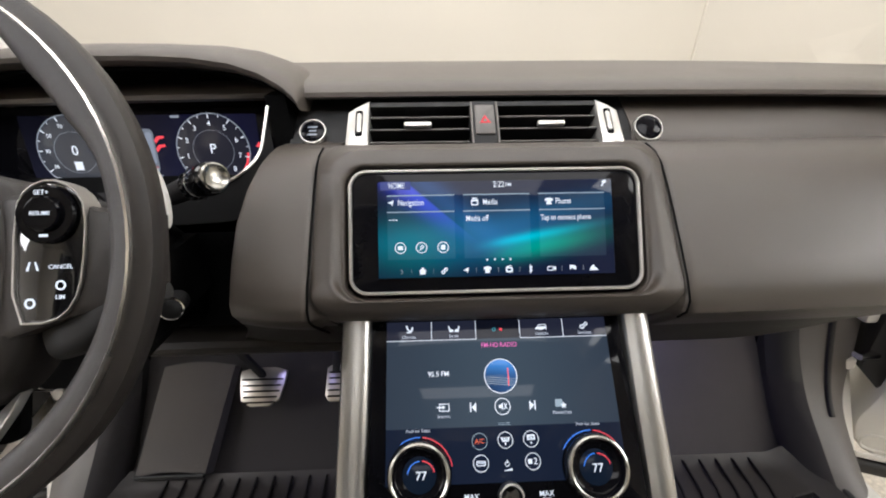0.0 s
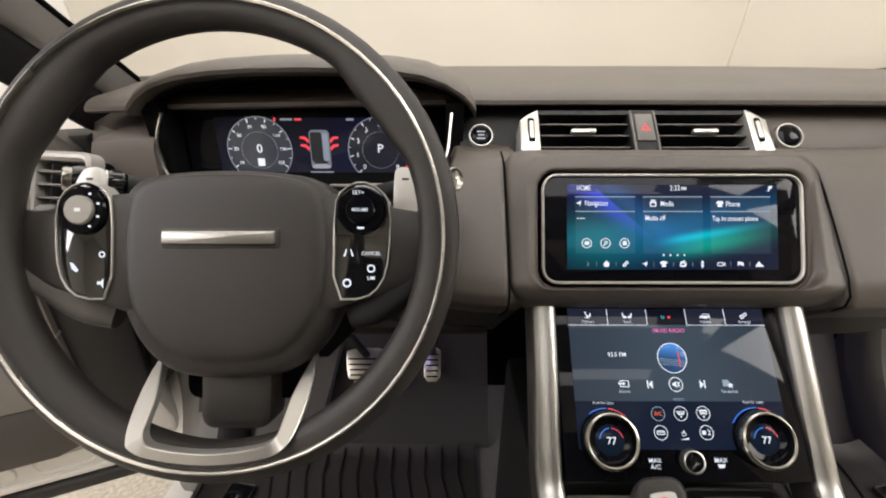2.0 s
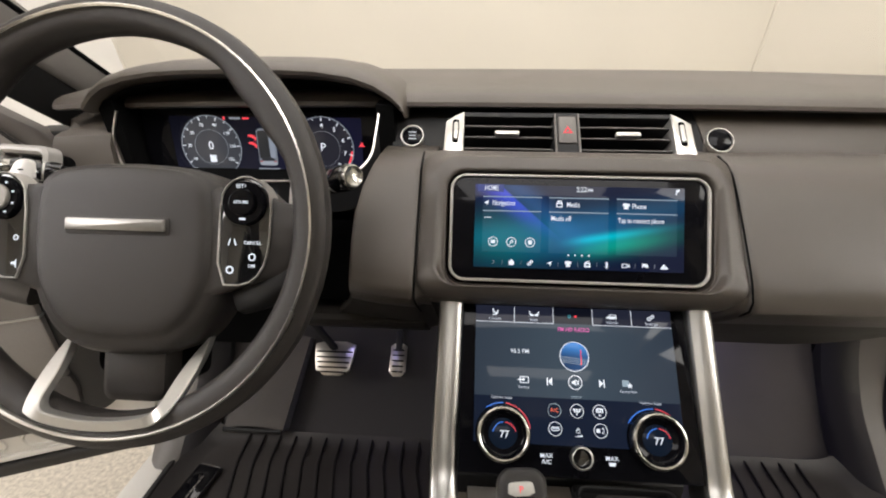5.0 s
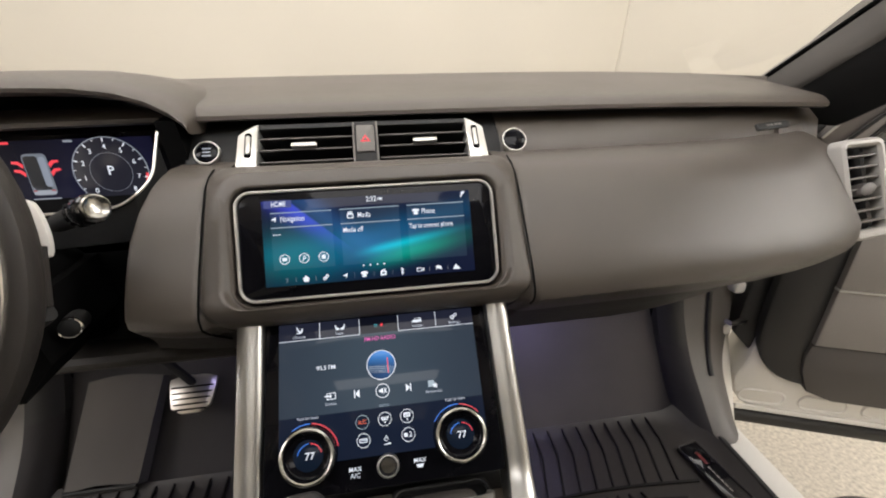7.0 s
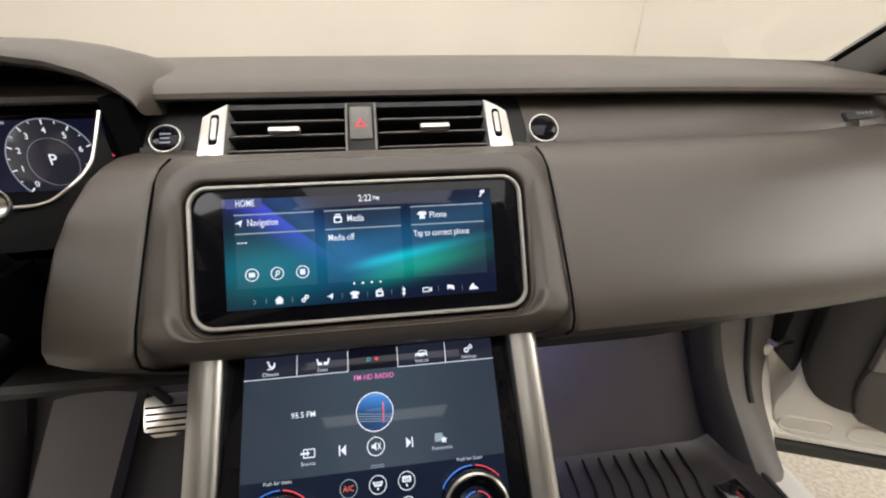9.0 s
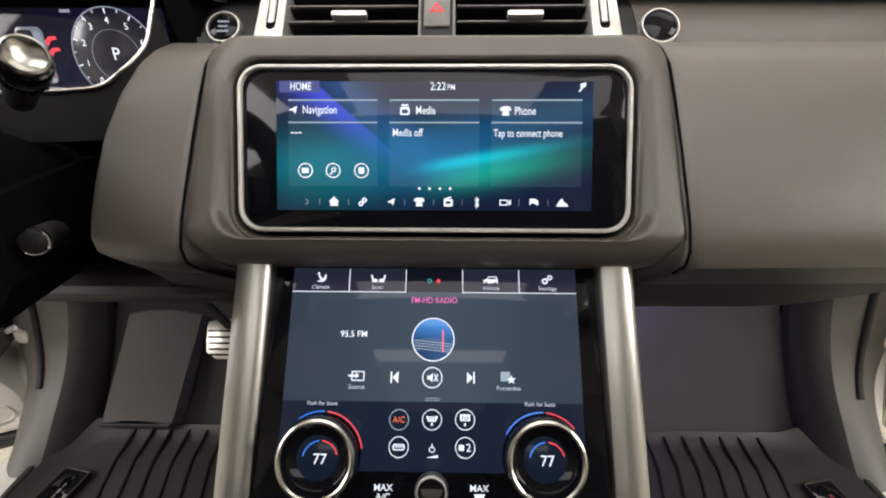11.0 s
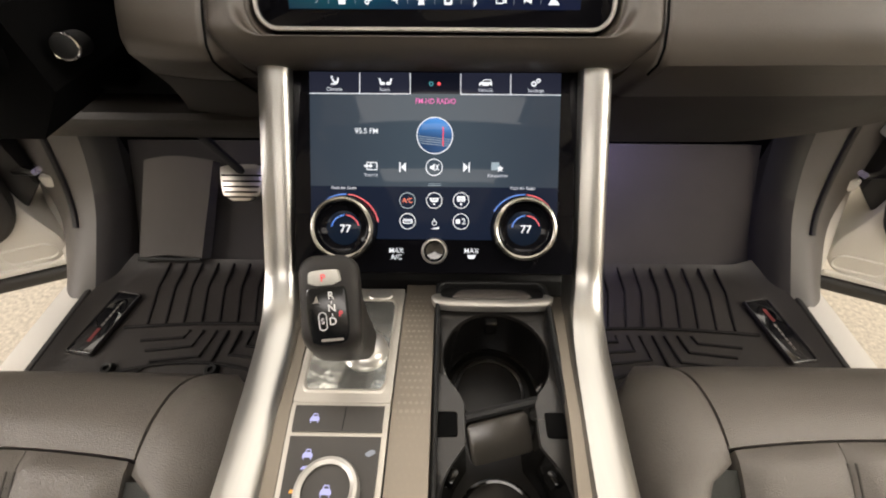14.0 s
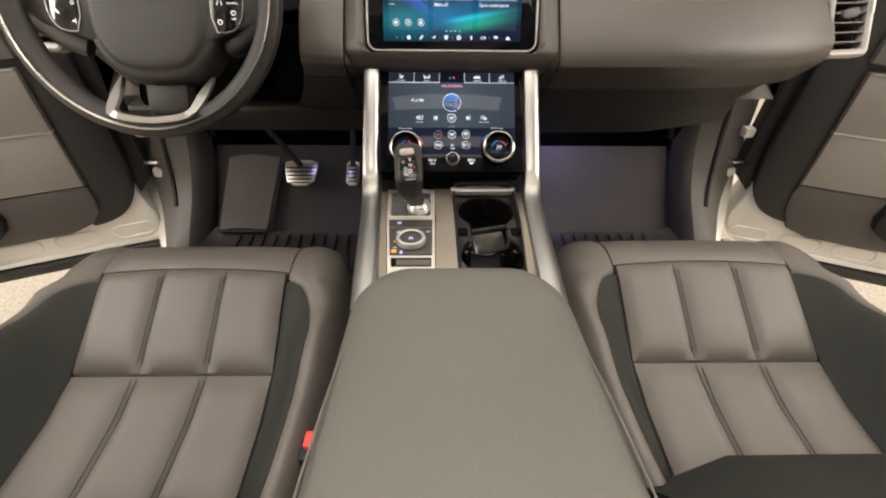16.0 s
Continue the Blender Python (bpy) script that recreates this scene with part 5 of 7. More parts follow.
part("tray_surround", loft([tray_loop(1.0, 1.0, 0.03, -0.006), tray_loop(1.0, 1.0, 0.03, 0.0026), tray_loop(0.90, 0.82, 0.16, 0.0030, -0.06), tray_loop(0.86, 0.79, 0.15, 0.0044, -0.06), tray_loop(0.82, 0.76, 0.14, 0.0036, -0.06)], caps=False), PLATE, con, "brushed metal surround of the gear tray", angle=30)
part("gear_tray", loft([tray_loop(0.82, 0.76, 0.14, 0.0036, -0.06), tray_loop(0.80, 0.74, 0.14, 0.0010, -0.06), tray_loop(0.66, 0.62, 0.15, -0.0070, -0.06), tray_loop(0.60, 0.56, 0.14, -0.0090, -0.06), tray_loop(0.12, 0.12, 0.05, -0.0095, -0.02)]), GAITER, con, "polished metal tray sunk round the gear selector", angle=24)


def plate_piece(name, y0, y1, inset, lift, mat, label, parent=None):
    def f(a, b):
        y = y0 + (y1 - y0) * b
        l, r = plate_x(0, y) + inset, pw1 - inset
        return (l + (r - l) * a, y, top_z(y) + lift)
    return part(name, sheet(f, 6, 8, (0, 0, -0.006)), mat, parent or con, label)


sw = plate_piece("switch_panel", 0.104, 0.124, 0.004, 0.0045, PANELG, "grey switch panel with a lit symbol")
tp = plate_piece("terrain_panel", 0.032, 0.1005, 0.004, 0.0045, PANELG, "grey panel with a round terrain dial")
slot = plate_piece("tray_slot", 0.0085, 0.0265, 0.005, 0.0030, DEEP, "open slot of the console plate")
part("shutter", sheet(lambda a, b: (-0.084 + 0.047 * a, 0.011 + 0.0105 * b, top_z(0.011 + 0.0105 * b) + 0.0034 + 0.0008 * b), 4, 3, (0, 0, -0.003)), DOORD, slot, "grey shutter in the slot")
plate_piece("brake_plate", -0.044, 0.004, 0.004, 0.0050, PLATE, "brushed metal plate with a parking brake switch")
bk = part("brake_switch", rbox((0, 0, 0.004), (0.036, 0.022, 0.008), 0.003), SOFT, con, "dark parking brake switch", m=deck(-0.021, -0.062, 0.004))
flat(rrect(0.004, 0.004, 0.001, 2), deck(-0.021, -0.062, 0.004), DIM, bk, "symbol", 0.0085)
dm = deck(0.063, -0.0655, 0.004)
td = part("terrain_dial", lathe(((0.0215, 0.0), (0.0215, 0.006), (0.0205, 0.009), (0.0190, 0.0098), (0.0170, 0.0090), (0.0160, 0.0070), (0.001, 0.0068)), 40), PANELG, con, "round terrain dial with a metal rim", m=dm)
part("ring", lathe(((0.0218, 0.002), (0.0218, 0.0065), (0.0207, 0.0098), (0.0186, 0.0104), (0.0160, 0.0092)), 40), SATIN, td, "bright metal rim", m=dm)


def car_front(m, mat, parent, k, lift):
    """Small lit outline of a car seen from the front: roof, body and two wheels."""
    roof = [(-0.0022, 0.0006), (0.0022, 0.0006), (0.0015, 0.0030), (-0.0015, 0.0030)]
    part("lit_symbol", ring_plate([(x * k, y * k) for x, y in roof], [(x * k * 0.68, 0.0017 * k + (y - 0.0017) * k * 0.55) for x, y in roof], 0.0, lift, 0.0001), mat, parent, m=m)
    flat([(x * k, y * k) for x, y in ((-0.0032, -0.0022), (0.0032, -0.0022), (0.0032, -0.0002), (0.0022, 0.0007), (-0.0022, 0.0007), (-0.0032, -0.0002))], m, mat, parent, "lit_symbol", lift)
    for sx in (-0.0024, 0.0024):
        flat(bar(sx * k, -0.0029 * k, 0.0005 * k, 0.0012 * k), m, mat, parent, "lit_symbol", lift)


car_front(dm, VIOLET, td, 1.15, 0.0074)
car_front(deck(0.088, -0.085, 0.0046), VIOLET, tp, 1.1, 0.0004)
car_front(deck(0.114, -0.086, 0.0046), VIOLET, sw, 1.1, 0.0004)
for x, y in ((-0.085, 0.079), (-0.0880, 0.049)):
    flat([(-0.0030, -0.0012), (0.0030, -0.0012), (0.0012, 0.0016), (0.0004, 0.0004), (-0.0010, 0.0012)], deck(y, x, 0.0046), VIOLET, tp, "lit_symbol", 0.0004)
flat([(-0.0038, -0.0010), (0.0034, -0.0010), (0.0040, 0.0012), (0.0014, 0.0004), (-0.0006, 0.0008), (-0.0032, 0.0012)], deck(0.064, -0.0880, 0.0046), ORANGE, tp, "lit_symbol", 0.0004)
flat([(-0.0040, -0.0040), (0.0040, -0.0040), (0.0036, 0.0022), (0.0014, 0.0040), (-0.0018, 0.0040), (-0.0034, 0.0022)], deck(0.040, -0.0890, 0.0046), ORANGE, tp, "lit_symbol", 0.0004)
flat(smooth_outline([(-0.0022, -0.0034), (0.0022, -0.0034), (0.0022, 0.0034), (-0.0022, 0.0034)], 1), deck(0.037, -0.0785, 0.0046), VIOLET, tp, "lit_symbol", 0.0004)
flat([(-0.0030, -0.0018), (0.0002, -0.0024), (0.0040, 0.0002), (0.0034, 0.0020), (0.0006, 0.0024), (-0.0032, 0.0000)], deck(0.089, -0.041, 0.0046), DIM, tp, "lit_symbol", 0.0004)
flat(bar(0, 0, 0.0006, 0.018), deck(0.114, -0.064, 0.0046), SOFT, sw, "divider", 0.0004)
part("round_button", lathe(((0.0130, 0), (0.0130, 0.002), (0.0118, 0.003), (0.001, 0.003)), 28), SILVER, con, "flat oval metal button", m=deck(0.247, -0.055, 0.002) @ Matrix.Diagonal((1.0, 0.6, 1, 1)))

# cup holder tray
tray = part("cup_tray", ring_plate(rrect(0.0555, 0.137, 0.012, 5), rrect(0.0515, 0.133, 0.009, 5), -0.095, 0.002, 0.0015), SOFT, con, "black cup holder tray", m=axes((0.0575, 0.121, 0.9335), (1, 0, 0), (0, 1, 0.0)))


# deck of the tray with two round wells joined by a waist
def well_half(y):
    w = 0.0
    for c, r in ((0.060, 0.0470), (-0.056, 0.0480)):
        if abs(y - c) < r:
            w = max(w, math.sqrt(r * r - (y - c) ** 2))
    if -0.056 < y < 0.060:
        w = max(w, 0.029)
    return w


ys = [0.0015 - 0.1055 * math.cos(math.pi * i / 40) for i in range(41)]
well = [(max(0.0006, well_half(y)), y) for y in ys] + [(-max(0.0006, well_half(y)), y) for y in ys[::-1]]
outer = []
for x, y in well:
    k = min(0.0513 / max(1e-6, abs(x)), 0.1320 / max(1e-6, abs(y)))
    outer.append((x * k, y * k))
TM = axes((0.0575, 0.118, 0.923), (1, 0, 0), (0, 1, 0.0))
part("tray_deck", loft([[(x, y, 0.0) for x, y in outer], [(x, y, 0.001) for x, y in [(p[0] * 1.02, p[1] * 1.01) for p in well]], [(x, y, -0.003) for x, y in well]], caps=False), surface("tray_black", (0.012, 0.011, 0.0098), 0.28, spec=0.5, grain=0.12), tray, "dark deck with two round cup wells", m=TM)
CUP = surface("cup_gloss", (0.004, 0.0038, 0.0035), 0.10, spec=0.5, vary=0.05)
part("cup_wall", loft([[(x, y, -0.0031) for x, y in well], [(x * 0.985, y * 0.99, -0.020) for x, y in well], [(x * 0.93, y * 0.965, -0.066) for x, y in well], [(x * 0.88, y * 0.945, -0.0715) for x, y in well]], caps=False), CUP, tray, "gloss black wall of the cup wells", m=TM, angle=40)
part("cup_floor", rbox((0.0575, 0.118, 0.848), (0.10, 0.255, 0.006), 0.002), surface("cup_rubber", (0.007, 0.0062, 0.0055), 0.30, spec=0.35, grain=0.3, scale=900), tray, "black rubber cup floor")
for cy in (0.060, -0.056):
    part("floor_ring", lathe(((0.036, -0.0705), (0.036, -0.0685), (0.034, -0.0680), (0.032, -0.0690), (0.032, -0.0705)), 40), CUP, tray, "raised ring on the cup floor", m=TM @ Matrix.Translation((0, cy, 0)))
    for k in range(3):
        a = radians(90 + 120 * k + (60 if cy < 0 else 0))
        part("cup_finger", rbox((0, 0, 0), (0.012, 0.006, 0.020), 0.0025), CUP, tray, "small gloss grip", m=TM @ Matrix.Translation((0.0445 * math.cos(a), cy + 0.0445 * math.sin(a), -0.020)) @ Matrix.Rotation(a - math.pi / 2, 4, "Z"))
dvm = Matrix.Translation((0.058, 0.116, 0.903)) @ Matrix.Rotation(radians(14), 4, "Z") @ Matrix.Rotation(radians(38), 4, "X")
dv = part("divider", slab(rrect(0.027, 0.017, 0.005, 4), -0.004, 0.003, 0.002), surface("divider_plastic", (0.030, 0.027, 0.023), 0.24, spec=0.6, grain=0.15), tray, "black hinged cup divider", m=dvm)
part("divider_hinge", sweep([(0.029, 0.126, 0.919), (0.090, 0.141, 0.919)], circle(0.004, 8), side=(0, 0, 1)), SOFT, dv)
for x in (0.0125, 0.1030):
    part("notch", rbox((x, 0.119, 0.919), (0.020, 0.020, 0.014), 0.002), DEEP, tray)
lidm = axes((0.0575, 0.2480, 0.9255), (1, 0, 0), (0, 1, -0.22))
lid = part("tray_lid", slab(rrect(0.056, 0.017, 0.006, 4), -0.012, 0.003, 0.003), SOFT, con, "sliding lid with a bright edge", m=lidm)
part("lid_edge", sweep([lidm @ Vector(p) for p in spline([(-0.055, -0.010, 0.002), (-0.051, -0.0165, 0.002), (-0.03, -0.019, 0.002), (0.03, -0.019, 0.002), (0.051, -0.0165, 0.002), (0.055, -0.010, 0.002)], 4)], rrect(0.0060, 0.0050, 0.003, 3), side=(0, 0, 1)), SATIN, lid, "bright metal edge")
part("finger_pull", slab(smooth_outline([(-0.042, -0.017), (0.042, -0.017), (0.034, -0.004), (0.028, -0.001), (-0.028, -0.001), (-0.034, -0.004)], 2), 0.0, 0.0085, 0.003), DOORD, lid, "raised grey finger pull", m=lidm)

# rear open slot in the tray
part("tray_slot", slab(rrect(0.046, 0.0085, 0.004, 4), 0.0, 0.003, 0.001), DEEP, tray, m=axes((0.0565, -0.004, 0.9245), (1, 0, 0), (0, 1, 0.0)))

# ---- gear selector ----
gear = thing("gear_selector", "black leather gear selector with lit letters on a gloss face", "gear lever", (-0.064, 0.175, 0.93))
GC = Vector((-0.0715, 0.167, 1.024))
GM = axes(GC, (1, 0.07, 0.07), (-0.1, 0.7, 0.7))
part("boot", slab(rrect(0.021, 0.020, 0.005, 3, 0, -0.012), -0.003, 0.004, 0.002), surface("pale_green_plastic", (0.36, 0.40, 0.32), 0.4), gear, "pale green boot plate", m=deck(0.163, -0.060, -0.0045))
part("collar", lathe(((0.0200, 0.0), (0.0200, 0.006), (0.0185, 0.011), (0.0150, 0.0145), (0.0100, 0.016), (0.001, 0.0165)), 36), SILVER, gear, "bright domed metal collar", m=deck(0.176, -0.058, -0.002))
secs = []
for c, tilt, hw, hl in (((-0.0715, 0.1680, 1.0230), 45, 0.0150, 0.0265), ((-0.0715, 0.1690, 1.0225), 45, 0.0192, 0.0312), ((-0.0715, 0.1705, 1.0205), 45, 0.0214, 0.0338), ((-0.0716, 0.1718, 1.0160), 45, 0.0220, 0.0356), ((-0.0722, 0.1740, 1.0070), 43, 0.0211, 0.0356), ((-0.0722, 0.1755, 0.9940), 37, 0.0192, 0.0330), ((-0.0708, 0.1765, 0.9800), 29, 0.0172, 0.0280),
                        ((-0.0672, 0.1775, 0.9640), 19, 0.0152, 0.0222), ((-0.0638, 0.1785, 0.9520), 10, 0.0142, 0.0180), ((-0.0615, 0.1785, 0.9440), 4, 0.0135, 0.0145)):
    q = axes(Vector(c) - Vector((0, 0.0018, 0.0018)) * min(1, max(0, c[2] - 0.945) / 0.05), (1, 0.07, 0.0), (-0.1, math.cos(radians(tilt)), math.sin(radians(tilt))))
    secs.append([q @ Vector((x, y, 0)) for x, y in rrect(hw, hl, hw * 0.62, 6)])
knob = part("knob", loft(secs), surface("knob_leather", (0.0115, 0.0100, 0.0090), 0.45, spec=0.4, grain=0.4, scale=1500), gear, "dark leather knob", angle=70)
part("face", slab(smooth_outline([(-0.0146, 0.0080), (-0.0156, 0.0), (-0.0154, -0.0235), (-0.0120, -0.0325), (0.0098, -0.0325), (0.0134, -0.0235), (0.0136, 0.0), (0.0126, 0.0080), (0.0095, 0.0092), (-0.0112, 0.0092)], 1), -0.006, 0.0006, 0.001), surface("selector_gloss", (0.004, 0.004, 0.0045), 0.2), knob, "gloss black face", m=GM)
pb = part("park_button", slab(smooth_outline([(-0.0125, 0.0105), (0.0103, 0.0105), (0.0098, 0.0195), (0.0070, 0.0212), (-0.0095, 0.0212), (-0.0120, 0.0195)], 1), -0.002, 0.0024, 0.0010), surface("pale_button", (0.42, 0.41, 0.375), 0.5), knob, "pale silver park button with a red letter", m=GM)
writing("P", 0.0074, GM, (-0.0012, 0.0157), REDG, pb, lift=0.0030)
for tx, cy in (("R", 0.0028), ("N", -0.0062), ("D", -0.0155)):
    writing(tx, 0.0076, GM, (0.0026, cy), MARK, knob, lift=0.0010)
for cy in (-0.0018, -0.0109):
    flat(bar(0.0026, cy, 0.0006, 0.0020), GM, MARK, knob, "print", 0.0009)
writing("P", 0.0055, GM, (0.0085, -0.0105), REDG, knob, lift=0.0010)
part("gate_print", ring_plate(rrect(0.0030, 0.0066, 0.0028, 4, -0.0046, -0.0150), rrect(0.0024, 0.0060, 0.0022, 4, -0.0046, -0.0150), 0.0004, 0.0010, 0.0001), MARK, knob, m=GM)
writing("S", 0.0058, GM, (-0.0046, -0.0150), MARK, knob, lift=0.0010)
flat(rrect(0.0080, 0.0009, 0.0008, 2, 0.0010, -0.0285), GM, GREYM, knob, "trigger_slot", 0.0009)
flat([(-0.0112, -0.0020), (-0.0094, -0.0006), (-0.0076, 0.0036), (-0.0068, -0.0006), (-0.0056, -0.0024), (-0.0074, -0.0014), (-0.0092, -0.0016)], GM, GREYM, knob, "print", 0.0009)

# ---- armrest ----
arm = thing("armrest", "padded grey-brown leather centre armrest", "armrest", (0, -0.25, 0.94))


def arm_loop(z, grow, front):
    pts = [(x, y) for x, y in rrect(0.127 + grow, 0.235 + grow, max(0.012, 0.06 + grow * 0.6), 10)]
    out = []
    for x, y in pts:
        yy = -0.265 + y - (front if y > 0 else 0) * 1.0
        widen = 1.0 + 0.15 * max(0, -(yy + 0.06)) / 0.25
        out.append((x * min(widen, 1.18), yy + (0.012 * (1 - (x / 0.12) ** 2) if y > 0.1 else 0), z))
    return out


part("storage_box", rbox((0, -0.45, 0.72), (0.236, 0.80, 0.44), 0.012), SOFT, arm, "dark plastic storage box")
part("lid", loft([arm_loop(0.935, -0.006, 0), arm_loop(0.945, -0.001, 0), arm_loop(0.962, 0.0, 0), arm_loop(0.974, -0.004, 0), arm_loop(0.982, -0.011, 0), arm_loop(0.987, -0.024, 0), arm_loop(0.9895, -0.045, 0), arm_loop(0.991, -0.08, 0)]), ARM, arm, "padded leather lid", angle=70)

for s in (-1, 1):
    part("piping", sweep(spline([(s * 0.112, -0.085, 0.9800), (s * 0.129, -0.20, 0.9815), (s * 0.1395, -0.33, 0.982), (s * 0.143, -0.45, 0.982)], 6), circle(0.0013, 6)), ARM, arm, "raised leather seam")

# ---- steering wheel ----
WU = Vector((0, math.sin(radians(27)), math.cos(radians(27))))
WC = Vector((-0.441, 0.2415, 1.250))
WM = axes(WC, (1, 0, 0), WU)
wheel = thing("steering_wheel", "dark leather steering wheel with a bright metal ring", "steering wheel", m=WM)
NR = 72
WN2 = WM.to_3x3() @ Vector((0, 0, 1))
RM = axes((-0.443, 0.2505, 1.2417), (1, 0, 0), (0, math.sin(radians(24.9)), math.cos(radians(24.9))))


def rim_loop(i):
    a = 2 * math.pi * i / NR
    turn = math.degrees(math.acos(max(-1.0, min(1.0, math.sin(a)))))
    # thin over the top, thumb grips at ten and two, thinner again beside the spokes and at the foot
    inner = lerp_table(turn, ((0, 0.0105), (32, 0.0110), (46, 0.0195), (58, 0.0200), (70, 0.0140), (90, 0.0150), (130, 0.0165), (180, 0.0113)))
    out = []
    for k in range(14):
        b = 2 * math.pi * k / 14
        c, q = math.cos(b), math.sin(b)
        r = (0.0178 if c > 0 else inner) * math.copysign(abs(c) ** 0.75, c)
        out.append(Vector(((0.1807 + r) * math.cos(a), (0.1807 + r) * math.sin(a), -0.0135 + (0.0125 if q > 0 else 0.0190) * math.copysign(abs(q) ** 0.8, q) - 0.006 * (1 - c) / 2 * (1 if q > 0 else 0.4))))
    return out


part("rim", loft([rim_loop(i) for i in range(NR)], ring=True), SUEDE, wheel, "dark leather rim", m=RM)
part("metal_ring", loft([[Vector((r * math.cos(2 * math.pi * i / NR), r * math.sin(2 * math.pi * i / NR), z)) for r, z in ((0.1842, -0.008), (0.1844, -0.0010), (0.1856, 0.0003), (0.1870, -0.0003), (0.1878, -0.008))] for i in range(NR)], ring=True), RINGW, wheel, "thin bright metal ring", m=RM)
hub = smooth_outline([(-0.076, 0.049), (-0.091, 0.030), (-0.093, -0.030), (-0.088, -0.072), (-0.064, -0.110), (-0.034, -0.124), (0.034, -0.124), (0.064, -0.110), (0.088, -0.072), (0.093, -0.030), (0.091, 0.030), (0.076, 0.049), (0.03, 0.0555), (-0.03, 0.0555)], 2)
hub_lo = []
for k, z in ((1.0, -0.085), (1.0, -0.057), (0.988, -0.048), (0.960, -0.0415), (0.925, -0.0385), (0.890, -0.0378), (0.868, -0.0366), (0.850, -0.0345), (0.825, -0.0330), (0.75, -0.0322), (0.5, -0.0312), (0.2, -0.0308)):
    hub_lo.append([(x * k * 1.03 + 0.002, 0.02 + (y - 0.02) * k, z) for x, y in hub])
part("hub_pad", loft(hub_lo), SUEDE, wheel, "dark leather airbag cover", m=WM, angle=70)
part("badge_well", slab(rrect(0.0490, 0.0085, 0.003, 3, 0.0005, -0.0038), -0.036, -0.0303, 0.001), SUEDE, wheel, m=WM)
part("badge", slab(rrect(0.0460, 0.0052, 0.0012, 3, 0, -0.0030), -0.034, -0.0272, 0.0012), surface("badge_metal", (0.33, 0.32, 0.30), 0.40, metal=0.8, grain=0.1), wheel, "plain silver badge bar", m=WM)
for s in (-1, 1):
    arm_poly = [(s * 0.070, 0.036), (s * 0.132, 0.031), (s * 0.142, 0.023), (s * 0.160, 0.020), (s * 0.176, 0.022), (s * 0.178, -0.028), (s * 0.150, -0.044), (s * 0.070, -0.070)]
    part("spoke", slab(arm_poly[::-1] if s > 0 else arm_poly, -0.065, -0.037, 0.006), SUEDE, wheel, "dark side spoke", m=WM)
    pod = [(s * 0.0925, -0.0535), (s * 0.118, -0.0535), (s * 0.132, -0.042), (s * 0.138, -0.020), (s * 0.139, 0.024), (s * 0.130, 0.038), (s * 0.115, 0.044), (s * 0.100, 0.038), (s * 0.093, 0.024)]
    pod = smooth_outline(pod if s > 0 else pod[::-1], 1)
    pd = part("switch_pod", slab(pod, -0.06, -0.036, 0.002), PIANO, wheel, "gloss black switch pod with a silver rim", m=WM)
    part("pod_rim", ring_plate(offset2(pod, -0.0012), offset2(pod, 0.0002), -0.05, -0.0348, 0.0005), SATIN, pd, "silver rim", m=WM)
    PM = WM @ Matrix.Translation((s * 0.1155, 0.0195, -0.036))
    part("pod_dial", lathe(((0.0200, 0.0), (0.0200, 0.003), (0.0188, 0.0045), (0.001, 0.0045)), 36), GLASSB, pd, "round gloss switch", m=PM)
    part("pod_button", lathe(((0.0122, 0.003), (0.0122, 0.0065), (0.0110, 0.0075), (0.001, 0.0075)), 28), GLASSB if s > 0 else GREYM, pd, m=PM)
    if s > 0:
        writing("SET+", 0.0046, PM, (-0.002, 0.0145), WHITE, pd, lift=0.0049)
        writing("RESUME", 0.0038, PM, (0, 0.0), WHITE, pd, lift=0.0079)
        flat(bar(0, -0.0145, 0.0055, 0.0018), PM, WHITE, pd, "print", 0.0049)
        writing("CANCEL", 0.0042, WM, (0.1235, -0.016), WHITE, pd, lift=-0.0354)
        writing("LIM", 0.0042, WM, (0.1235, -0.0365), WHITE, pd, lift=-0.0354)
        ring_mark(0.0022, 0.0034, WM, WHITE, pd, "speed_symbol", 0.1235, -0.0285, -0.0354)
        flat([(0.1005, -0.0185), (0.1020, -0.0185), (0.1034, -0.0125), (0.1026, -0.0125)], WM, WHITE, pd, "lane_symbol", -0.0354)
        flat([(0.1075, -0.0185), (0.1090, -0.0185), (0.1069, -0.0125), (0.1061, -0.0125)], WM, WHITE, pd, "lane_symbol", -0.0354)
        ring_mark(0.0022, 0.0036, WM, WHITE, pd, "wheel_symbol", 0.1035, -0.0405, -0.0354)
    else:
        for k in range(4):
            a = radians(60 - 40 * k)
            flat(bar(0.0155 * math.cos(a), 0.0155 * math.sin(a), 0.0022, 0.0016), PM, WHITE, pd, "print", 0.0049)
        flat(bar(0, 0, 0.005, 0.003), PM, MARK, pd, "print", 0.0079)
        ring_mark(0.0016, 0.0026, WM, WHITE, pd, "source_symbol", -0.1005, -0.0170, -0.0354)
        flat([(-0.127, -0.0235), (-0.1245, -0.0245), (-0.1200, -0.0300), (-0.1215, -0.0320), (-0.1255, -0.0290)][::-1], WM, WHITE, pd, "phone_symbol", -0.0354)
        flat([(-0.1040, -0.0420), (-0.1010, -0.0420), (-0.0990, -0.0450), (-0.0990, -0.0370), (-0.1010, -0.0395), (-0.1040, -0.0395)], WM, WHITE, pd, "voice_symbol", -0.0354)
    blade = smooth_outline([(s * x, y) for x, y in ((0.136, 0.012), (0.166, 0.012), (0.169, 0.020), (0.166, 0.040), (0.159, 0.058), (0.153, 0.065), (0.141, 0.066), (0.137, 0.060))], 1)
    pad = part("gear_paddle", slab(blade if s > 0 else blade[::-1], -0.083, -0.077, 0.002), PADDLE, wheel, "satin silver gear paddle", m=WM)
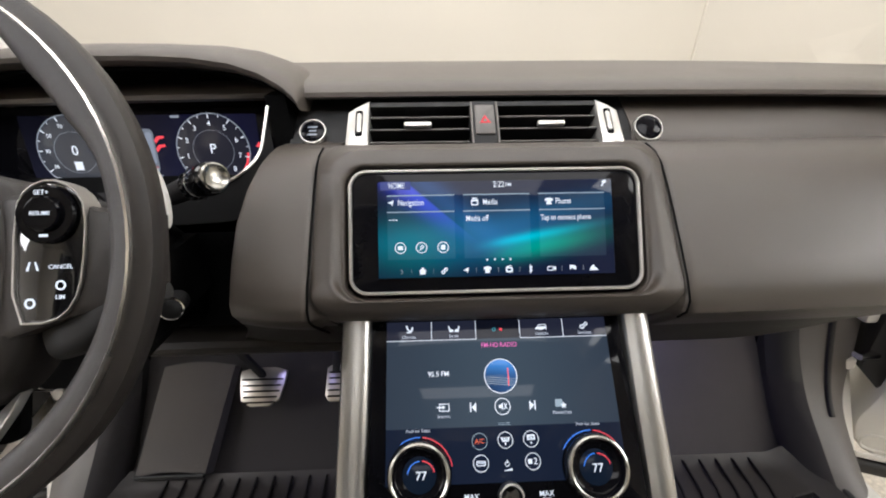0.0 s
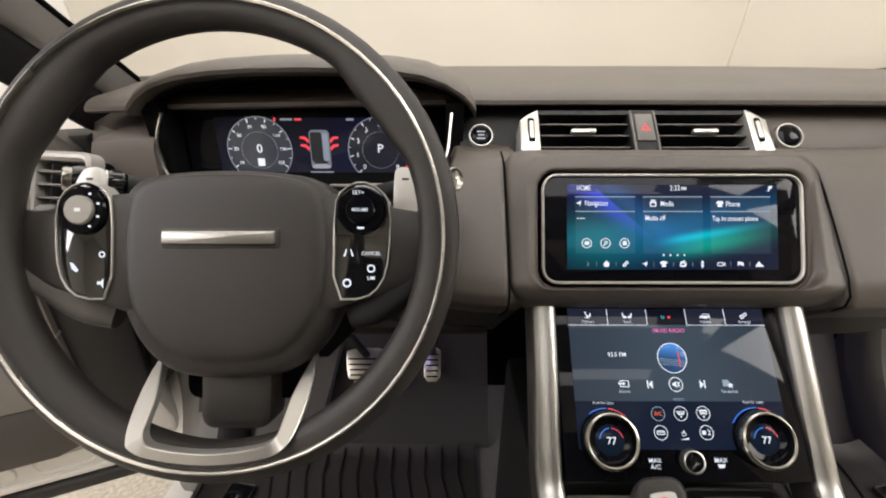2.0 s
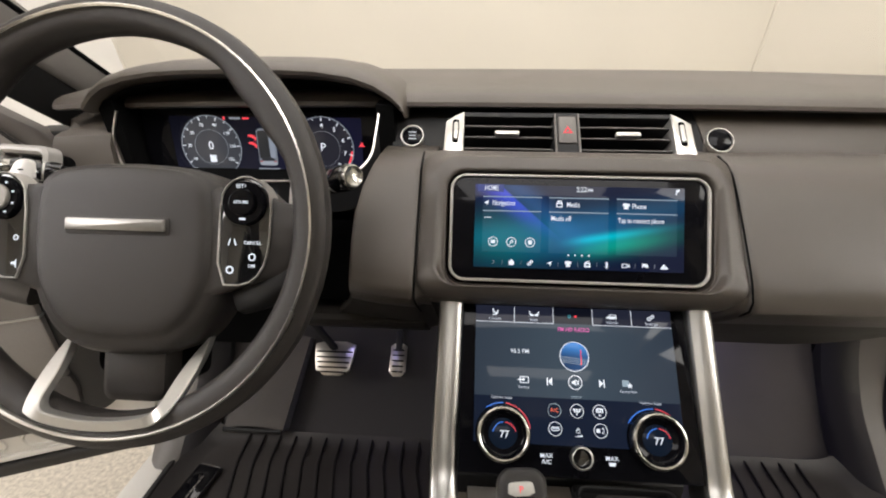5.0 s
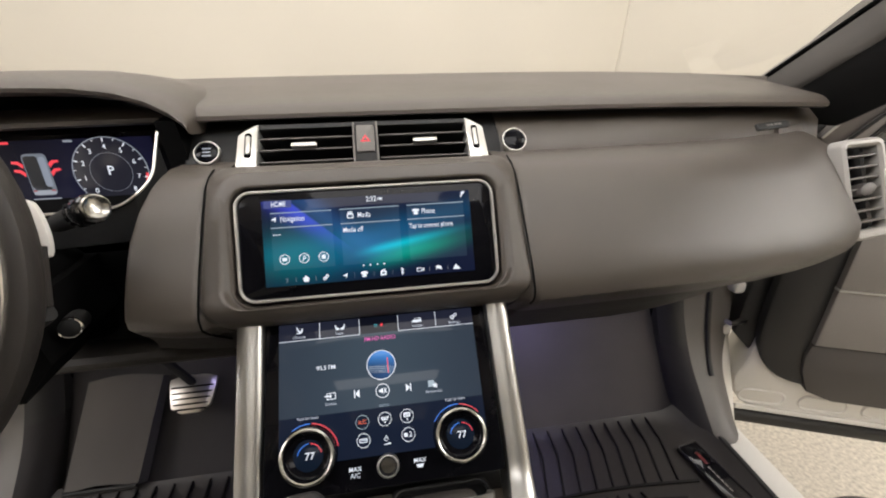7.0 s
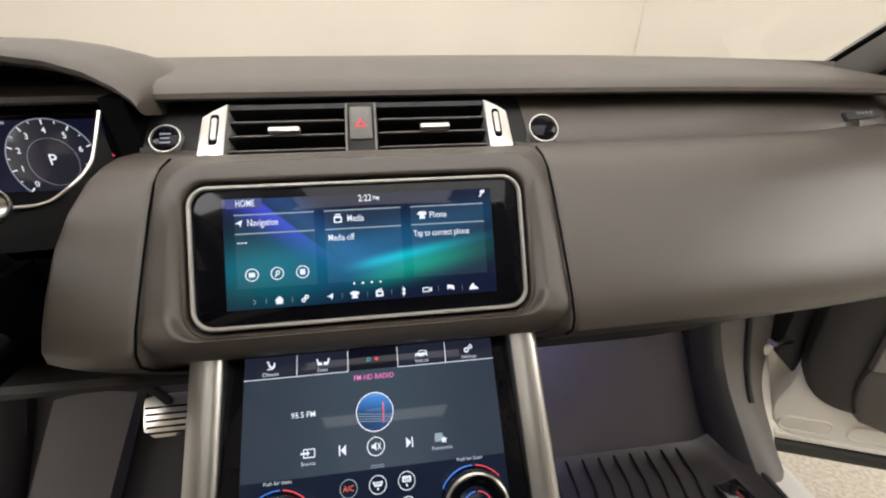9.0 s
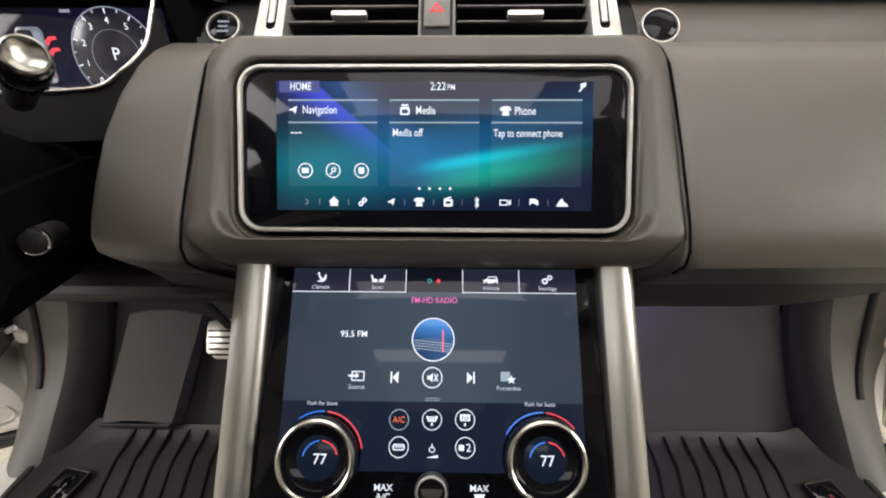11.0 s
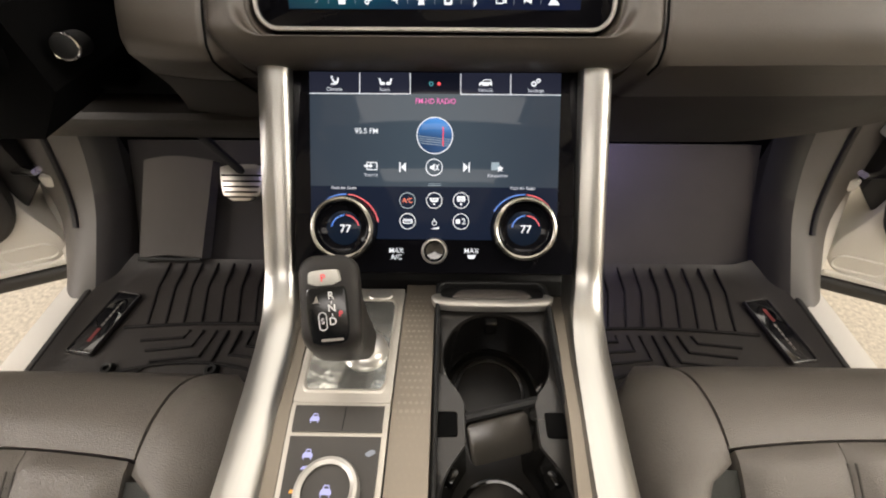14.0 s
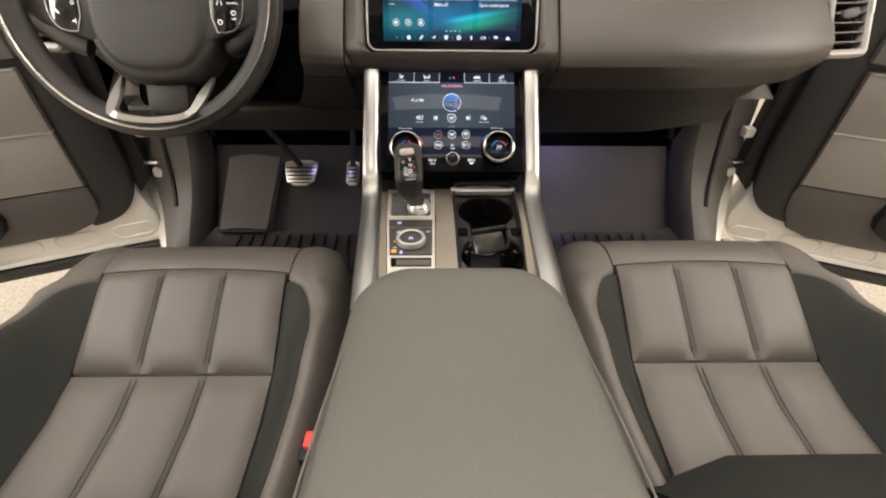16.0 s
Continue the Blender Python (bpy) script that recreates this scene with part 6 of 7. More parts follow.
    flat(rrect(0.0035, 0.0009, 0.0008, 2, s * 0.148, 0.054), WM, SOFT, pad, "shift_mark", -0.0768, 0.0004)
    root = spline([(s * 0.174, -0.028, -0.052), (s * 0.154, -0.042, -0.054), (s * 0.128, -0.060, -0.057), (s * 0.105, -0.068, -0.064)], 5)
    part("spoke_cover", sweep([WM @ Vector(p) for p in root], rrect(0.015, 0.015, 0.011, 4), side=WN2), TRIMG if s < 0 else SOFT, wheel, "dark grey rear cover of the spoke")
# lower metal fork and its leather filling
half = [(-0.0694, -0.107, 0.0008), (-0.0675, -0.120, 0.0046), (-0.0645, -0.136, 0.0068), (-0.0622, -0.149, 0.0066), (-0.0590, -0.1588, 0.0056), (-0.0525, -0.1652, 0.0048), (-0.0430, -0.1688, 0.0044), (-0.0240, -0.1722, 0.0043), (0.0, -0.1738, 0.0042)]
FC = spline(half + [(-x, y, w) for x, y, w in half[-2::-1]], 6)


def fork_section(i):
    """A flat bevelled strip, w wide to each side of its middle line."""
    c, d = FC[i], FC[min(i + 1, len(FC) - 1)] - FC[max(i - 1, 0)]
    n = Vector((-d.y, d.x, 0)).normalized()
    out = []
    for k, h in ((-1, -0.009), (-1, -0.0010), (-0.86, 0.0), (0.86, 0.0), (1, -0.0010), (1, -0.009)):
        p = Vector((c.x, c.y, 0)) + n * c.z * k * 1.06
        out.append((p.x, p.y, max(-0.058, min(0.0015, 0.0025 - 0.95 * (p.y + 0.165))) + h))
    return out


part("lower_fork", loft([fork_section(i) for i in range(len(FC))]), SILVER, wheel, "satin silver lower spoke", m=RM, angle=24)
part("lower_rear", slab(rrect(0.031, 0.038, 0.012, 5, 0.003, -0.131), -0.085, -0.052, 0.008), SUEDE, wheel, "dark leather tongue of the lower spoke", m=WM)
# Black sheet stands for the shade inside the fork.
part("fork_backing", slab(rrect(0.056, 0.028, 0.012, 4, 0.002, -0.122), -0.088, -0.078, 0.002), DEEP, wheel, m=WM)

# ---- steering column ----
col = thing("steering_column", "black steering column cover with stalks", "steering column", m=WM)
secs = []
for w, hw, hh, cy in ((-0.075, 0.050, 0.042, -0.012), (-0.10, 0.062, 0.055, -0.018), (-0.17, 0.068, 0.062, -0.024), (-0.26, 0.070, 0.066, -0.026), (-0.33, 0.07, 0.066, -0.026)):
    secs.append([(x, y, w) for x, y in rrect(hw, hh, 0.028, 5, 0, cy)])
part("cover", loft(secs), DEEP, col, "black plastic column cover", m=WM)


def stalk(tip, root, label):
    tip, root = Vector(tip), Vector(root)
    d = (tip - root).normalized()
    st = part("stalk", sweep([root, root + d * 0.05, tip - d * 0.02], [circle(0.010, 16), circle(0.0110, 16), circle(0.0116, 16)], side=(0, 0, 1)), SOFT, col, label)
    m = Matrix.Translation(tip) @ d.to_track_quat("Z", "Y").to_matrix().to_4x4()
    part("collar", lathe(((0.0130, -0.050), (0.0158, -0.047), (0.0162, -0.036), (0.0150, -0.034), (0.0150, -0.031), (0.0166, -0.029), (0.0170, -0.012), (0.0160, -0.007), (0.0138, -0.006), (0.0130, -0.050)), 28), PIANO, st, "gloss black collar", m=m @ Matrix.Diagonal((0.86, 0.86, 1.0, 1.0)))
    part("grip_ring", lathe(((0.0156, -0.0335), (0.0159, -0.0325), (0.0156, -0.0315), (0.0148, -0.0325)), 28), SILVER, st, m=m @ Matrix.Diagonal((0.86, 0.86, 1.0, 1.0)))
    for k in range(14):
        a = 2 * math.pi * k / 14
        part("rib", rbox((0.0163 * math.cos(a), 0.0163 * math.sin(a), -0.0415), (0.0016, 0.0016, 0.009), 0.0006), SOFT, st, m=m @ Matrix.Diagonal((0.86, 0.86, 1.0, 1.0)))
    part("cap", lathe(((0.0140, -0.009), (0.0144, -0.002), (0.0136, 0.0006), (0.0122, 0.0012), (0.0112, 0.0002), (0.006, -0.0012), (0.001, -0.0016)), 28), RINGM, st, "silver end cap", m=m @ Matrix.Diagonal((0.86, 0.86, 1.0, 1.0)))


stalk((-0.246, 0.354, 1.258), (-0.335, 0.425, 1.220), "black wiper stalk with a silver end cap")
stalk((-0.632, 0.354, 1.258), (-0.543, 0.425, 1.220), "black indicator stalk with a silver end cap")
am = axes((-0.336, 0.381, 1.1137), (0.94, 0.34, 0), (0, 0.25, 0.97))
lv = part("adjuster", lathe(((0.0115, -0.03), (0.0115, 0.002), (0.0102, 0.005), (0.0085, 0.006), (0.001, 0.0062)), 24), SOFT, col, "round column adjuster with a bright rim", m=am)
part("tip", lathe(((0.0112, 0.0015), (0.0122, 0.0022), (0.0118, 0.0045), (0.0104, 0.0052)), 24), CHROME, lv, "chrome rim", m=am)
# Near-black block added as the shade below the column.
part("lower_cover", loft([[(x, y, z) for x, z in ((-0.52, 1.15), (-0.36, 1.15), (-0.355, 1.08), (-0.40, 1.03), (-0.48, 1.03), (-0.525, 1.08))] for y in (0.36, 0.52)]), DEEP, col)

# ---- pedals and foot rest ----
def pedal(name, c, w_top, w_bot, h, label, slots, arm_root):
    m = axes(c, (1, 0, 0), (0, 0.78, 0.62))
    ob = thing(name, label, "pedal", m=m)
    poly = smooth_outline([(-w_bot / 2, -h / 2), (w_bot / 2, -h / 2), (w_top / 2, h / 2 * 0.3), (w_top / 2, h / 2), (-w_top / 2, h / 2), (-w_top / 2, h / 2 * 0.3)], 1)
    part("plate", slab(poly, -0.008, 0.0, 0.003), STEEL, ob, "brushed steel plate", m=m)
    for v, w in slots:
        part("rubber_strip", slab(rrect(w / 2, 0.0019, 0.0012, 2, 0, v), -0.002, 0.0016, 0.0008), DEEP, ob, m=m)
    part("lever", sweep([Vector(c) + Vector((0, 0.02, 0.01)), Vector(arm_root)], rrect(0.008, 0.006, 0.003, 2)), SOFT, ob, "black pedal lever")
    return ob


pedal("brake_pedal", (-0.439, 0.712, 0.704), 0.100, 0.075, 0.082, "brushed steel brake pedal with rubber strips", ((0.015, 0.090), (0.002, 0.084), (-0.010, 0.078), (-0.022, 0.072), (-0.033, 0.066)), (-0.525, 0.745, 0.842))
pedal("accelerator_pedal", (-0.285, 0.728, 0.694), 0.040, 0.040, 0.080, "narrow brushed steel accelerator pedal with rubber strips", ((-0.029, 0.028), (-0.016, 0.028), (-0.003, 0.028), (0.010, 0.028), (0.023, 0.028)), (-0.285, 0.82, 0.80))
rest = thing("foot_rest", "sloped grey carpeted foot rest", "foot rest", (-0.62, 0.72, 0.52))
part("board", sheet(lambda a, b: ((-0.70 + 0.04 * b) + (0.145 + 0.009 * b) * a, 0.622 + 0.130 * b, 0.550 + 0.182 * b + 0.012 * math.sin(math.pi * a)), 10, 12, (0, 0.05, -0.05)), CARPET, rest, "grey carpeted board")
part("heel_edge", sweep([(-0.700, 0.620, 0.550), (-0.556, 0.620, 0.550)], circle(0.005, 8), side=(0, 0, 1)), SOFT, rest, "black edging")

# ---- floor mats ----
def floor_mat(s, label):
    ob = thing("floor_mat", label, "floor mat", (s * 0.59, 0.4, 0.517), group="floor mats")

    def zf(y):
        return 0.524 + (0.06 * ((y - 0.60) / 0.08) ** 2 if y > 0.60 else 0)

    inner, outer = (0.185, 0.765) if s > 0 else (0.185, 0.765)

    def f(a, b):
        y = 0.12 + 0.515 * b
        o = outer - 0.05 * max(0, (y - 0.50) / 0.135) ** 2
        x = inner + (o - inner) * a
        edge = max(0.0, (a - 0.94) / 0.06)
        return (s * x, y, zf(y) + 0.018 * edge)
    part("sheet", sheet(f, 40, 24, (0, 0, -0.008)), RUBBER, ob, "black moulded rubber sheet")
    # Dark raised strips stand for the mat's grooves, their shade in the colour.
    for i in range(12):
        x0, x1 = s * (0.225 + i * 0.0375), s * (0.212 + i * 0.0375 - 0.012)
        if abs(x1) > 0.66:
            continue
        part("rib", sweep([(x1, 0.462, zf(0.462) + 0.001), (x0, 0.56, zf(0.56) + 0.001), (x0, 0.625, zf(0.625) + 0.001)], rrect(0.0022, 0.0026, 0.0010, 2)), GROOVE, ob)
    part("cross_rib", sweep([(s * x, 0.452 + 0.012 * math.sin((x - 0.2) * 7), 0.526) for x in np.linspace(0.21, 0.655, 12)], rrect(0.003, 0.004, 0.0015, 2), side=(0, 1, 0)), GROOVE, ob)
    for pts in (((0.385, 0.447), (0.388, 0.412), (0.30, 0.405)), ((0.360, 0.447), (0.361, 0.432), (0.275, 0.428)), ((0.410, 0.447), (0.416, 0.392), (0.325, 0.382)), ((0.436, 0.447), (0.446, 0.372)),
                ((0.460, 0.447), (0.472, 0.388), (0.565, 0.376)), ((0.487, 0.447), (0.496, 0.410), (0.585, 0.399)), ((0.515, 0.447), (0.521, 0.430), (0.605, 0.421)), ((0.560, 0.372), (0.580, 0.352)), ((0.330, 0.378), (0.312, 0.352))):
        part("chevron_rib", sweep([(s * x, y, 0.526) for x, y in pts], rrect(0.0024, 0.0032, 0.0014, 2), side=(0.7, 0.7, 0)), GROOVE, ob)
    part("curved_rib", sweep([(s * x, 0.325 + 0.05 * math.sin((x - 0.25) / 0.45 * math.pi), 0.526) for x in np.linspace(0.25, 0.70, 14)], rrect(0.003, 0.004, 0.0015, 2), side=(0, 1, 0)), GROOVE, ob)
    pm = axes((s * 0.697, 0.462, 0.528), (0.98, s * 0.16, 0), (-s * 0.16, 0.98, 0))
    pl = part("name_plate", slab(rrect(0.026, 0.073, 0.004, 3), 0, 0.006, 0.002), PIANO, ob, "black plate with a red and a pale bar", m=pm)
    part("plate_rim", ring_plate(rrect(0.0285, 0.0755, 0.006, 4), rrect(0.0255, 0.0725, 0.004, 4), 0, 0.008, 0.001), RUBBER, pl, m=pm)
    flat(bar(0.002 * s, 0.034, 0.008, 0.032) if s > 0 else bar(0.002, -0.034, 0.008, 0.032), pm, MARKR, pl, "red_bar", 0.0066)
    for k in range(6):
        flat(bar(-0.002 * s, (0.008 - 0.0105 * k) * s, 0.0032 if k % 2 else 0.0042, 0.0080), pm, GREYM, pl, "pale_bar", 0.0066)
    for x in (0.436, 0.636):
        part("clip", lathe(((0.013, 0), (0.013, 0.006), (0.010, 0.010), (0.006, 0.009), (0.005, 0.002), (0.001, 0.002)), 18), SOFT, ob, "round black mat clip", m=Matrix.Translation((s * x, 0.358, 0.524)))


floor_mat(1, "black ribbed rubber floor mat of the passenger side")
floor_mat(-1, "black ribbed rubber floor mat of the driver side")

# ---- front seats ----
def seat(cx, dy, back_y, label):
    ob = thing("front_seat", label, "seat", (cx, dy - 0.05, 0.53), group="front seats")
    prof = ((-0.32, 0.755), (-0.20, 0.744), (-0.10, 0.750), (-0.03, 0.768), (0.05, 0.812), (0.11, 0.846), (0.15, 0.8505), (0.185, 0.842), (0.212, 0.822), (0.232, 0.79), (0.243, 0.75), (0.248, 0.70), (0.25, 0.66))

    def zc(y):
        return straight_table(y, prof)

    def zs(u, y):
        """Height of the cushion at u across from the middle."""
        a = abs(u)
        z = sum(zc(y + o) for o in (-0.012, -0.006, 0, 0.006, 0.012)) / 5
        lift = lerp_table(y, ((-0.30, 0.11), (-0.05, 0.085), (0.06, 0.040), (0.12, 0.006), (0.16, 0.0)))
        if a > 0.150:
            k = min(1.0, (a - 0.150) / 0.085)
            z += lift * (k * k * (3 - 2 * k))
        if a > 0.185 and y > -0.02:
            z -= 0.080 * ((a - 0.185) / 0.085) ** 2 * min(1.0, (y + 0.02) / 0.13)
        if a > 0.232:
            k = (a - 0.232) / 0.040
            z -= 0.10 * k * k
        return z

    def patch(name, u0, u1, y0, y1, mat, puff, nu, nv, lab="", curve=0.0):
        def f(a, b):
            u = u0 + (u1 - u0) * a
            y = y0 + (y1 - y0) * b
            if curve:
                y += curve * (1 - (u / 0.16) ** 2) * (1 - b if y0 > 0.1 else b)
            e = (1 - 0.80 * (2 * a - 1) ** 6) * (1 - (2 * b - 1) ** 6)
            return (cx + u, y + dy, zs(u, y) + puff * e - 0.004)
        return part(name, sheet(f, nu, nv, (0, 0.0, -0.03)), mat, ob, lab)

    cols = (-0.153, -0.0515, 0.0515, 0.153)
    for a, b in zip(cols, cols[1:]):
        patch("cushion_panel", a + 0.0004, b - 0.0004, -0.0290, 0.1150, SEAT, 0.0165, 10, 14, "soft grey leather panel", 0.010)
        patch("cushion_panel", a + 0.0004, b - 0.0004, -0.30, -0.0330, SEAT, 0.0150, 10, 22, "soft grey leather panel")
    for c in cols[1:3]:
        for o in (-0.004, 0.004):
            for y0, y1 in ((-0.29, -0.042), (-0.020, 0.105)):
                pts = [(cx + c + o, y + dy, zs(c + o, y) + 0.0028) for y in np.linspace(y0, y1, 28)]
                part("stitching", sweep(pts, circle(0.0010, 5)), STITCH, ob)
    patch("front_roll", -0.157, 0.157, 0.1175, 0.249, SEAT, 0.006, 24, 22, "rounded leather front roll", 0.010)
    for s in (-1, 1):
        def lim(y, k=0.020 if s * cx > 0 else 0.004):
            return straight_table(y, ((-0.3, 0.216 + k), (0.0, 0.212 + k), (0.05, 0.203 + k * 0.85), (0.085, 0.188 + k * 0.4), (0.104, 0.164)))

        def fi(aa, bb, s=s):
            y = -0.30 + 0.400 * bb
            u = 0.1552 + (lim(y) - 0.0012 - 0.1552) * aa
            e = (1 - (2 * aa - 1) ** 8) * (1 - (2 * bb - 1) ** 8)
            return (cx + s * u, y + dy, zs(u, y) + 0.003 * e - 0.004)
        part("side_insert", sheet(fi, 8, 30, (0, 0, -0.03)), INSERT, ob, "dark leather side insert")

        def fb(aa, bb, s=s):
            y = -0.30 + 0.54 * bb
            inner = lim(y) if y < 0.104 else 0.1592
            u = inner + (0.272 - 0.03 * max(0, (y - 0.10) / 0.14) ** 2 - inner) * aa
            e = 1 - (2 * aa - 1) ** 6
            yy = y - 0.13 * max(0, (u - 0.165) / 0.105) ** 2 * max(0, y / 0.24)
            return (cx + s * u, yy + dy, zs(u, yy) + 0.006 * e - 0.004)
        part("bolster", sheet(fb, 14, 36, (0, 0, -0.05)), SEAT, ob, "rounded leather side bolster")
    part("seat_base", loft([[(cx + x, y + dy, z) for x, y in rrect(0.245 * k, 0.255, 0.05, 4, 0, -0.045)] for z, k in ((0.56, 0.9), (0.64, 0.96), (0.715, 1.0))]), INSERT, ob, "dark seat base")
    for s in (-1, 1):
        part("seat_rail", rbox((cx + s * 0.19, -0.03 + dy, 0.545), (0.04, 0.44, 0.05), 0.006), SOFT, ob, "black metal seat rail")
    # backrest
    def back(aa, bb):
        u = -0.255 + 0.51 * aa
        h = 0.62 * bb
        side = max(0, (abs(u) - 0.15) / 0.10)
        y = back_y + 0.07 * math.sin(min(1, bb * 2.6) * math.pi) * (1 - 0.5 * min(1, side)) - 0.33 * bb
        return (cx + u * (1 - 0.12 * bb), y + dy, 0.752 + h)
    part("backrest", sheet(back, 24, 24, (0, -0.10, 0.0)), INSERT, ob, "dark leather backrest")
    return ob


seat(-0.437, -0.006, -0.250, "grey leather driver seat with stitched panels and dark side inserts")
seat(0.443, 0.012, -0.232, "grey leather passenger seat with stitched panels and dark side inserts")
bkl = thing("seat_belt_buckle", "black seat belt buckle with a red release button", "buckle", (-0.165, -0.175, 0.78))
part("body", rbox((-0.176, -0.186, 0.785), (0.026, 0.030, 0.11), 0.006), SOFT, bkl, "black plastic body")
part("release_button", rbox((-0.174, -0.178, 0.834), (0.020, 0.020, 0.026), 0.003), RED, bkl, "red release button")

# ---- front doors ----
def door(s, p, label):
    d = Vector((s * 0.93, -0.365, 0)).normalized()
    nrm = Vector((-s * 0.365, -0.93, 0)).normalized()
    # local x along the door from the hinge, y up, z into the cabin
    m = Matrix(((d.x, 0, nrm.x, p[0]), (d.y, 0, nrm.y, p[1]), (0, 1, 0, 0), (0, 0, 0, 1)))
    low = -0.026 if s > 0 else 0.0
    ob = thing("door_1" if s < 0 else "door_2", label, "car door", m=m, kind="structure")

    def plate(name, poly, back, front, bevel, mat, lab="", parent=ob):
        # the frame is mirrored on one side, so the outline may run either way
        return part(name, slab(poly, back, front, bevel), mat, parent, lab, m=m)

    shell_poly = smooth_outline([(-0.098, 0.74), (-0.104, 0.64), (-0.128, 0.56), (-0.085, 0.498 + low), (0.05, 0.496 + low), (1.05, 0.496 + low), (1.05, 1.24), (0.02, 1.26), (-0.095, 1.22)], 2)
    shell_p = plate("door_shell", shell_poly, -0.15, -0.030, 0.012, PAINT, "pale painted door shell")
    plate("shell_lip", [(-0.10, 0.497 + low), (1.05, 0.497 + low), (1.05, 0.512 + low), (-0.10, 0.512 + low)], -0.03, -0.022, 0.003, PAINT, "", shell_p)
    for k in range(5):
        cx = -0.045 + 0.145 * k
        part("stamped_oval", ring_plate(rrect(0.058, 0.024, 0.022, 5, cx, 0.545 + low), rrect(0.052, 0.018, 0.017, 5, cx, 0.545 + low), -0.034, -0.0265, 0.003), PAINT, shell_p, m=m)
    part("lower_seal", sweep([m @ Vector((x, 0.474 + low, -0.034)) for x in (-0.125, 0.3, 1.05)], rrect(0.018, 0.021, 0.010, 3), side=(0, 0, 1)), SEAL, ob, "black rubber lower seal")
    edge = smooth_outline([(-0.110, 1.20), (-0.120, 0.80), (-0.105, 0.68), (-0.06, 0.615), (0.0, 0.590), (0.06, 0.588), (0.06, 1.22)], 2)
    plate("hinge_cover", [(-0.150, 0.700), (-0.085, 0.635), (-0.085, 1.24), (-0.150, 1.24)], -0.130, -0.050, 0.010, SEAL, "dark cover over the door hinges")
    plate("edge_trim", edge, -0.04, -0.010, 0.010, SEAL, "dark rounded edge trim")
    plate("lower_panel", [(-0.004, 0.7245), (-0.008, 0.69), (0.0, 0.64), (0.03, 0.605 + low), (0.09, 0.584 + low), (0.40, 0.582 + low), (1.0, 0.582 + low), (1.0, 0.7245)], -0.03, 0.004, 0.010, DOORD, "dark plastic lower panel")
    plate("pocket", smooth_outline([(0.262, 0.872), (0.208, 0.728), (0.198, 0.650), (0.250, 0.604), (0.36, 0.590), (0.95, 0.59), (0.95, 0.872)], 1), -0.02, 0.034, 0.012, SOFT, "dark door pocket")
    plate("middle_panel", [(-0.003, 0.7275), (1.0, 0.7275), (1.0, 0.8825), (-0.006, 0.8825)], -0.03, 0.006, 0.004, DOORL, "grey leather middle panel")
    plate("upper_panel", [(-0.006, 0.8865), (1.0, 0.8865), (1.0, 1.0315), (-0.010, 1.0315)], -0.03, 0.008, 0.004, DOORL, "grey leather upper panel")
    for z in (0.8845, 1.0335):
        plate("bright_line", [(-0.008, z - 0.0022), (1.0, z - 0.0022), (1.0, z + 0.0022), (-0.008, z + 0.0022)], -0.02, 0.0098, 0.0008, SILVER, "thin bright trim line")
    plate("top_panel", smooth_outline([(-0.022, 1.036), (1.0, 1.036), (1.0, 1.216), (0.02, 1.216), (-0.012, 1.200), (-0.020, 1.12)], 1), -0.03, 0.012, 0.010, DOORU, "grey leather top panel")
    sail = [(-0.004, 1.205), (1.0, 1.205), (1.0, 1.262), (0.36, 1.262), (0.34, 1.485), (0.095, 1.305), (0.025, 1.244)]
    plate("sail_panel", sail, -0.07, -0.012, 0.004, TRIMG, "grey mirror corner panel")
    part("sail_ridge", sweep([m @ Vector((x, z, -0.010)) for x, z in ((-0.004, 1.200), (0.004, 1.212), (0.028, 1.238), (0.097, 1.298), (0.34, 1.476))], rrect(0.010, 0.008, 0.006, 3), side=(0, 0, 1)), TRIMG, ob, "rounded ridge of the mirror corner")
    sp = part("tweeter", slab(rrect(0.016, 0.022, 0.010, 4, 0.118, 1.254), -0.016, -0.004, 0.004), SOFT, ob, "small black round speaker", m=m)
    la = ((-0.135, 1.215), (-0.112, 1.247), (-0.05, 1.294), (0.0, 1.330), (0.069, 1.374), (0.60, 1.700))
    lb = ((-0.118, 1.170), (-0.087, 1.217), (-0.055, 1.256), (-0.027, 1.284), (0.075, 1.359), (0.60, 1.682))
    lc = ((-0.098, 1.150), (-0.074, 1.196), (-0.040, 1.243), (-0.006, 1.278), (0.082, 1.339), (0.60, 1.660))
    ld = ((-0.030, 1.150), (-0.006, 1.196), (0.006, 1.218), (0.028, 1.244), (0.095, 1.305), (0.60, 1.620))
    if s > 0:
        part("frame_edge", sweep([m @ Vector((x, z, -0.024)) for x, z in la], circle(0.0028, 6), side=(0, 0, 1)), SILVER, ob, "thin bright edge of the window frame")
    plate("window_frame", list(la[::-1]) + list(lb), -0.06, -0.026, 0.007, DOORU, "grey outer ridge of the window frame")
    plate("window_frame", list(lb[::-1]) + list(lc), -0.06, -0.018, 0.006, DOORL, "grey inner ridge of the window frame")
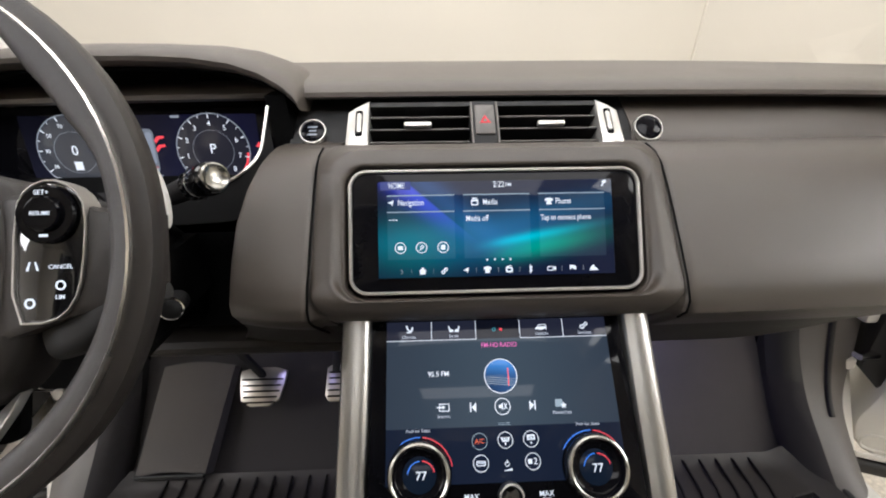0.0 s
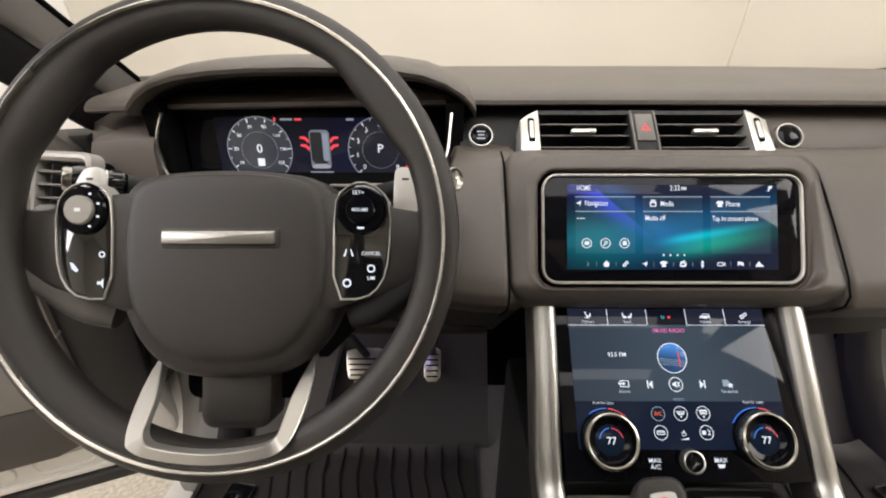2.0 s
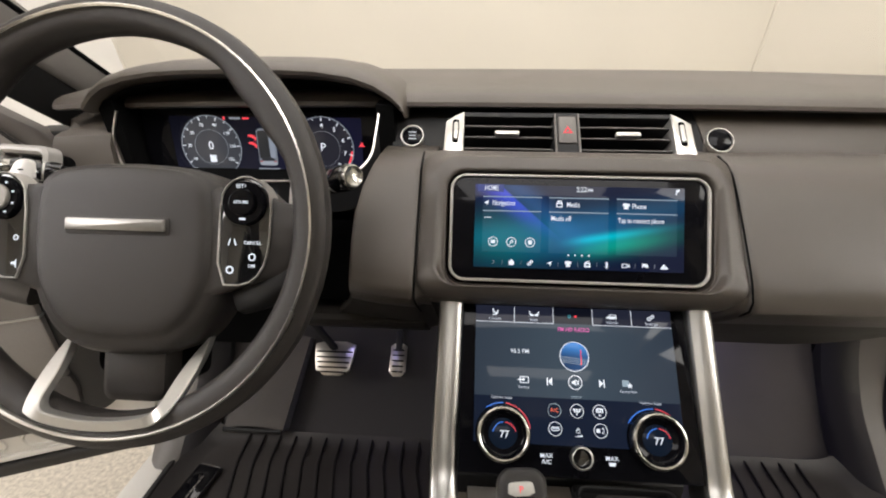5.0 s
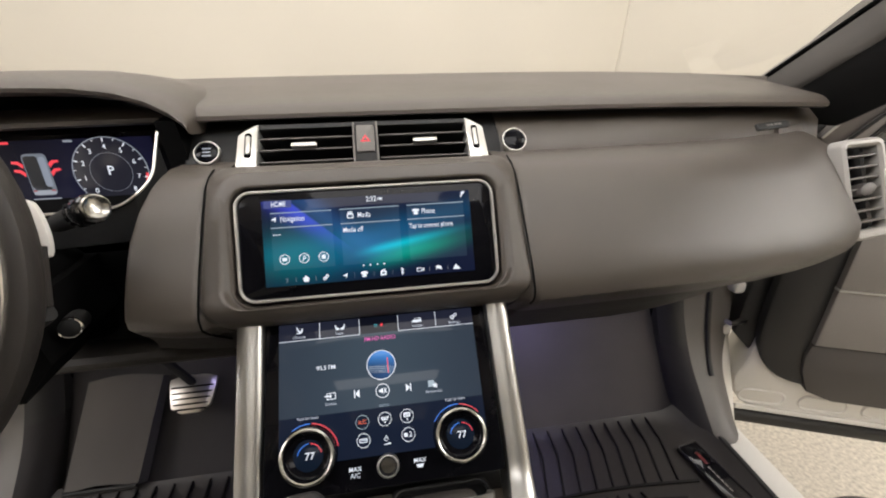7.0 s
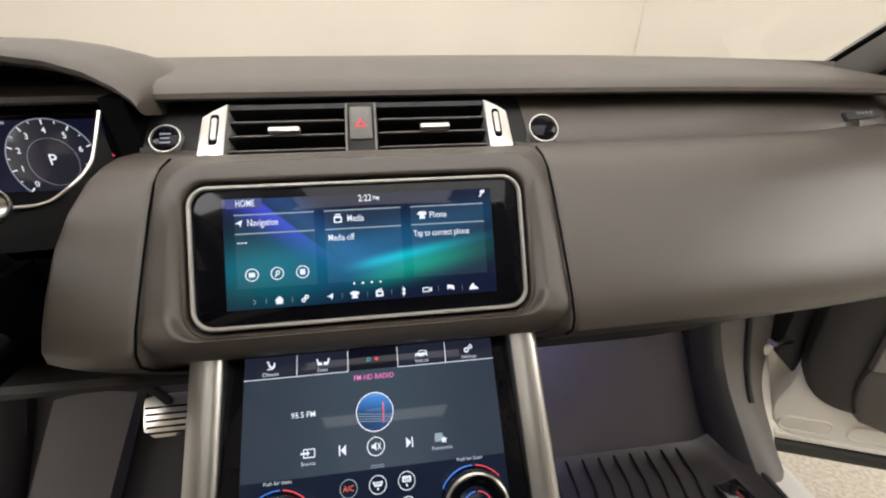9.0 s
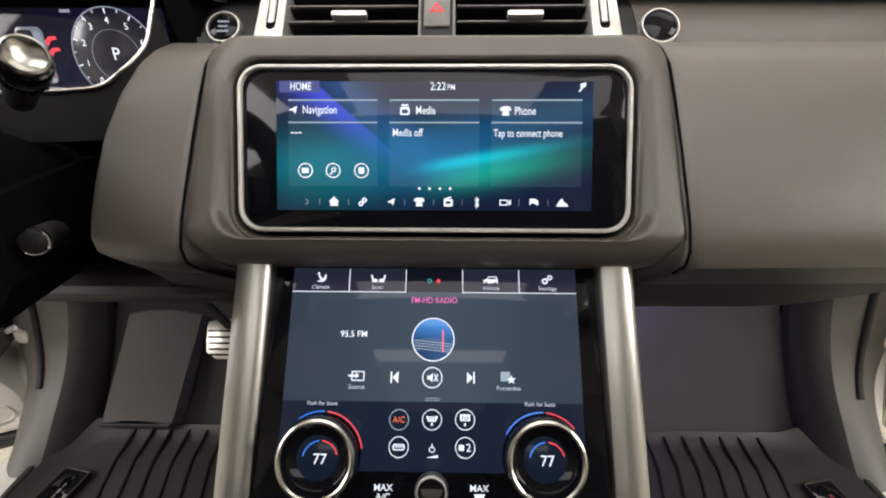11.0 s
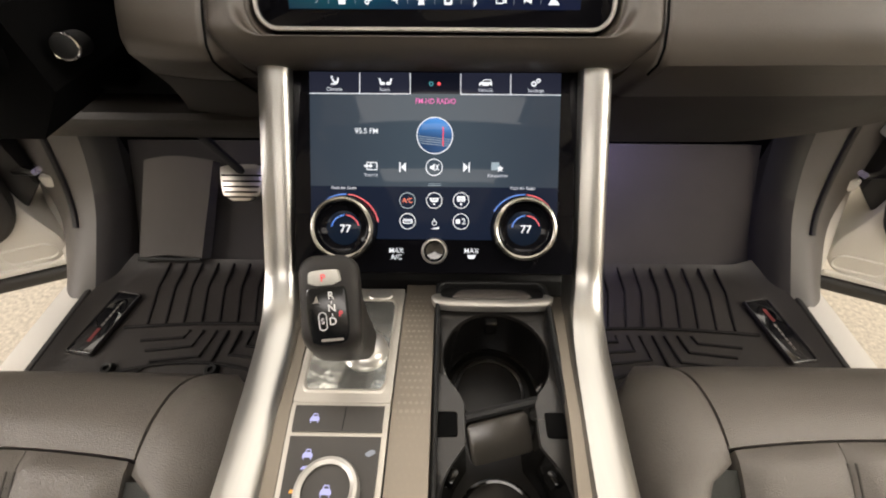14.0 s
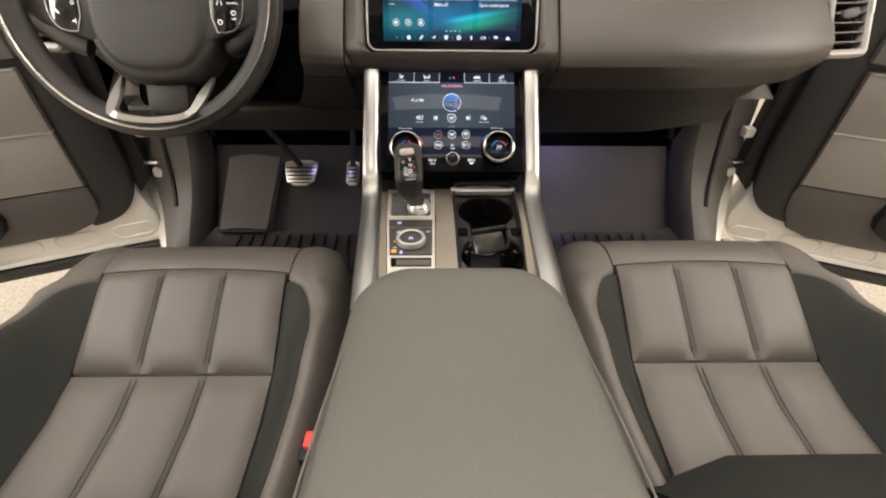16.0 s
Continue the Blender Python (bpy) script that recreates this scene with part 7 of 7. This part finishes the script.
    plate("window_seal", list(lc[::-1]) + list(ld), -0.06, -0.030, 0.004, TRIMG, "grey trim under the window")
    for line, dz in ((lb, -0.020), (lc, -0.017)):
        part("seal_line", sweep([m @ Vector((x, z, dz)) for x, z in line], circle(0.0035, 6), side=(0, 0, 1)), SEAL, ob, "thin dark rubber seal")
    gl = part("window", slab([(0.36, 1.25), (1.0, 1.25), (1.0, 1.62), (0.55, 1.60)], -0.055, -0.051, 0.001), GLASS, ob, "clear door window", m=m)
    gl.visible_shadow = False
    mirror = [[(0.236 + x * k, 1.396 + y * k, z) for x, y in rrect(0.112, 0.052, 0.045, 6)] for z, k in ((-0.13, 0.90), (-0.14, 0.98), (-0.17, 1.0), (-0.21, 0.9), (-0.235, 0.65), (-0.245, 0.3))]
    part("wing_mirror", loft(mirror), DOORL, ob, "grey painted wing mirror housing", m=m)
    part("mirror_foot", sweep([m @ Vector((0.16, 1.27, -0.08)), m @ Vector((0.19, 1.33, -0.13)), m @ Vector((0.20, 1.39, -0.17))], rrect(0.03, 0.018, 0.010, 3), side=(0, 1, 0)), SOFT, ob, "black mirror foot")
    for z in (0.70, 0.83):
        part("hinge", rbox(m @ Vector((-0.170, z + 0.0, -0.075)), (0.03, 0.03, 0.03), 0.006), PAINT, ob, "pale painted door hinge")
    part("check_strap", sweep([m @ Vector((-0.15, 0.755, -0.035)), m @ Vector((-0.20, 0.765, 0.0))], rrect(0.006, 0.010, 0.003, 2), side=(0, 0, 1)), CHROME, ob, "steel door check strap")
    return ob


door(-1, (-1.0, 0.591), "open driver door with grey leather panels and bright lines")
door(1, (1.03, 0.605), "open passenger door with grey leather panels and bright lines")

# ---- windscreen ----
def screen_pt(a, b):
    x = -0.90 + 1.80 * a
    bow = 0.06 * (1 - (2 * a - 1) ** 2)
    return (x * (1 - 0.10 * b), 0.975 - 0.97 * b + bow, 1.25 + 0.49 * b)


ws = part("window_1", sheet(screen_pt, 16, 10), GLASS, None)
tagged(ws, "clear sloping windscreen", "windscreen", kind="structure")
ws.visible_shadow = False
